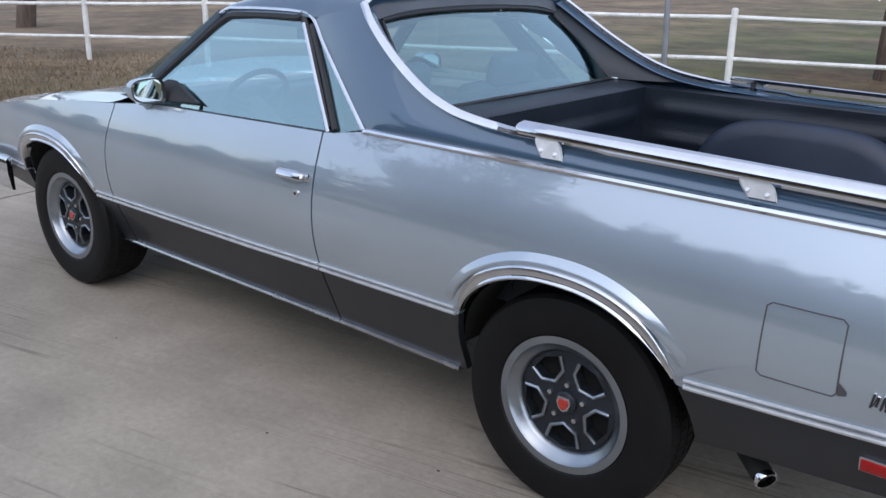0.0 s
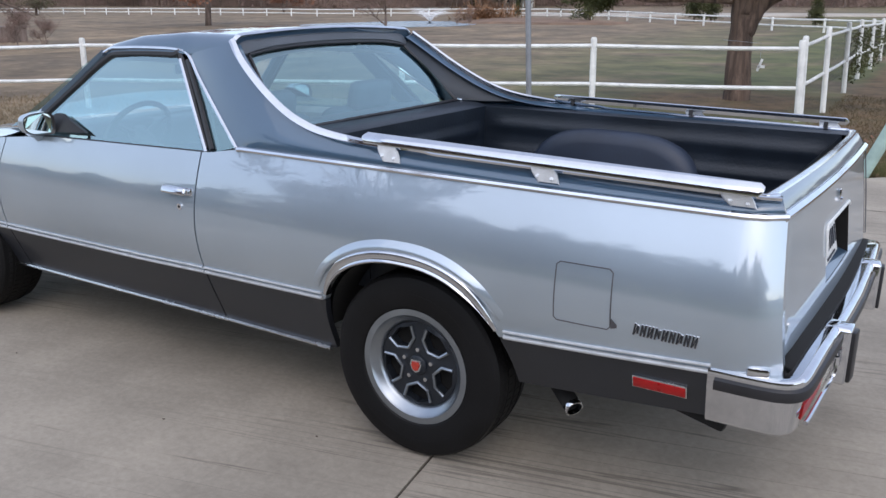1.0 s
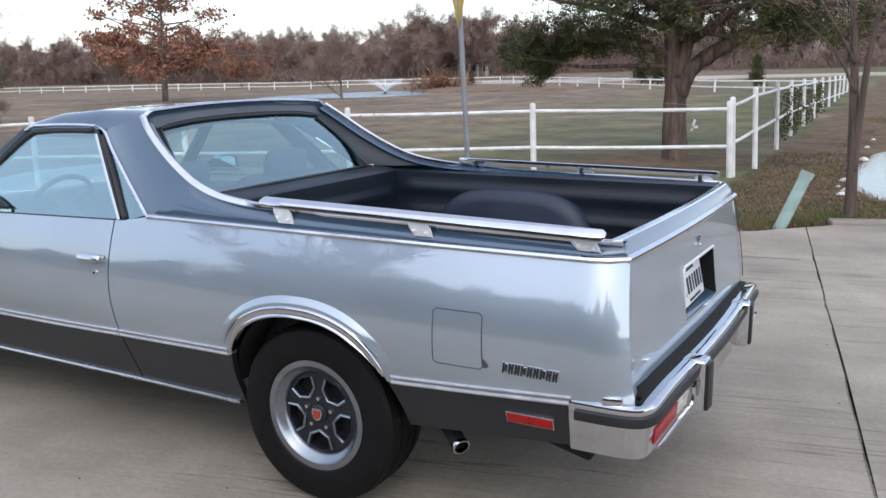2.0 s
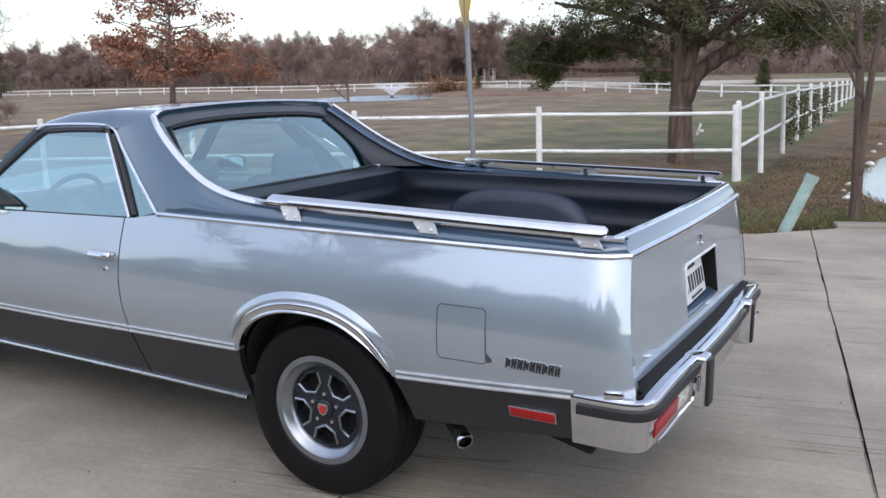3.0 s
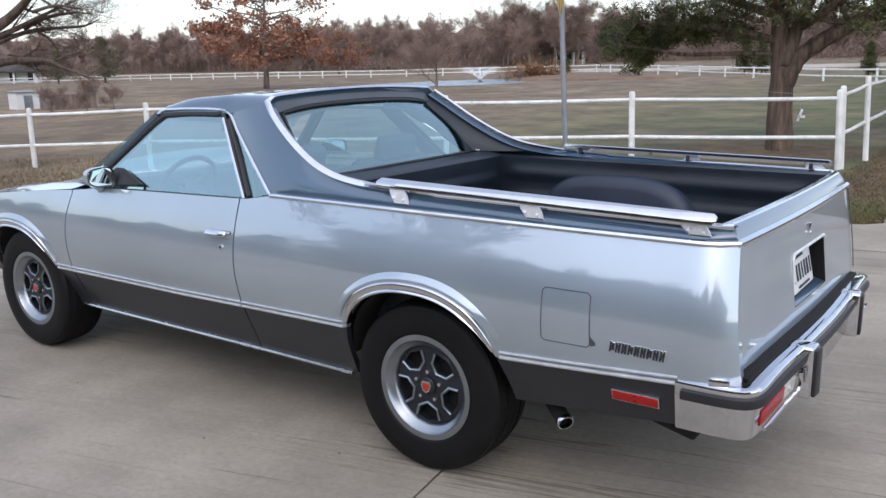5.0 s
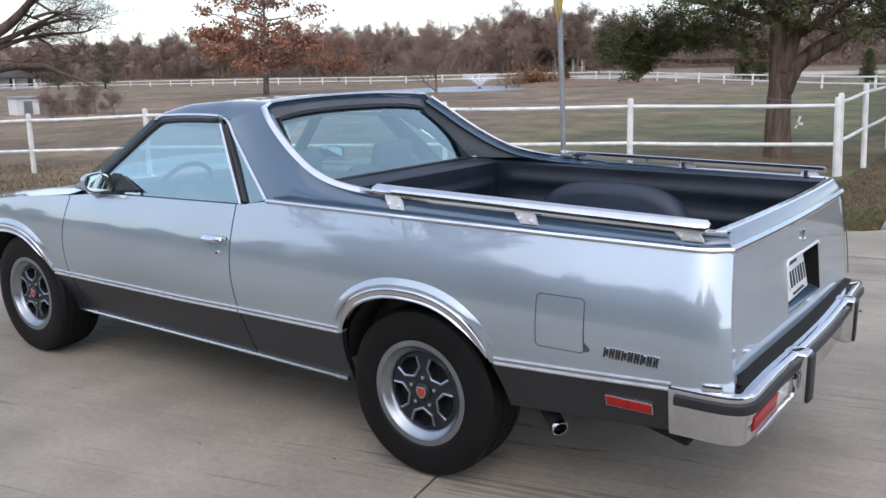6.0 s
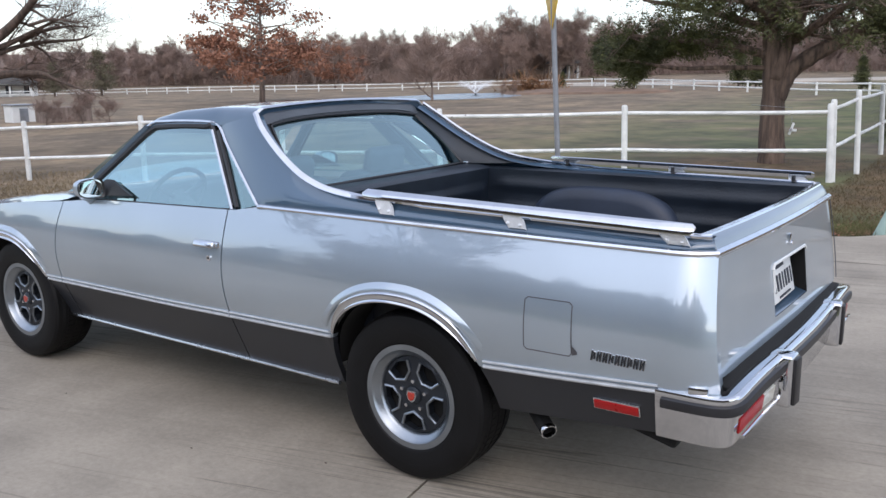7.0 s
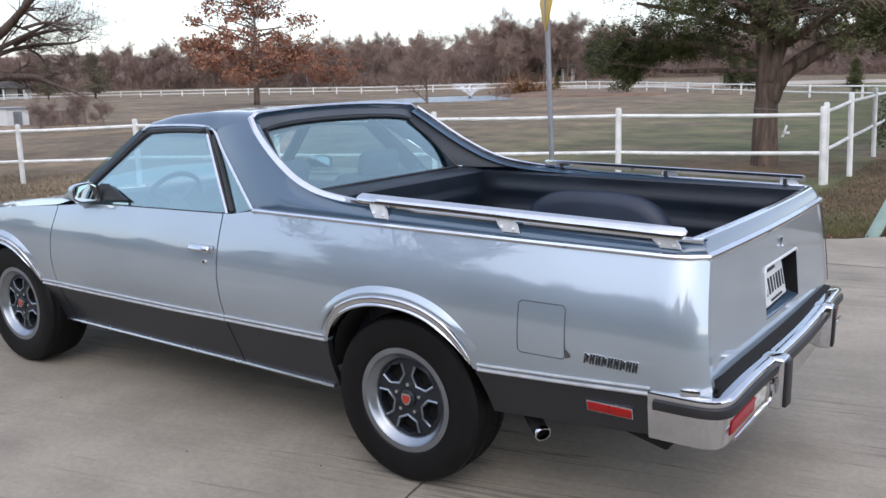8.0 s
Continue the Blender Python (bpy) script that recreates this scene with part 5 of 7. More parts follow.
    for k in range(7):
        f = k / 6
        sc = (0.25, 0.62, 0.84, 0.95, 1.0, 1.0, 0.985)[k]
        x = -2.175 + 0.105 * f
        ring = []
        for a in range(24):
            t = 2 * math.pi * a / 24
            cy, cz = math.cos(t), math.sin(t)
            ring.append(Vector((x - (0.018 if s < 0 else 0.0) * cy * f - (0.006 if s < 0 else 0.012) * cz * f, s * ((0.872 if s < 0 else 0.900) + (0.066 if s < 0 else 0.084) * sc * math.copysign(abs(cy) ** 0.6, cy)), 1.117 + (0.053 - 0.010 * cy) * sc * math.copysign(abs(cz) ** 0.6, cz))))
        prof.append(ring)
    vs = grid(bm, prof, closed=True)
    bm.faces.new(vs[0])
    mir = part("door_mirror", bm, SILVER, car, "silver and black door mirror")
    bm = bmesh.new()
    face = [p + Vector((-0.006, 0, 0)) for p in prof[-1]]
    c = sum(face, Vector()) / len(face)
    ring = [c + (p - c) * 0.88 for p in face]
    vs2 = [bm.verts.new(p) for p in ring]
    bm.faces.new(vs2)
    part("mirror_glass", bm, MIRROR, mir, "mirror glass", smooth=0)
    bm = bmesh.new()
    grid(bm, [face, ring, [p + Vector((0.004, 0, 0)) for p in prof[-1]]], closed=True)
    part("mirror_bezel", bm, TRIM_BLACK, mir)
    bm = bmesh.new()
    tube(bm, [m(-2.13, 0.88, 1.085), m(-2.15, 0.84, 1.065), m(-2.18, 0.80, 1.04)], [0.03, 0.028, 0.035], 10)
    part("mirror_stalk", bm, SILVER, mir)

# windscreen, cowl, hood and nose
bm = bmesh.new()
grid(bm, [[(lerp(-2.52, -2.00, f) - 0.06 * (1 - (v) ** 2) * (1 - f * 0.6), v * lerp(0.74, 0.57, f), lerp(1.055, 1.432, f)) for v in np.linspace(-1, 1, 15)] for f in np.linspace(0, 1, 9)])
ws = part("windscreen", bm, GLASS, car, "windscreen glass", smooth=60)
ws.visible_shadow = False
bm = bmesh.new()
table = []
for x in np.linspace(-3.86, -2.46, 30):
    zt = belt_z(x)
    w = body_width(x, min(zt, 1.08))
    row = []
    for v in np.linspace(-1, 1, 33):
        a = abs(v)
        crown = 0.030 * (1 - a ** 2) + (0.018 * math.exp(-((a - 0.80) / 0.10) ** 2))
        row.append((x, v * w, zt + crown - 0.0))
    table.append(row)
grid(bm, table)
part("hood", bm, SILVER, car, "metallic silver hood and fender tops", smooth=60)
bm = bmesh.new()
grid(bm, [[(-2.47, y, 1.052), (-2.40, y, 1.045), (-2.30, y, 1.06)] for y in np.linspace(-0.78, 0.78, 9)])
part("cowl", bm, TRIM_BLACK, car, "black cowl below the windscreen")
bm = bmesh.new()
nose = []
for z in np.linspace(0.42, 0.84, 8):
    nose.append([(-3.80 - 0.09 * (1 - v * v), v * body_width(-3.8, z) * 1.0, z) for v in np.linspace(-1, 1, 17)])
grid(bm, nose)
grid(bm, [[(-3.80 - 0.09 * (1 - v * v), v * body_width(-3.8, 0.84), 0.84) for v in np.linspace(-1, 1, 17)], [(-3.86, v * body_width(-3.86, 0.83), 0.835 + 0.03 * (1 - v * v)) for v in np.linspace(-1, 1, 17)]])
part("nose_panel", bm, SILVER, car, "silver nose panel", smooth=50)
bm = bmesh.new()
fb = curve([(-3.50, -0.88, 0), (-3.68, -0.872, 0), (-3.84, -0.83, 0), (-3.93, -0.70, 0), (-3.98, -0.35, 0), (-3.99, 0, 0), (-3.98, 0.35, 0), (-3.93, 0.70, 0), (-3.84, 0.83, 0), (-3.68, 0.872, 0), (-3.50, 0.88, 0)], 5)
rows = []
for i, p in enumerate(fb):
    t = (fb[min(i + 1, len(fb) - 1)] - fb[max(i - 1, 0)]).normalized()
    o = Vector((-t.y, t.x, 0)) * -1
    o = Vector((t.y, -t.x, 0)) * -1
    rows.append([p + o * a + Vector((0, 0, z)) for a, z in ((-0.016, 0.602), (0.0, 0.600), (0.012, 0.585), (0.014, 0.51), (0.004, 0.42), (-0.012, 0.415))])
vs = grid(bm, rows, closed=True)
bm.faces.new(vs[0])
bm.faces.new(vs[-1])
part("front_bumper", bm, CHROME, car, "chrome front bumper", smooth=40)

# cab interior
bm = bmesh.new()
grid(bm, [[(x, y, 1.40 + 0.06 * (1 - (y / 0.6) ** 2)) for y in np.linspace(-0.57, 0.57, 11)] for x in (-1.95, -1.5, -1.08)])
part("headliner", bm, TAN_TRIM, car, "pale headliner", smooth=60)
bm = bmesh.new()
box(bm, (-2.30, 0, 0.97), (0.32, 1.40, 0.16), 0.05, seg=4)
box(bm, (-2.22, -0.40, 1.035), (0.22, 0.42, 0.09), 0.035, seg=4)
part("dashboard", bm, DASH, car, "dark vinyl dashboard", smooth=50)
bm = bmesh.new()
box(bm, (-1.02, 0, 0.90), (0.10, 1.36, 0.50), 0.03)
part("cab_back", bm, DASH, car, "dark rear cab wall")
wheel_c = Vector((-1.98, -0.42, 1.02))
tiltm = Matrix.Rotation(radians(-62), 4, "Y")
bm = bmesh.new()
ringp = [wheel_c + (tiltm @ Vector((0.185 * math.cos(t), 0.185 * math.sin(t), 0))) for t in [2 * math.pi * k / 36 for k in range(37)]]
tube(bm, ringp, 0.014, 8, cap=False)
for t in (0.5, math.pi - 0.5, -math.pi / 2):
    tube(bm, [wheel_c + tiltm @ Vector((0, 0, -0.02)), wheel_c + tiltm @ Vector((0.18 * math.sin(t), 0.18 * math.cos(t), 0))], 0.014, 6)
tube(bm, [wheel_c + tiltm @ Vector((0, 0, 0.01)), wheel_c + tiltm @ Vector((0, 0, -0.3))], [0.05, 0.035], 12)
part("steering_wheel", bm, DASH, car, "dark steering wheel", smooth=60)
for y in (-0.37, 0.37):
    seat = part("seat", bmesh.new(), SEAT, car, "blue-grey cloth seat")
    bm = bmesh.new()
    box(bm, (-1.48, y, 0.72), (0.52, 0.62, 0.18), 0.06, seg=4)
    seat.data = mesh_of("seat", bm, SEAT, 50)
    bm = bmesh.new()
    box(bm, (-1.20, y, 0.93), (0.15, 0.60, 0.46), 0.06, Matrix.Rotation(radians(14), 3, "Y"), 4)
    part("seat_back", bm, SEAT, seat, smooth=50)
    bm = bmesh.new()
    box(bm, (-1.12, y, 1.205), (0.10, 0.30, 0.16), 0.045, Matrix.Rotation(radians(12), 3, "Y"), 4)
    part("head_restraint", bm, SEAT, seat, "blue-grey head restraint", smooth=50)
bm = bmesh.new()
tube(bm, [(-2.02, 0, 1.41), (-2.03, 0, 1.345)], 0.008, 6)
box(bm, (-2.03, 0, 1.325), (0.02, 0.22, 0.055), 0.008)
part("inside_mirror", bm, TRIM_BLACK, car, "inside rear-view mirror")
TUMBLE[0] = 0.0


# ---- fences ----
def pipe_fence(name, label, posts, top, gap, post_r=0.055, rail_r=0.036, caps=True):
    """Welded pipe fence: posts as (x, y, top z), two rails between neighbours."""
    f = thing(name, label, "fence", (posts[0][0], posts[0][1], posts[0][2]))
    o = Vector(posts[0])
    for x, y, z in posts:
        g = ground_z(x, y) - 0.1
        bm = bmesh.new()
        h = z - g
        lean = 0.012 * (random.random() - 0.5)
        revolve(bm, [(post_r, 0), (post_r, h - 0.05), (post_r * 0.95, h - 0.025), (post_r * 0.7, h - 0.004), (0.002, h)], 14, "z")
        # the corner posts have sunk a little out of plumb, their tops held by the rails
        sunk = radians(float(np.interp(x, [-8, -1], [0, -2.6]))) if y < 40 else 0
        bm.transform(Matrix.Translation(Vector((x, y, z)) - o) @ Matrix.Rotation(sunk, 4, "Y") @ Matrix.Rotation(lean, 4, "X") @ Matrix.Translation((0, 0, -h)))
        part("post", bm, WHITE_PIPE, f)
    for a, b in zip(posts[:-1], posts[1:]):
        for d in (top, top + gap):
            p, q = Vector(a) - o - Vector((0, 0, d)), Vector(b) - o - Vector((0, 0, d))
            pts = [p.lerp(q, k / 4) + Vector((0, 0, -0.012 * math.sin(math.pi * k / 4) + 0.006 * (random.random() - 0.5))) for k in range(5)]
            bm = bmesh.new()
            tube(bm, pts, rail_r, 8, cap=False)
            part("rail", bm, WHITE_PIPE, f)
    return f


D = Vector((-0.96, 12.346))
U = Vector((0.933, 0.360))
front_posts = [(D.x - U.x * a, D.y - U.y * a, 0.765 + 0.0314 * (D.y - U.y * a + 0.85) - float(np.interp(a, [0, 3.45, 10.15, 13.32, 16.18, 26], [0.045, 0.02, 0.05, 0.085, 0.165, 0.36]))) for a in (26.0, 22.8, 19.55, 16.18, 13.32, 10.15, 6.9, 3.45, 0.0)]
pipe_fence("pipe_fence", "white painted pipe fence along the field edge", front_posts, 0.15, 0.66)
side_line = [(13.83, -0.78, 1.33), (17.4, -0.89, 1.36), (20.8, -1.02, 1.37), (42.5, -1.45, 1.25), (62, -1.84, 1.02)]
side_posts = [(D.x + 0.03, D.y + 0.09, 1.20)] + [(float(np.interp(y, [p[0] for p in side_line], [p[1] for p in side_line])), y, float(np.interp(y, [p[0] for p in side_line], [p[2] for p in side_line]))) for y in [13.83] + [17.4 + 3.4 * k for k in range(12)]]
side_fence = pipe_fence("pipe_fence", "white pipe fence running away beside the lane", side_posts, 0.16, 0.67, 0.05, 0.032)
far_line = [(-150, 34), (-118, 50), (-90.35, 61.2), (-71.4, 64.4), (-54.5, 64.0), (-44, 68), (-33.6, 72.3), (-22, 62), (-8.8, 49.4), (-2.6, 45.0)]
far_pts = []
for (x0, y0), (x1, y1) in zip(far_line[:-1], far_line[1:]):
    n = max(1, round(math.hypot(x1 - x0, y1 - y0) / 3.4))
    far_pts += [(lerp(x0, x1, k / n), lerp(y0, y1, k / n)) for k in range(n)]
far_pts.append(far_line[-1])
pipe_fence("pipe_fence", "white pipe fence across the far side of the field", [(x, y, ground_z(x, y) + 0.74) for x, y in far_pts], 0.08, 0.36, 0.065, 0.045)

# hog wire between the posts of the side fence
bm = bmesh.new()
so = Vector(side_posts[0])
for (ax, ay, az), (bx, by, bz) in zip(side_posts[1:9], side_posts[2:10]):
    for k in range(9):
        d = 0.18 + 0.115 * k
        tube(bm, [Vector((ax, ay, az - d)) - so, Vector((bx, by, bz - d)) - so], 0.0028, 3, cap=False)
    n = int(math.hypot(bx - ax, by - ay) / 0.14)
    for k in range(n):
        p = Vector((lerp(ax, bx, k / n), lerp(ay, by, k / n), lerp(az, bz, k / n))) - so
        tube(bm, [p - Vector((0, 0, 0.17)), p - Vector((0, 0, 1.1))], 0.0024, 3, cap=False)
part("wire_mesh", bm, HOG_WIRE, side_fence, "rusty square wire mesh between the posts")

# number tag hung beside the trunk, drawn as a bare white mark
bm = bmesh.new()
box(bm, (0, 0, 0), (0.045, 0.02, 0.24), 0.006, Matrix.Rotation(radians(18), 3, "Y"))
box(bm, (0.03, 0, -0.03), (0.13, 0.02, 0.05), 0.006)
solid("number_tag", bm, HOUSE_WHITE, "small white tag hung on the fence wire", "tag", at=(-1.93, 13.9, 0.59))
bm = bmesh.new()
tube(bm, [(0.0, 0, 0.115), (-0.02, 0.02, 0.40), (-0.25, -1.95, 0.52)], 0.004, 5)
tag_wire = solid("tag_wire", bm, GALV, "thin wire holding the tag to the rail", "wire", at=(-1.93, 13.9, 0.59))

# ---- sign, marker, stones ----
sign = thing("road_sign", "yellow diamond road sign on a grey steel pole", "road sign", (-3.52, 7.33, -0.09))
bm = bmesh.new()
tube(bm, [(0, 0, -0.3), (-0.16, 0.06, 2.32), (-0.22, 0.08, 3.35)], 0.038, 10)
part("pole", bm, GALV, sign, "grey steel pole")
bm = bmesh.new()
box(bm, (0, 0, 0), (0.006, 0.62, 0.62), 0.001, Matrix.Rotation(radians(45), 3, "X"))
bm.transform(Matrix.Translation((-0.185, 0.04, 2.80)) @ Matrix.Rotation(radians(40), 4, "Z"))
part("sign_plate", bm, YELLOW, sign, "yellow sheet metal diamond plate")

marker = thing("utility_marker", "faded green plastic utility marker post, leaning over", "marker post", (0.734, 6.30, -0.06))
bm = bmesh.new()
axis = Vector((0.255, 0.12, 0.66))
n1 = Vector((0.93, 0.1, -0.36)).normalized()
for w, d in ((0.066, 0.02),):
    q = axis.to_track_quat("Z", "Y").to_matrix()
    sec = [(-0.075, -0.012), (-0.058, 0.016), (-0.022, 0.026), (0.022, 0.026), (0.058, 0.016), (0.075, -0.012), (0.055, -0.02), (-0.055, -0.02)]
    turn = Matrix.Rotation(radians(35), 3, "Z")
    rows = [[axis * f + q @ (turn @ Vector((a, b, 0))) for a, b in sec] for f in (-0.25, 0, 0.25, 0.5, 0.75, 0.93)]
    vs = grid(bm, rows, closed=True)
    bm.faces.new(vs[-1])
part("shaft", bm, PALE_GREEN, marker)
bm = bmesh.new()
rows = [[axis * f + q @ (turn @ Vector((a * 1.12, b * 1.2, 0))) for a, b in sec] for f in (0.90, 0.985, 1.0)]
vs = grid(bm, rows, closed=True)
bm.faces.new(vs[-1])
bm.faces.new(vs[0])
part("cap", bm, PALE_GREEN, marker, "pale cap of the marker")

random.seed(3)


def boulder(size, seed):
    bm = bmesh.new()
    bmesh.ops.create_icosphere(bm, subdivisions=2, radius=1)
    for v in bm.verts:
        d = 1 + 0.45 * noise.noise(v.co * 1.6 + Vector((seed, 0, 0))) + 0.22 * noise.noise(v.co * 5 + Vector((0, seed, 0)))
        v.co = Vector((v.co.x * size[0], v.co.y * size[1], v.co.z * size[2])) * d
    return bm


rock_rng = random.Random(44)
rocks = [(1.02, 12.2, 0.10, 0.08, 0.05), (1.12, 10.6, 0.07, 0.06, 0.04), (1.06, 15.8, 0.09, 0.07, 0.05)]
for k in range(16):
    size = rock_rng.uniform(0.03, 0.08)
    rocks.append((rock_rng.uniform(0.95, 2.2), rock_rng.uniform(9.2, 22), size, size * 0.8, size * 0.6))
for x, y, sx, sy, sz in rocks:
    solid("white_rock", boulder((sx, sy, sz), x * 7), STONE, "rough white limestone rock lying in the grass", "rock", "white rocks", at=(x, y, ground_z(x, y) + sz * 0.4), smooth=0)


bm = bmesh.new()
rows = []
for f in (0.05, 0.5, 0.9, 1.2):
    rows.append([(PUDDLE[0] + PUDDLE[2] * f * w * math.cos(t), PUDDLE[1] + PUDDLE[3] * f * w * math.sin(t), -0.185) for t, w in ((2 * math.pi * k / 48, 1 + 0.10 * noise.noise((k * 0.6, 0, 0))) for k in range(48))])
vs = grid(bm, rows, closed=True)
bm.faces.new(vs[0])
solid("puddle", bm, PUDDLE_WATER, "shallow puddle in the ditch mirroring the white sky", "puddle", kind="structure", smooth=60)
bm = bmesh.new()
box(bm, (2.55, 7.22, -0.005), (2.8, 0.24, 0.09), 0.02, Matrix.Rotation(radians(17.5), 3, "Z"))
solid("kerb", bm, CONCRETE, "low pale concrete kerb at the driveway's edge", "kerb", kind="structure")


# ---- trees ----
def grow(rng, start, way, length, radius, depth, V, F, tips, bend=0.25, kids=(2, 4), droop=0.0, segs=5, shrink=0.62, spread=0.9, sides=6):
    """One limb with its side limbs, as tapered tubes; the ends go to tips."""
    p, d = Vector(start), Vector(way).normalized()
    rings = []
    pts = []
    for k in range(segs + 1):
        r = radius * (1 - 0.62 * k / segs)
        side = d.cross(Vector((0.3, 0.5, 0.8))).normalized()
        up = d.cross(side)
        rings.append(len(V))
        for a in range(sides):
            t = 2 * math.pi * a / sides
            V.append(tuple(p + (side * math.cos(t) + up * math.sin(t)) * r))
        pts.append((p.copy(), d.copy(), r))
        d = (d + Vector((rng.uniform(-1, 1), rng.uniform(-1, 1), rng.uniform(-0.7, 0.9))) * bend + Vector((0, 0, -droop))).normalized()
        p = p + d * (length / segs)
    for i, j in zip(rings[:-1], rings[1:]):
        for a in range(sides):
            b = (a + 1) % sides
            F.append((i + a, i + b, j + b, j + a))
    if depth == 0:
        tips.append((pts[0][0], p, d))
        return
    for _ in range(rng.randint(*kids)):
        k = rng.randint(max(1, segs // 3), segs)
        q, qd, qr = pts[k]
        off = Vector((rng.uniform(-1, 1), rng.uniform(-1, 1), rng.uniform(-0.35, 0.7))).normalized()
        grow(rng, q, qd * 0.55 + off * spread, length * shrink * rng.uniform(0.75, 1.2), qr * 0.72, depth - 1, V, F, tips, bend * 1.1, kids, droop, max(3, segs - 1), shrink, spread, max(3, sides - 1))
    grow(rng, pts[-1][0], d, length * shrink, pts[-1][2], depth - 1, V, F, tips, bend * 1.1, kids, droop, max(3, segs - 1), shrink, spread, max(3, sides - 1))


def slivers(rng, tips, n, length, width, V, F, wild=0.8):
    """Fine twigs: thin blades along and around the limb ends."""
    for _ in range(n):
        a, b, d = rng.choice(tips)
        p = a.lerp(b, rng.random() ** 0.7) + Vector((rng.gauss(0, 1), rng.gauss(0, 1), rng.gauss(0, 1))) * length * 0.25
        w = (d + Vector((rng.uniform(-1, 1), rng.uniform(-1, 1), rng.uniform(-0.6, 1))) * wild).normalized()
        s = w.cross(Vector((rng.uniform(-1, 1), rng.uniform(-1, 1), rng.uniform(-1, 1)))).normalized() * width * rng.uniform(0.6, 1.3)
        e = p + w * length * rng.uniform(0.5, 1.3)
        i = len(V)
        V.extend((tuple(p - s), tuple(p + s), tuple(e)))
        F.append((i, i + 1, i + 2))


def leaves(rng, tips, n, size, V, F, scatter=0.35, slim=0.5, hang=0.0, keep=None):
    """Leaf blades of four corners scattered round the limb ends."""
    for _ in range(n):
        a, b, d = rng.choice(tips)
        p = a.lerp(b, rng.random()) + Vector((rng.gauss(0, 1), rng.gauss(0, 1), rng.gauss(0, 0.8))) * scatter
        if keep and not keep(p):
            continue
        w = Vector((rng.uniform(-1, 1), rng.uniform(-1, 1), rng.uniform(-1, 1) - hang)).normalized()
        s = w.cross(Vector((rng.uniform(-1, 1), rng.uniform(-1, 1), rng.uniform(-1, 1)))).normalized()
        L = size * rng.uniform(0.6, 1.4)
        i = len(V)
        V.extend((tuple(p), tuple(p + w * L * 0.5 + s * L * slim * 0.5), tuple(p + w * L), tuple(p + w * L * 0.5 - s * L * slim * 0.5)))
        F.append((i, i + 1, i + 2, i + 3))


def bare_tree(seed, height, limb=0.16, twigs=2600, twig_len=0.7, twig_w=0.022, depth=3, lift=0.9, wild=0.8, kids=(3, 4)):
    rng = random.Random(seed)
    V, F, tips = [], [], []
    grow(rng, (0, 0, -0.2), (rng.uniform(-0.1, 0.1), rng.uniform(-0.1, 0.1), 1), height * 0.42, limb, depth, V, F, tips, 0.14, kids, -0.05, 5, 0.66, lift, 6)
    a = raw("tree_trunk", V, F, BARK_GREY, True)
    V2, F2 = [], []
    slivers(rng, tips, twigs, twig_len, twig_w, V2, F2, wild)
    return a, raw("tree_twigs", V2, F2, TWIG)


def plant(name, label, category, trunk, crown, at, scale=1.0, rz=0.0, group="", crown_name="twig_crown"):
    t = thing(name, label, category, at, group, rz=rz)
    t.scale = (scale, scale, scale)
    a = new("trunk", trunk)
    b = new(crown_name, crown)
    a.parent = b.parent = t
    return t


random.seed(11)
woods = [bare_tree(40 + k, 9.5, 0.15, 6800, 0.75, 0.024, 4, 1.25, 1.5, (2, 3)) for k in range(6)]
tree_line = [(-215, 25), (-170, 75), (-144, 109), (-100, 104), (-75, 96), (-62, 122), (-40, 128), (-15, 122), (10, 128), (40, 120), (75, 100)]


def wood_height(x, y):
    """The woods stand lower towards the open side of the field."""
    return float(np.interp(x / max(y, 1.0), [-1.6, -1.0, -0.75, -0.5, 0.2], [0.74, 0.82, 0.97, 1.04, 1.04]))


spots = []
for row, (gap, off, sc) in enumerate(((3.9, 0, 0.85), (4.6, 7, 1.0), (6.5, 15, 1.15))):
    for (x0, y0), (x1, y1) in zip(tree_line[:-1], tree_line[1:]):
        L = math.hypot(x1 - x0, y1 - y0)
        n = max(1, int(L / gap))
        for k in range(n):
            f = (k + random.random() * 0.8) / n
            x, y = lerp(x0, x1, f), lerp(y0, y1, f)
            r = math.hypot(x, y)
            x, y = x * (1 + (off + random.uniform(-3, 3)) / r), y * (1 + (off + random.uniform(-3, 3)) / r)
            spots.append((x, y, sc * random.uniform(0.84, 1.04) * min(1.2, max(0.8, r / 150)) * wood_height(x, y)))
# a clearing before the far houses
spots = [p for p in spots if not (-74 < p[0] < -52 and 95 < p[1] < 119 and random.random() < 0.40)]
spots = [(-60.5, 107.0, 0.9), (-64.8, 108.0, 1.05), (-56.0, 106.5, 0.8), (-58.3, 104.0, 0.62), (-62.4, 110.0, 0.9), (-57.0, 109.5, 0.75), (-55.2, 108.0, 0.85), (-59.4, 110.5, 1.0), (-61.4, 106.0, 0.7), (-63.6, 110.5, 0.85), (-66.2, 109.0, 0.9), (-53.6, 108.8, 0.95)] + spots
for x, y, sc in spots[:420]:
    tr, tw = random.choice(woods)
    plant("bare_tree", "leafless grey-brown tree in the far woods", "tree", tr, tw, (x, y, ground_z(x, y)), sc, random.uniform(0, 360), "far woods")
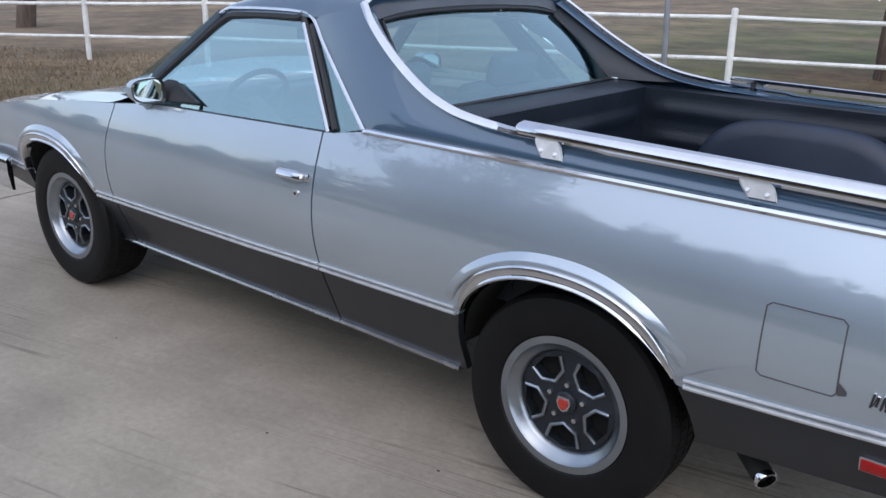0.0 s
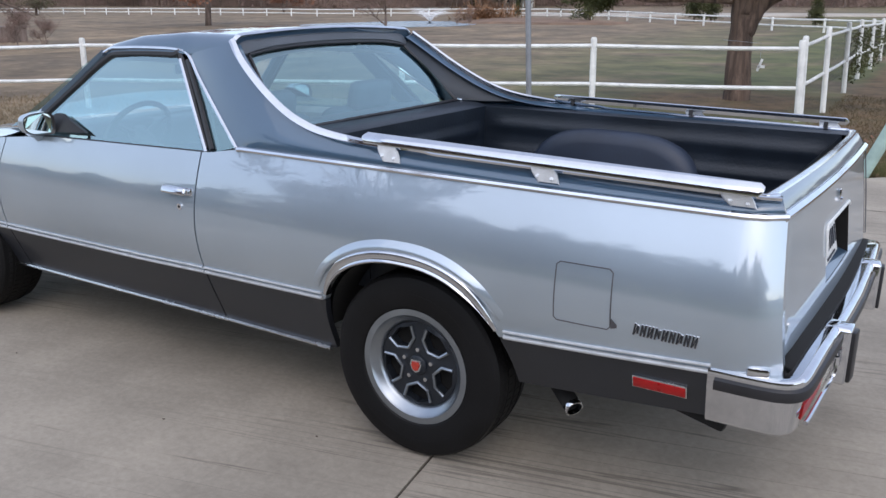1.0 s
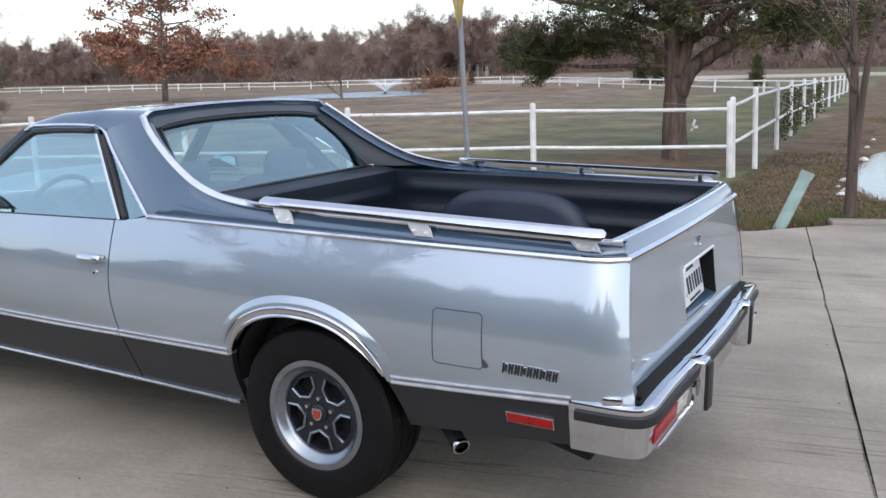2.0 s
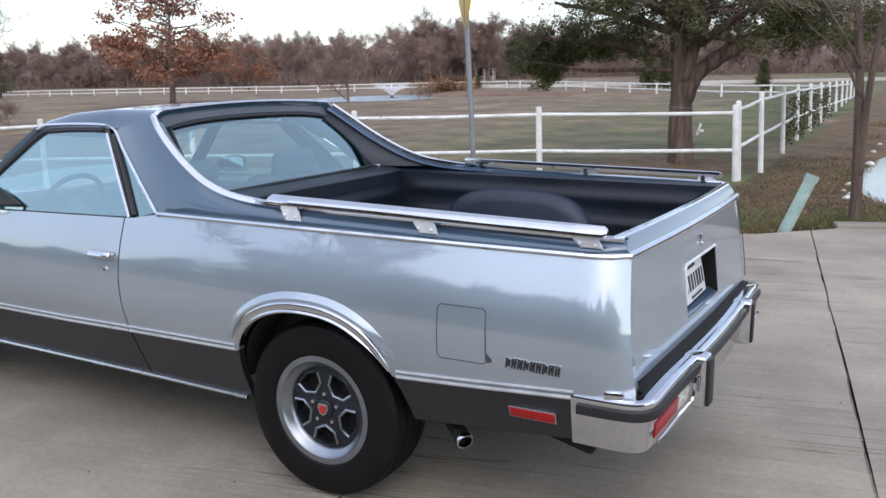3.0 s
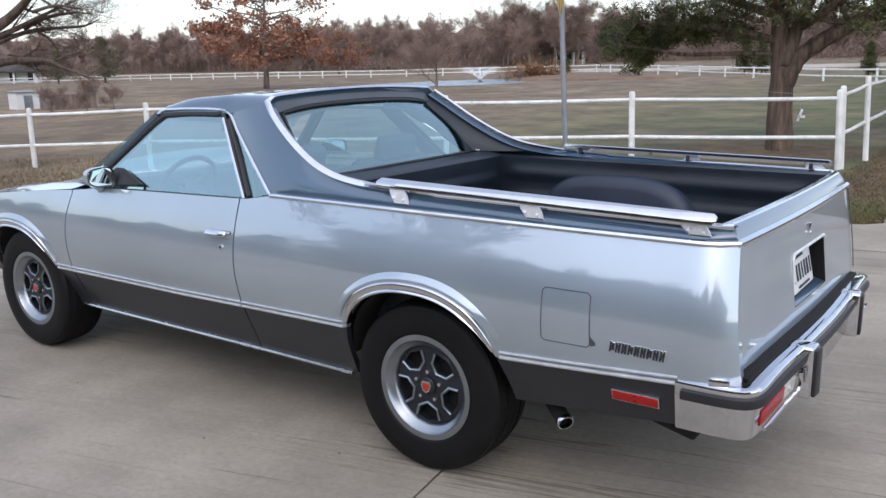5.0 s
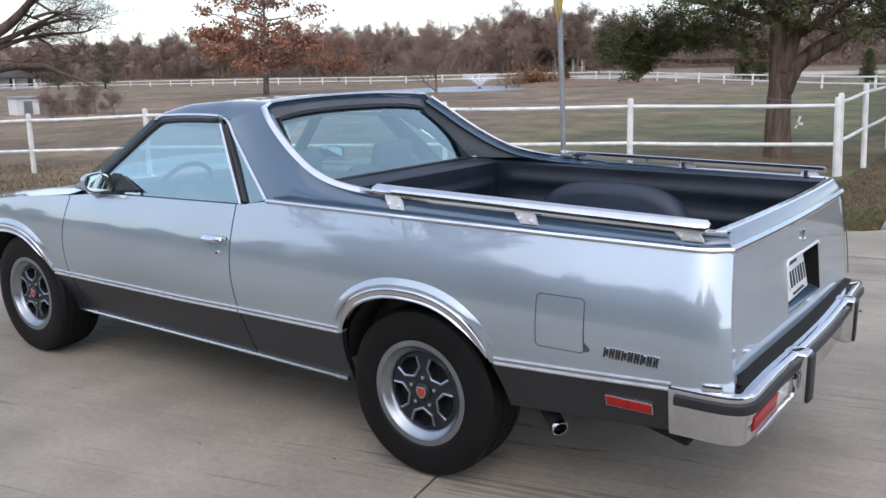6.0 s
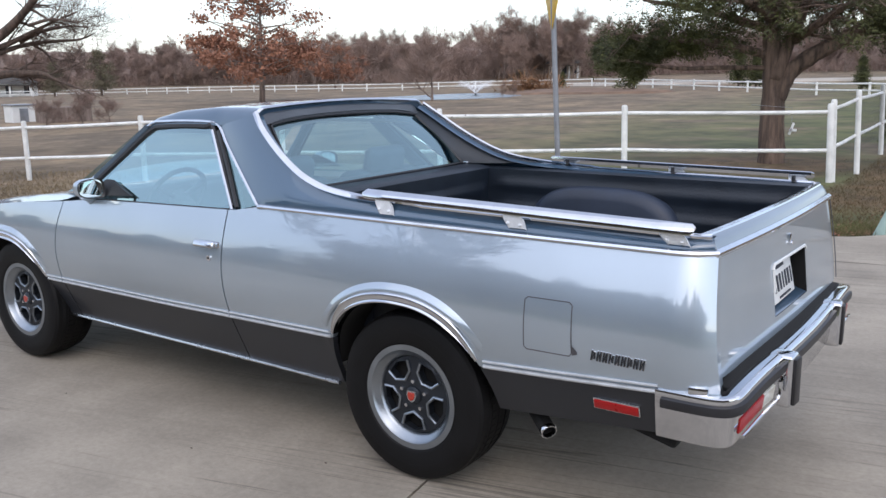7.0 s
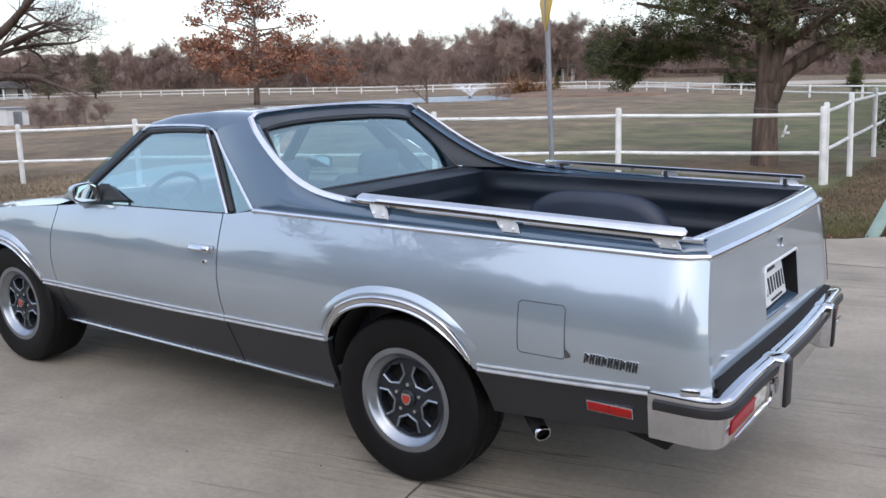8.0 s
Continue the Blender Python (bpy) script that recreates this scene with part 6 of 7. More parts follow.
# the deep of the woods behind the nearer trees
bm = bmesh.new()
rows = []
for k in range(601):
    f = k / 600 * (len(tree_line) - 1)
    i = min(int(f), len(tree_line) - 2)
    x, y = lerp(tree_line[i][0], tree_line[i + 1][0], f - i), lerp(tree_line[i][1], tree_line[i + 1][1], f - i)
    r = math.hypot(x, y)
    x, y = x * (r + 26) / r, y * (r + 26) / r
    top = (8.3 + 1.0 * noise.noise((f * 2.2, 0, 0)) + 0.9 * noise.noise((f * 9, 5, 0)) + 0.5 * noise.noise((f * 31, 9, 0))) * min(1.25, max(0.8, (r + 20) / 165)) * wood_height(x, y)
    rows.append([(x, y, -2.0), (x * 1.004, y * 1.004, top * 0.6), (x * 1.02, y * 1.02, top), (x * 1.06, y * 1.06, top * 0.9)])
grid(bm, rows)
near_ring = [(75, 100), (122, 60), (125, 10), (95, -66), (0, -80), (-100, -78), (-190, -40), (-240, 20)]
more = []
for k in range(281):
    f = k / 280 * (len(near_ring) - 1)
    i = min(int(f), len(near_ring) - 2)
    x, y = lerp(near_ring[i][0], near_ring[i + 1][0], f - i), lerp(near_ring[i][1], near_ring[i + 1][1], f - i)
    top = 6.5 + 1.4 * noise.noise((f * 3, 20, 0)) + 1.0 * noise.noise((f * 12, 25, 0))
    more.append([(x, y, -3.0), (x * 1.004, y * 1.004, top * 0.6), (x * 1.02, y * 1.02, top), (x * 1.06, y * 1.06, top * 0.9)])
grid(bm, more)
solid("backdrop", bm, FAR_WOODS, "dim brown mass of leafless woods in the distance", "woods", kind="structure", smooth=60)
# undergrowth between the trunks
rng = random.Random(5)
V, F = [], []
for (x0, y0), (x1, y1) in zip(tree_line[:-1], tree_line[1:]):
    n = int(math.hypot(x1 - x0, y1 - y0) * 330)
    for _ in range(n):
        f = rng.random()
        x, y = lerp(x0, x1, f), lerp(y0, y1, f)
        r = math.hypot(x, y)
        k = 1 + rng.uniform(-1, 22) / r
        x, y = x * k, y * k
        h = rng.uniform(0.2, 1.0) ** 1.6 * 3.4
        z = ground_z(x, y) + rng.random() * h * 0.8
        w = rng.uniform(0.02, 0.07)
        a = rng.uniform(0, 2 * math.pi)
        i = len(V)
        dx, dy = rng.uniform(-0.5, 0.5), rng.uniform(-0.5, 0.5)
        V.extend(((x - w * math.cos(a), y - w * math.sin(a), z), (x + w * math.cos(a), y + w * math.sin(a), z), (x + dx * 1.6, y + dy * 1.6, z + rng.uniform(0.2, 1.0))))
        F.append((i, i + 1, i + 2))
tagged(new("undergrowth", raw("undergrowth", V, F, TWIG)), "tangle of bare brush under the far woods", "brush", kind="stuff")

# woods on the near side of the road, which the paint mirrors
for k in range(10):
    x = -95 + k * 5.6 + random.uniform(-1, 1)
    y = -46 - 0.10 * abs(x + 20) + random.uniform(-6, 6)
    tr, tw = random.choice(woods)
    plant("bare_tree", "leafless tree across the road, mirrored in the paint", "tree", tr, tw, (x, y, -0.1), random.uniform(0.9, 1.2) * float(np.interp(x, [-95, -50, -30, 60], [0.5, 0.65, 1.5, 1.6])), random.uniform(0, 360), "roadside woods")

# tall trees close behind the drive, added unseen to darken the paint
for k in range(66):
    a = radians(lerp(-48, 43, (k + random.random()) / 66))
    r = (19 if k % 2 else 27) + random.uniform(-2.5, 2.5)
    tr, tw = random.choice(woods)
    plant("bare_tree", "tall leafless tree added unseen close behind the drive, mirrored in the paint", "tree", tr, tw, (0.3 - r * math.sin(a), -0.9 - r * math.cos(a), -0.1), random.uniform(0.62, 0.88) * (1.0 if k % 2 else 1.2) * float(np.interp(math.degrees(a), [-48, -8, 22, 31, 37], [0.95, 0.90, 0.86, 0.88, 1.03])), random.uniform(0, 360), "roadside woods")

# woods added out of view beyond the end of the driveway, for the tailgate to mirror
for k in range(30):
    f = k / 29
    x, y = (lerp(66, 108, f * 2), lerp(-50, 15, f * 2)) if f < 0.5 else (lerp(108, 78, f * 2 - 1), lerp(15, 98, f * 2 - 1))
    tr, tw = random.choice(woods)
    plant("bare_tree", "leafless tree added unseen beyond the driveway's far end", "tree", tr, tw, (x + random.uniform(-4, 4), y + random.uniform(-4, 4), -0.2), random.uniform(0.5, 0.75), random.uniform(0, 360), "roadside woods")

# brown-leaved oak in the field
rng = random.Random(21)
V, F, tips = [], [], []
trunk_line = [(0, 0, -0.3), (0.05, 0, 1.5), (0.0, 0.1, 3.2), (0.15, 0.1, 5.5), (0.1, 0.0, 8.0)]
bmx = bmesh.new()
tube(bmx, trunk_line, [0.24, 0.20, 0.15, 0.10, 0.04], 9)
bmx.verts.index_update()
V.extend(tuple(v.co) for v in bmx.verts)
F.extend(tuple(v.index for v in f.verts) for f in bmx.faces)
bmx.free()
for k in range(34):
    z = 1.9 + 6.0 * (k / 33) ** 1.25
    a = k * 2.4 + rng.uniform(-0.4, 0.4)
    reach = float(np.interp(z, [1.9, 3.2, 5.0, 8.0], [2.8, 3.6, 3.3, 2.2])) * rng.uniform(0.7, 1.15)
    grow(rng, (0, 0, z), (math.cos(a), math.sin(a), rng.uniform(0.0, 0.35)), reach, 0.075, 2, V, F, tips, 0.12, (2, 3), 0.0, 5, 0.5, 0.7, 5)
oak_trunk = raw("oak_trunk", V, F, BARK_GREY, True)
low_tips = [t for t in tips if t[1].z < 4.6]
V, F = [], []
leaves(rng, [t for t in low_tips if rng.random() < 0.6], 6200, 0.22, V, F, 0.24, 0.75, 0.4)
leaves(rng, [t for t in tips if t[1].z >= 4.2 and rng.random() < 0.28], 3600, 0.22, V, F, 0.22, 0.75, 0.4)
oak_leaves = raw("oak_leaves", V, F, BROWN_LEAF)
plant("oak_tree", "oak with dry brown leaves still hanging, in the field", "tree", oak_trunk, oak_leaves, (-45.6, 41.3, ground_z(-45.6, 41.3)), 1.0, 40, crown_name="leaf_crown")
plant("oak_tree", "smaller brown-leaved oak before the far woods", "tree", oak_trunk, oak_leaves, (-66, 72, ground_z(-66, 72)), 0.60, 140, crown_name="leaf_crown")

# small leafless tree by the pond
tr, tw = bare_tree(77, 4.6, 0.10, 3200, 0.55, 0.012, 3, 0.75)
plant("sapling", "small leafless tree with fine twigs near the pond", "tree", tr, tw, (-30.4, 41.7, ground_z(-30.4, 41.7)), 1.0, 0)
tr, tw = bare_tree(78, 2.2, 0.03, 500, 0.3, 0.008, 2, 0.6)
shrub, shrub_twigs = bare_tree(79, 3.2, 0.07, 2600, 0.45, 0.010, 3, 1.1, 1.2)
for x, y, sc in ((-32.6, 18.4, 0.62), (-32.0, 19.4, 0.45), (-33.6, 17.2, 0.5)):
    plant("shrub", "leafless grey shrub in the field beyond the fence", "shrub", shrub, shrub_twigs, (x, y, ground_z(x, y)), sc, x * 90)
for x, y in ((-28.9, 47.9), (-28.2, 48.2)):
    plant("sapling", "thin young tree with a stake at the pond's edge", "tree", tr, tw, (x, y, ground_z(x, y)), 0.62, x * 50)

# spreading bare tree whose boughs reach in beside the fence
rng = random.Random(9)
V, F, tips = [], [], []
base = Vector((-25.1, 9.6, -0.36))


def bough(points, r0, r1, side_n, side_len):
    line = curve([Vector(p) - base for p in points], 5)
    n = len(line)
    rad = [lerp(r0, r1, k / (n - 1)) for k in range(n)]
    bmx = bmesh.new()
    tube(bmx, line, rad, 8)
    bmx.verts.ensure_lookup_table()
    i0 = len(V)
    V.extend(tuple(v.co) for v in bmx.verts)
    bmx.verts.index_update()
    F.extend(tuple(i0 + v.index for v in f.verts) for f in bmx.faces)
    bmx.free()
    for _ in range(side_n):
        k = rng.randint(n // 4, n - 1)
        w = Vector((rng.uniform(-0.4, 0.6), rng.uniform(0.1, 1), rng.uniform(-0.5, 0.8)))
        grow(rng, line[k], w, side_len * rng.uniform(0.5, 1.1), rad[k] * 0.5, 2, V, F, tips, 0.22, (2, 3), 0.03, 4, 0.65, 0.8, 5)
    tips.append((line[-2], line[-1], (line[-1] - line[-2]).normalized()))


bough([(-25.05, 9.5, -1.2), (-25.0, 9.7, 0.4), (-24.95, 9.75, 1.4), (-24.8, 10.0, 2.3)], 0.30, 0.20, 0, 1)
# limbs sweep out level from the trunk and break into twisting twigs
bough([(-25.0, 9.75, 1.2), (-25.0, 10.9, 1.50), (-24.2, 11.5, 1.54), (-23.65, 11.6, 1.50), (-23.21, 11.7, 1.33), (-21.8, 11.7, 1.00)], 0.15, 0.025, 9, 0.8)
bough([(-24.85, 9.9, 2.1), (-24.95, 11.0, 2.70), (-24.33, 11.2, 3.09), (-23.71, 11.2, 3.40), (-22.67, 11.2, 3.95), (-22.0, 11.2, 4.6)], 0.19, 0.06, 8, 1.1)
bough([(-24.85, 10.0, 2.0), (-24.9, 11.2, 2.45), (-23.95, 11.5, 2.79), (-22.96, 11.5, 3.0), (-21.45, 11.5, 3.28)], 0.11, 0.02, 9, 0.8)
bough([(-24.7, 11.5, 2.52), (-24.1, 11.8, 2.80), (-23.3, 11.9, 2.90), (-22.5, 11.9, 2.92), (-21.6, 11.9, 2.85)], 0.08, 0.015, 8, 0.7)
bough([(-24.9, 10.2, 1.9), (-24.9, 11.6, 2.40), (-23.96, 12.1, 2.52), (-22.62, 12.2, 2.54), (-21.75, 12.2, 2.70)], 0.09, 0.015, 9, 0.7)
bough([(-24.6, 11.9, 2.42), (-24.3, 12.1, 2.16), (-24.05, 12.2, 1.76), (-23.7, 12.2, 1.5)], 0.05, 0.012, 4, 0.5)
bough([(-23.75, 11.3, 2.98), (-22.6, 11.3, 3.10), (-21.8, 11.3, 3.04), (-21.1, 11.3, 2.94)], 0.06, 0.012, 6, 0.6)
bough([(-24.9, 9.7, 1.9), (-25.6, 8.6, 2.9), (-26.4, 7.4, 3.8)], 0.18, 0.05, 5, 1.2)
big_trunk = raw("big_tree_trunk", V, F, BARK, True)
V, F = [], []
slivers(rng, tips, 4000, 0.34, 0.007, V, F)
plant("bare_tree", "large spreading leafless tree with drooping boughs", "tree", big_trunk, raw("big_tree_twigs", V, F, BARK), (base.x, base.y, 0.0))

# old cedar behind the fence corner
rng = random.Random(31)
cb = Vector((-2.58, 15.12, -0.85))
V, F, tips = [], [], []


def cedar_limb(points, r0, r1, n_side, length, low=-0.25, first=0.34):
    line = curve([Vector(p) - cb for p in points], 6)
    n = len(line)
    bmx = bmesh.new()
    rad = [lerp(r0, r1, k / (n - 1)) * (1 + 0.08 * noise.noise(line[k] * 3)) for k in range(n)]
    tube(bmx, line, rad, 10)
    bmx.verts.index_update()
    i0 = len(V)
    V.extend(tuple(v.co + Vector((noise.noise(v.co * 6), noise.noise(v.co * 6 + Vector((5, 0, 0))), 0)) * 0.04 * (r0 > 0.15)) for v in bmx.verts)
    F.extend(tuple(i0 + v.index for v in f.verts) for f in bmx.faces)
    bmx.free()
    for _ in range(n_side):
        k = rng.randint(int(n * first), n - 1)
        w = Vector((rng.uniform(-1, 1), rng.uniform(-1, 1), rng.uniform(low, 0.55)))
        grow(rng, line[k], w, length * rng.uniform(0.6, 1.1), rad[k] * 0.4, 2, V, F, tips, 0.25, (2, 3), 0.06, 4, 0.62, 0.9, 5)
    for k in range(n // 2, n):
        tips.append((line[k - 1], line[k], (line[k] - line[k - 1]).normalized()))


cedar_limb([(-2.56, 15.1, -0.95), (-2.60, 15.15, 0.0), (-2.66, 15.25, 1.0), (-2.75, 15.25, 2.1), (-2.7, 15.3, 4.0), (-2.6, 15.3, 6.6)], 0.285, 0.10, 16, 1.5, -0.1, 0.66)
cedar_limb([(-2.62, 15.22, 0.6), (-2.30, 15.34, 1.22), (-1.45, 15.53, 1.80), (-0.6, 15.7, 2.25), (0.5, 15.9, 2.9)], 0.215, 0.075, 13, 1.1, 0.0, 0.5)
cedar_limb([(-2.6, 15.2, 1.0), (-2.45, 15.3, 1.7), (-2.1, 15.4, 2.6), (-1.6, 15.4, 3.8)], 0.17, 0.06, 8, 1.2, -0.1, 0.6)
cedar_limb([(-2.75, 15.2, 1.25), (-3.7, 14.97, 1.27), (-4.58, 14.68, 1.27), (-5.6, 14.5, 1.45), (-6.2, 14.4, 1.35)], 0.058, 0.025, 0, 0.5, 0.2)
cedar_limb([(-2.72, 15.2, 1.5), (-3.7, 14.9, 1.75), (-4.9, 14.5, 1.90), (-6.0, 14.1, 2.05)], 0.10, 0.03, 10, 1.0)
cedar_limb([(-2.72, 15.2, 2.0), (-3.9, 14.8, 2.4), (-5.2, 14.3, 2.7)], 0.11, 0.03, 10, 1.2)
cedar_limb([(-2.7, 15.2, 2.2), (-2.9, 14.0, 2.5), (-3.1, 12.9, 2.6)], 0.10, 0.03, 9, 1.1)
cedar_limb([(-2.3, 15.3, 1.8), (-1.3, 14.3, 2.3), (-0.5, 13.5, 2.5)], 0.10, 0.03, 9, 1.0)
cedar_limb([(-2.6, 15.2, 3.0), (-1.2, 15.6, 3.4), (0.4, 15.6, 3.6)], 0.10, 0.03, 9, 1.2)
cedar_limb([(-2.6, 15.4, 2.6), (-2.9, 16.8, 2.7), (-3.2, 18.2, 2.6)], 0.10, 0.03, 9, 1.2)
cedar_trunk = raw("cedar_trunk", V, F, CEDAR_BARK, True)
high = [t for t in tips if t[1].z > 1.75]
V, F = [], []


def under_crown(p):
    """Leaves stay above the crown's uneven underside and inside its reach."""
    q = p + cb + Vector((0, 0, 0.5))
    low = float(np.interp(q.x, [-6.9, -6.3, -5.7, -5.2, -4.7, -3.5, -2.9, -1.9, 0.6], [2.3, 1.85, 1.55, 1.75, 2.05, 2.0, 2.12, 2.15, 2.0]))
    # the forks of the trunk stay bare, and the masses of foliage part here and there
    if -3.3 < q.x < -0.9 and q.y < 15.7 and q.z < 3.3 and noise.noise(q * 1.9) > -0.22:
        return False
    if noise.noise(Vector((q.x * 0.9, q.y * 0.9, q.z * 1.5))) > 0.30:
        return False
    return q.z > low + 0.22 * noise.noise(q * 2.3) and q.x > -6.8 + (15.1 - q.y) * 0.5 + 0.3 * noise.noise(q * 1.7)


def sprays(rng, tips, n, size, V, F, scatter, keep):
    """Flat sprays of cedar scales that follow their twig, in tufts with gaps between."""
    made = 0
    while made < n:
        a, b, d = rng.choice(tips)
        c = a.lerp(b, rng.random()) + Vector((rng.gauss(0, 1), rng.gauss(0, 1), rng.gauss(0, 0.8))) * scatter
        way = (d * 0.8 + Vector((rng.uniform(-1, 1), rng.uniform(-1, 1), rng.uniform(-0.7, 0.8)))).normalized()
        for _ in range(rng.randint(9, 16)):
            made += 1
            p = c + Vector((rng.gauss(0, 1), rng.gauss(0, 1), rng.gauss(0, 1))) * 0.045
            if not keep(p):
                continue
            w = (way + Vector((rng.uniform(-1, 1), rng.uniform(-1, 1), rng.uniform(-1, 1))) * 0.55).normalized()
            s = w.cross(Vector((rng.uniform(-1, 1), rng.uniform(-1, 1), rng.uniform(-1, 1)))).normalized()
            L = size * rng.uniform(0.6, 1.5)
            i = len(V)
            V.extend((tuple(p), tuple(p + w * L * 0.45 + s * L * 0.13), tuple(p + w * L), tuple(p + w * L * 0.45 - s * L * 0.13)))
            F.append((i, i + 1, i + 2, i + 3))


sprays(rng, high, 215000, 0.066, V, F, 0.17, under_crown)
hang_tips = [(Vector((x, 15.0 + rng.uniform(-0.7, 0.7), 2.35)) - cb - Vector((0, 0, 0.5)), Vector((x + rng.uniform(-0.2, 0.2), 15.0, z)) - cb - Vector((0, 0, 0.5)), Vector((0, 0, -1))) for x, z in ((-6.5, 2.1), (-6.2, 1.9), (-5.9, 1.7), (-5.7, 1.55), (-5.5, 1.65), (-5.2, 1.9), (-4.8, 2.1), (-4.2, 2.1))]
hang_tips += [(Vector((x, 15.6 + rng.uniform(-1, 1), 3.0)) - cb - Vector((0, 0, 0.5)), Vector((x, 15.6, z)) - cb - Vector((0, 0, 0.5)), Vector((0, 0, -1))) for x, z in ((-1.2, 2.7), (-0.7, 2.5), (-0.2, 2.4), (0.3, 2.3), (0.8, 2.3), (1.3, 2.4), (1.8, 2.5))]
sprays(rng, hang_tips, 42000, 0.066, V, F, 0.15, under_crown)
plant("cedar_tree", "old cedar with ridged bark and dark green foliage", "tree", cedar_trunk, raw("cedar_foliage", V, F, CEDAR), (cb.x, cb.y, cb.z + 0.50), crown_name="foliage")


def small_cedar(seed, h, r, n, size):
    rng = random.Random(seed)
    V, F, tips = [], [], []
    grow(rng, (0, 0, -0.2), (0, 0, 1), h * 0.9, 0.12, 0, V, F, tips, 0.03, (1, 1), 0, 6)
    tips = []
    for _ in range(70):
        z = rng.uniform(0.14, 0.98) * h
        a = rng.uniform(0, 2 * math.pi)
        q = r * (1 - (z / h) ** 1.7) * rng.uniform(0.5, 1.1) + 0.1
        tips.append((Vector((0, 0, z * 0.97)), Vector((q * math.cos(a), q * math.sin(a), z + rng.uniform(-0.2, 0.2))), Vector((math.cos(a), math.sin(a), 0.1))))
    W, G = [], []
    leaves(rng, tips, n, size, W, G, 0.16, 0.4, 0.2)
    return raw("small_cedar_trunk", V, F, BARK, True), raw("small_cedar_foliage", W, G, CEDAR)


ct, cf = small_cedar(3, 4.0, 1.5, 5200, 0.2)
for x, y, sc in ((-23.7, 58.6, 1.0), (-16.8, 61.8, 0.78), (-15.9, 63.0, 0.62), (-7.5, 55.7, 0.52), (-34.5, 68, 0.35), (-64.5, 112, 0.5), (2.8, 50, 0.8)):
    plant("cedar_bush", "dense dark green cedar in the distance", "tree", ct, cf, (x, y, ground_z(x, y)), sc, x * 31, "distant cedars", "foliage")

ot, of = small_cedar(4, 4.0, 2.3, 7000, 0.15)
of.materials[0] = OLIVE
for x, y, sc in ((-88.2, 56.3, 1.30), (-94, 54, 1.0)):
    plant("cedar_bush", "dull olive-brown evergreen by the far fence", "tree", ot, of, (x, y, ground_z(x, y)), sc, x * 31, "distant evergreens", "foliage")

for k in range(12):
    f = k / 25
    x, y = lerp(-44, 4, f) + random.uniform(-1.2, 1.2), lerp(-9, -40, f ** 0.8) + random.uniform(-1.5, 1.5)
    plant("cedar_bush", "dense dark cedar across the drive, mirrored in the paint", "tree", ct, cf, (x, y, -0.1), float(np.interp(f, [0, 0.32, 0.46, 0.6, 1], [0.75, 0.9, 1.7, 3.3, 3.6])) * random.uniform(0.8, 1.15), k * 67, "roadside cedars", "foliage")

# thin leafless tree at the driveway's edge
rng = random.Random(61)
V, F, tips = [], [], []
tb = Vector((1.45, 6.2, -0.12))
for pts, r0, r1, n in (([(1.45, 6.2, -0.2), (1.43, 6.25, 0.5), (1.39, 6.32, 1.1), (1.36, 6.34, 1.6), (1.30, 6.34, 2.2), (1.2, 6.35, 3.4)], 0.062, 0.02, 4), ([(1.44, 6.23, 0.35), (1.47, 6.3, 1.2), (1.55, 6.36, 1.97), (1.75, 6.45, 2.8)], 0.045, 0.015, 4), ([(1.40, 6.3, 1.2), (1.20, 6.3, 1.6), (0.85, 6.3, 1.95)], 0.020, 0.006, 2), ([(1.38, 6.3, 1.5), (1.1, 6.2, 2.0), (0.7, 6.1, 2.6)], 0.020, 0.006, 2)):
    line = curve([Vector(p) - tb for p in pts], 5)
    bmx = bmesh.new()
    rad = [lerp(r0, r1, k / (len(line) - 1)) for k in range(len(line))]
    tube(bmx, line, rad, 8)
    bmx.verts.index_update()
    i0 = len(V)
    V.extend(tuple(v.co) for v in bmx.verts)
    F.extend(tuple(i0 + v.index for v in f.verts) for f in bmx.faces)
    bmx.free()
    for _ in range(n):
        k = rng.randint(len(line) // 3, len(line) - 1)
        grow(rng, line[k], (rng.uniform(-1, 1), rng.uniform(-0.6, 1), rng.uniform(0, 1)), 0.6, rad[k] * 0.26, 2, V, F, tips, 0.2, (1, 2), 0, 4, 0.65, 0.8, 5)
tt = raw("roadside_tree_trunk", V, F, BARK, True)
V, F = [], []
slivers(rng, tips, 1500, 0.22, 0.003, V, F)
plant("bare_tree", "slender twin-stemmed leafless tree beside the driveway", "tree", tt, raw("roadside_tree_twigs", V, F, TWIG), (1.38, 7.32, -0.06), 1.10)

# vine on the side fence
rng = random.Random(71)
V, F = [], []
for _ in range(4600):
    y = rng.uniform(18.6, 31.5)
    top = 1.0 + 0.75 * noise.noise((y * 0.8, 3.1, 0))
    z = -0.30 + 1.5 * min(1.0, top) * rng.random() ** 0.9
    if noise.noise((y * 1.3, z * 1.6, 4.0)) < 0.04:
        continue
    p = Vector((-1.0 - 0.0198 * (y - 20.8) + rng.gauss(0, 0.08), y, z))
    w = Vector((rng.uniform(-1, 1), rng.uniform(-1, 1), rng.uniform(-1, 0.4))).normalized()
    s = w.cross(Vector((rng.uniform(-1, 1), 1, rng.uniform(-1, 1)))).normalized() * 0.022
    i = len(V)
    V.extend((tuple(p), tuple(p + w * 0.04 + s), tuple(p + w * 0.09), tuple(p + w * 0.04 - s)))
    F.append((i, i + 1, i + 2, i + 3))
tagged(new("fence_vine", raw("fence_vine", V, F, CEDAR)), "dark green vine grown over the side fence", "vine", kind="stuff")

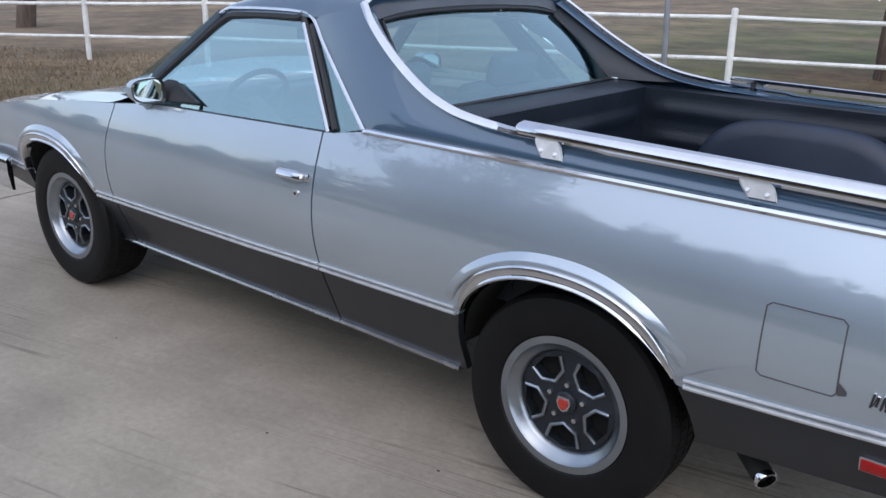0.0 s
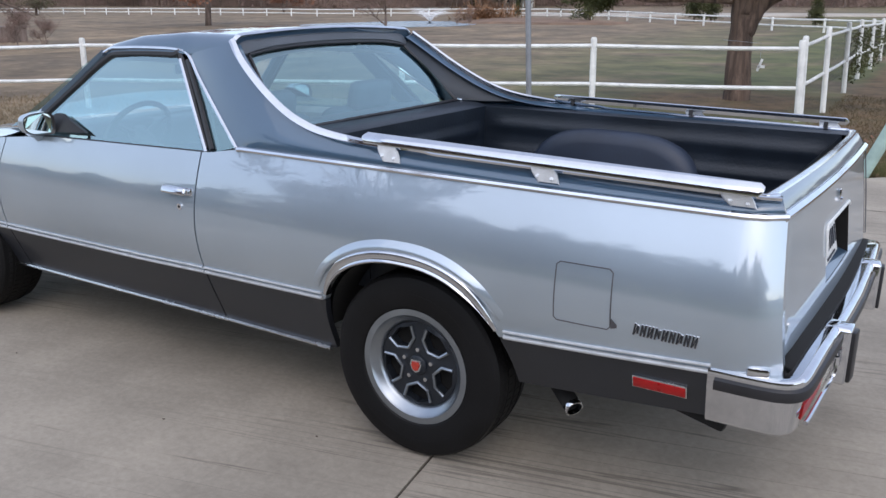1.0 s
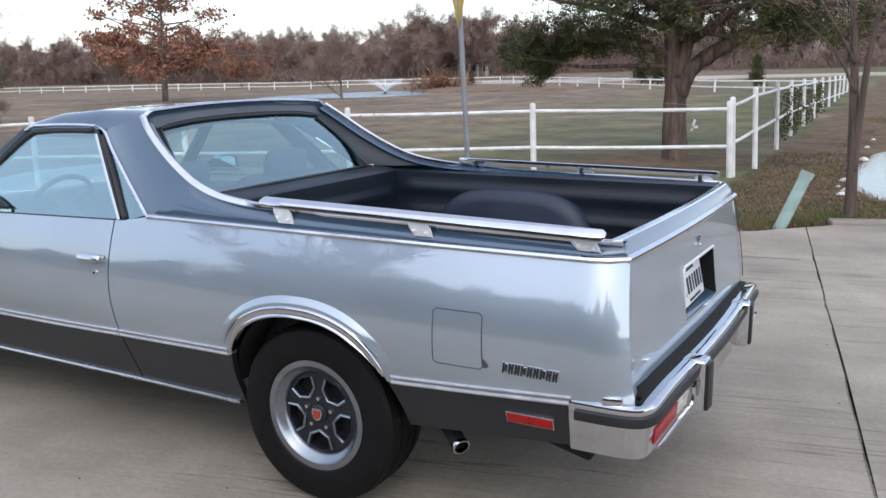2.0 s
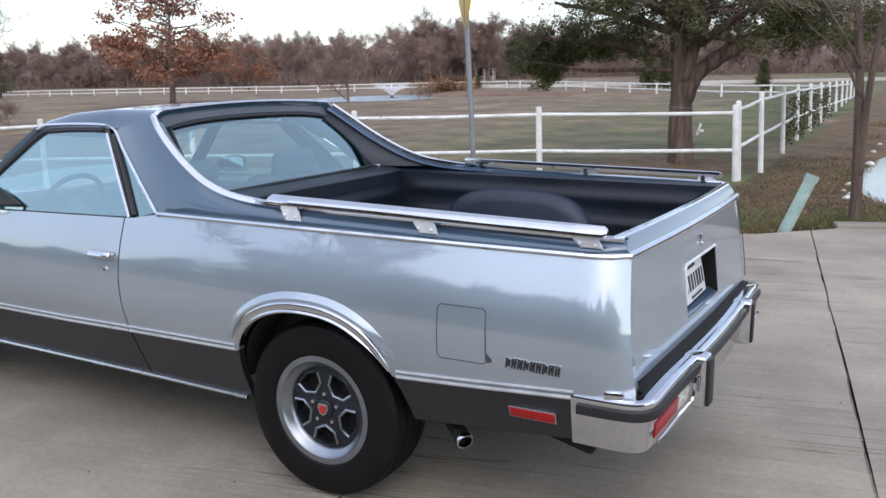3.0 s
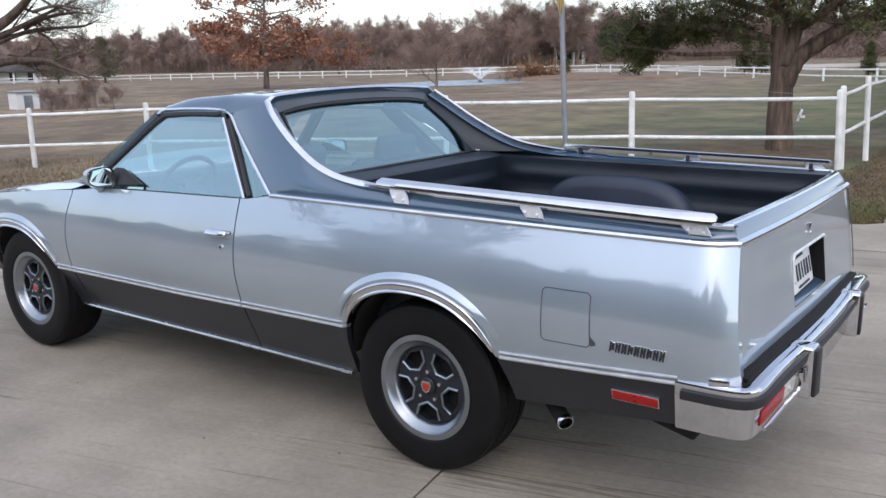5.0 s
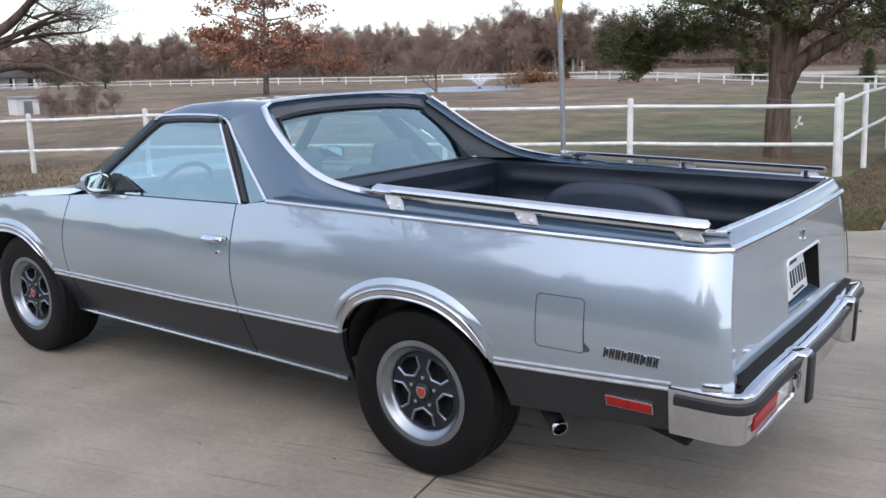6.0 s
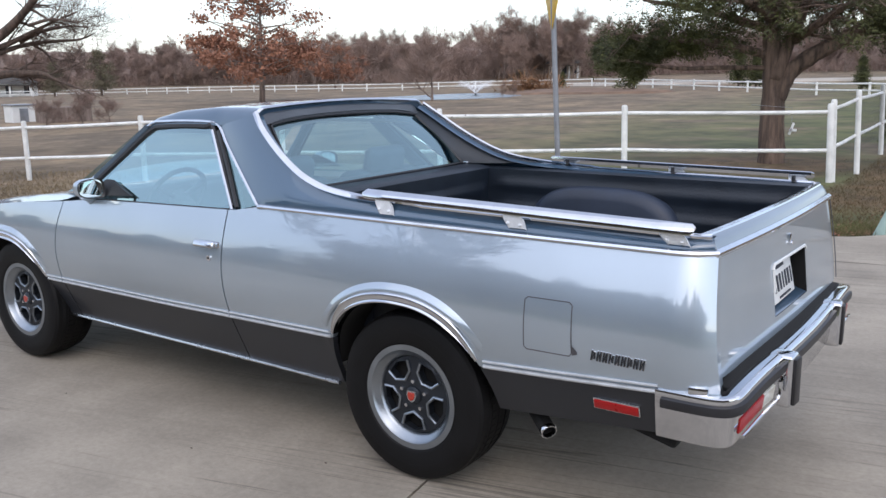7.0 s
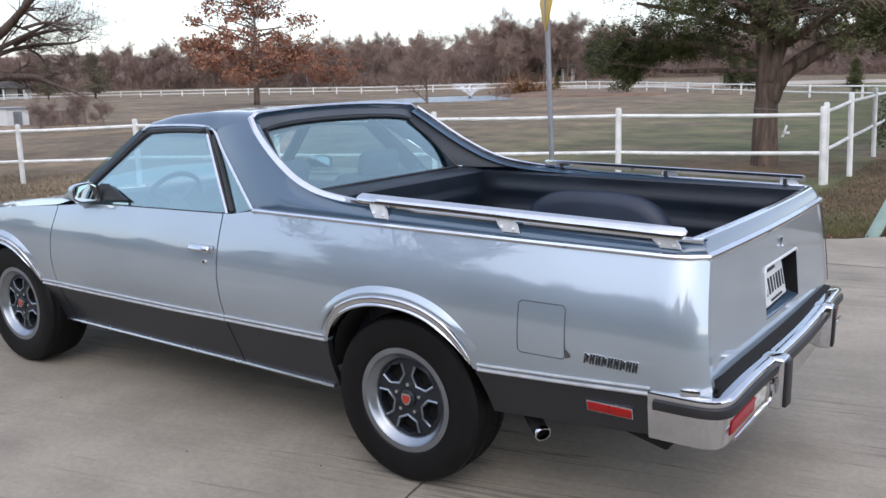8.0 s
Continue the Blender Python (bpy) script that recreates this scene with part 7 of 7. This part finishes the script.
# ---- pond, dirt bank, far road, brush ----
def patch(name, outline, lift, material, label, category, kind="structure", inner=10):
    """A flat piece of ground laid just over the field, following it."""
    c = Vector((sum(p[0] for p in outline) / len(outline), sum(p[1] for p in outline) / len(outline)))
    bm = bmesh.new()
    rows = []
    line = [Vector(p) for p in outline]
    smooth_line = []
    for k, p in enumerate(line):
        q = line[(k + 1) % len(line)]
        smooth_line += [p.lerp(q, j / 6) for j in range(6)]
    for r in range(inner + 1):
        f = r / inner
        rows.append([(lerp(c.x, p.x, f), lerp(c.y, p.y, f), (ground_z(lerp(c.x, p.x, f), lerp(c.y, p.y, f)) + lift * (1 if f < 1 else -1))) for p in smooth_line])
    grid(bm, rows[1:], closed=True)
    top = rows[1]
    mid = bm.verts.new((c.x, c.y, ground_z(c.x, c.y) + lift))
    bm.verts.ensure_lookup_table()
    first = [bm.verts[k] for k in range(len(smooth_line))]
    for k in range(len(first)):
        bm.faces.new((mid, first[k], first[(k + 1) % len(first)]))
    solid(name, bm, material, label, category, kind=kind, smooth=60)


bm = bmesh.new()
turn_c, turn_s = math.cos(POND[4]), math.sin(POND[4])
rows = []
for f in (0.02, 0.4, 0.8, 1.06):
    ring = []
    for k in range(60):
        t = 2 * math.pi * k / 60
        w = f * (1 + 0.12 * math.sin(3 * t + 0.6))
        u, v = POND[2] * w * math.cos(t), POND[3] * w * math.sin(t)
        ring.append((POND[0] + u * turn_c - v * turn_s, POND[1] + u * turn_s + v * turn_c, 0.125))
    rows.append(ring)
rows.append([(x, y, -0.4) for x, y, z in rows[-1]])
vs = grid(bm, rows, closed=True)
bm.faces.new(vs[0])
solid("pond", bm, WATER, "still pale pond reflecting the sky", "pond", kind="structure", smooth=60)
rng = random.Random(4)
fountain = thing("pond_fountain", "small white fountain spraying in the pond", "fountain", (-33.7, 52.0, 0.08))
V, F = [], []
for _ in range(2600):
    a = rng.uniform(0, 2 * math.pi)
    t = rng.random() ** 0.8
    v = rng.uniform(0.75, 1.05)
    x, z = 1.55 * v * t, 1.25 * t * (1.55 - 0.75 * t) * rng.uniform(0.55, 1.0)
    p = Vector((x * math.cos(a), x * math.sin(a), 0.2 + z))
    i = len(V)
    s = rng.uniform(0.006, 0.018)
    V.extend((tuple(p + Vector((s, 0, -s))), tuple(p + Vector((-s, s, -s))), tuple(p + Vector((0, -s, -s))), tuple(p + Vector((0, 0, s * 2.2)))))
    F.extend(((i, i + 1, i + 3), (i + 1, i + 2, i + 3), (i + 2, i, i + 3), (i, i + 2, i + 1)))
sp = new("spray", raw("spray", V, F, SPRAY))
sp.parent = fountain
bm = bmesh.new()
revolve(bm, [(0.25, 0.0), (0.28, 0.06), (0.1, 0.10), (0.05, 0.22), (0.002, 0.22)], 16, "z")
part("float", bm, DASH, fountain, "dark float of the fountain")

patch("dirt_bank", [(-36, 56.5), (-31, 54.0), (-25, 51.5), (-19.5, 53.0), (-19, 56), (-24, 60), (-31, 64), (-36, 62)], 0.13, DIRT, "strip of bare red-brown earth beyond the pond", "earth")
patch("far_road", [(-38, 73), (-30, 72), (-20, 76), (-6, 80), (6, 82), (6, 86), (-8, 86), (-22, 82), (-32, 79), (-39, 77)], 0.16, ROAD, "pale drive crossing in the distance", "road")
patch("lane", [(1.5, 40), (5, 40), (8, 60), (14, 90), (10, 92), (4, 62)], 0.05, ROAD, "pale lane running away past the side fence", "road")
rng = random.Random(8)
V, F = [], []
for _ in range(2600):
    c = rng.choice(((-35.0, 61.2, 1.5), (-34.2, 63.8, 1.2), (-34.9, 62.5, 1.1)))
    p = Vector((c[0] + rng.gauss(0, 0.9), c[1] + rng.gauss(0, 1.2), ground_z(c[0], c[1]) + abs(rng.gauss(0, 0.42)) * c[2]))
    w = Vector((rng.uniform(-1, 1), rng.uniform(-1, 1), rng.uniform(-0.3, 0.5))).normalized() * rng.uniform(0.4, 1.3)
    s = w.cross(Vector((0, 0, 1))).normalized() * rng.uniform(0.015, 0.05)
    i = len(V)
    V.extend((tuple(p - s), tuple(p + s), tuple(p + w)))
    F.append((i, i + 1, i + 2))
tagged(new("brush_pile", raw("brush_pile", V, F, BRUSH)), "heap of cut orange-brown brush beyond the pond", "brush pile", kind="stuff")

# ---- buildings far off ----
def house(name, label, at, rz, w, d, h, roof_h, wall, cols=3, porch=False):
    hs = thing(name, label, "house", at, rz=rz)
    bm = bmesh.new()
    box(bm, (0, 0, h / 2 - 0.5), (w, d, h + 1))
    body = part("wall", bm, wall, hs, smooth=20)
    bm = bmesh.new()
    e = 0.4
    rows = [[(-w / 2 - e, -d / 2 - e, h - 0.1), (0 - w * 0.25, 0, h + roof_h), (-w / 2 - e, d / 2 + e, h - 0.1)], [(w / 2 + e, -d / 2 - e, h - 0.1), (w * 0.25, 0, h + roof_h), (w / 2 + e, d / 2 + e, h - 0.1)]]
    vs = grid(bm, rows)
    for r in vs:
        bm.faces.new(r)
    bm.faces.new((vs[0][0], vs[1][0], vs[1][2], vs[0][2]))
    part("roof", bm, ROOF_DARK, hs, "dark shingle roof", smooth=20)
    for k in range(cols):
        x = lerp(-w * 0.36, w * 0.36, k / max(1, cols - 1))
        bm = bmesh.new()
        box(bm, (x, -d / 2 - 0.03, h * 0.52), (0.9, 0.06, 1.3))
        win = part("window", bm, HOUSE_WHITE, hs, "white window frame", smooth=20)
        bm = bmesh.new()
        box(bm, (x, -d / 2 - 0.05, h * 0.52), (0.74, 0.06, 1.14))
        part("pane", bm, PANE, win, smooth=20)
    if porch:
        for k in range(4):
            bm = bmesh.new()
            tube(bm, [(lerp(-w * 0.4, w * 0.4, k / 3), -d / 2 - 1.4, -0.5), (lerp(-w * 0.4, w * 0.4, k / 3), -d / 2 - 1.4, h * 0.8)], 0.13, 8)
            part("column", bm, HOUSE_WHITE, hs, "white porch column")
        bm = bmesh.new()
        box(bm, (0, -d / 2 - 0.8, h * 0.82), (w, 1.8, 0.16))
        part("porch_roof", bm, ROOF_DARK, hs)
    return hs


house("house", "tan brick house with a dark roof among far trees", (-58.3, 115.0, 1.15), 28, 4.8, 4.6, 2.1, 1.4, HOUSE_TAN, 3, True)
house("house", "tall tan house half hidden by far trees", (-65.0, 117.0, 1.2), 20, 4.2, 4, 3.3, 1.2, HOUSE_TAN, 2)
house("house", "dark-roofed house with white porch columns, far off", (-112, 57, -0.3), 62, 9, 6, 1.7, 1.2, HOUSE_WHITE, 4, True)
shed = thing("shed", "white shed with a grey lean-to beyond the fence", "shed", (-41.7, 20.6, -0.45), rz=80)
bm = bmesh.new()
box(bm, (0, 0, 0.40), (1.1, 1.25, 0.95), 0.01)
part("wall", bm, HOUSE_WHITE, shed, smooth=20)
bm = bmesh.new()
box(bm, (0, 0, 0.90), (1.25, 1.45, 0.07), 0.01)
part("roof", bm, GALV, shed, "grey metal roof", smooth=20)
bm = bmesh.new()
box(bm, (0, -0.64, 0.36), (0.42, 0.05, 0.74), 0.005)
part("door", bm, GALV, shed, "grey shed door", smooth=20)
bm = bmesh.new()
box(bm, (0, 0, 0.38), (2.3, 1.4, 0.80), 0.05)
solid("stock_trailer", bm, BARK_GREY, "pale grey box trailer beside the shed", "trailer", at=(-38.6, 21.2, -0.42), rz=78, smooth=20)

# ---- grass ----
def tufts(name, label, n, place, height, width, material, seed, lean=0.6):
    rng = random.Random(seed)
    V, F = [], []
    for _ in range(n):
        x, y = place(rng)
        if edge_distance(x, y) < 0.03:
            continue
        z = ground_z(x, y) - 0.01
        h = height * rng.uniform(0.4, 1.3)
        a = rng.uniform(0, 2 * math.pi)
        dx, dy = width * math.cos(a), width * math.sin(a)
        lx, ly = h * lean * rng.uniform(-1, 1), h * lean * rng.uniform(-1, 1)
        i = len(V)
        V.extend(((x - dx, y - dy, z), (x + dx, y + dy, z), (x + lx, y + ly, z + h)))
        F.append((i, i + 1, i + 2))
    tagged(new(name, raw(name, V, F, material)), label, "grass", kind="stuff")


def along(q0, q1, a0, a1):
    """A random place between two distances past the driveway's edge."""
    def place(rng):
        q, a = lerp(q0, q1, rng.random() ** 1.3), lerp(a0, a1, rng.random())
        return 0.5 + 0.905 * a - 0.425 * q, 5.9 + 0.425 * a + 0.905 * q
    return place


tufts("dry_grass", "short dry winter grass between driveway and field", 60000, along(0.1, 10, -20, 4), 0.045, 0.005, BLADE, 1)


tufts("dry_grass", "coarse golden grass clumps at the field's edge", 42000, along(0.3, 9, -27, -5), 0.085, 0.009, GOLD_GRASS, 2, 0.9)


def verge(rng):
    f = rng.random()
    return 0.25 + f * 1.3 + rng.gauss(0, 0.12), 6.0 + f * 1.25 + abs(rng.gauss(0, 0.4))


tufts("green_weeds", "green weeds and grass round the leaning marker", 5200, verge, 0.10, 0.005, WEED, 3, 0.9)


def lane_side(rng):
    return rng.uniform(0.4, 4.5), rng.uniform(7.5, 28)


def weedy(rng):
    while True:
        x, y = lane_side(rng)
        if noise.noise((x * 0.5, y * 0.3, 7)) > 0.12:
            return x, y


tufts("green_weeds", "patchy green grass beside the lane", 11000, weedy, 0.06, 0.006, WEED, 4, 0.9)


def fence_foot(rng):
    return rng.uniform(-0.7, 2.6), 6.4 + 10.5 * rng.random() ** 1.5


tufts("dry_grass", "rough matted brown grass along the side fence", 20000, fence_foot, 0.055, 0.007, RUST_GRASS, 5, 1.3)
rng = random.Random(15)
V, F = [], []
for _ in range(6500):
    if rng.random() < 0.16:
        x, y = verge(rng)
    else:
        x, y = lane_side(rng)
    if edge_distance(x, y) < 0.02:
        continue
    z = ground_z(x, y) + 0.03
    a, s = rng.uniform(0, 6.28), rng.uniform(0.012, 0.032)
    c = Vector((x, y, z))
    u, v = Vector((math.cos(a), math.sin(a), rng.uniform(-0.4, 0.4))) * s, Vector((-math.sin(a), math.cos(a), rng.uniform(-0.4, 0.4))) * s * 0.6
    i = len(V)
    V.extend((tuple(c - u), tuple(c + v), tuple(c + u), tuple(c - v)))
    F.append((i, i + 1, i + 2, i + 3))
tagged(new("fallen_leaves", raw("fallen_leaves", V, F, BROWN_LEAF)), "scattered dry brown leaves at the driveway's edge", "leaves", kind="stuff")
# crumbs on the concrete
rng = random.Random(16)
for x, y in ((-1.05, -1.18), (-0.42, -0.95), (1.6, 2.2), (1.75, 1.2), (-2.2, -1.1)):
    bm = boulder((rng.uniform(0.005, 0.009), rng.uniform(0.003, 0.005), 0.002), x * 9)
    solid("leaf_crumb", bm, BARK, "small dark crumb of leaf on the concrete", "debris", "crumbs on the driveway", at=(x, y, 0.002))
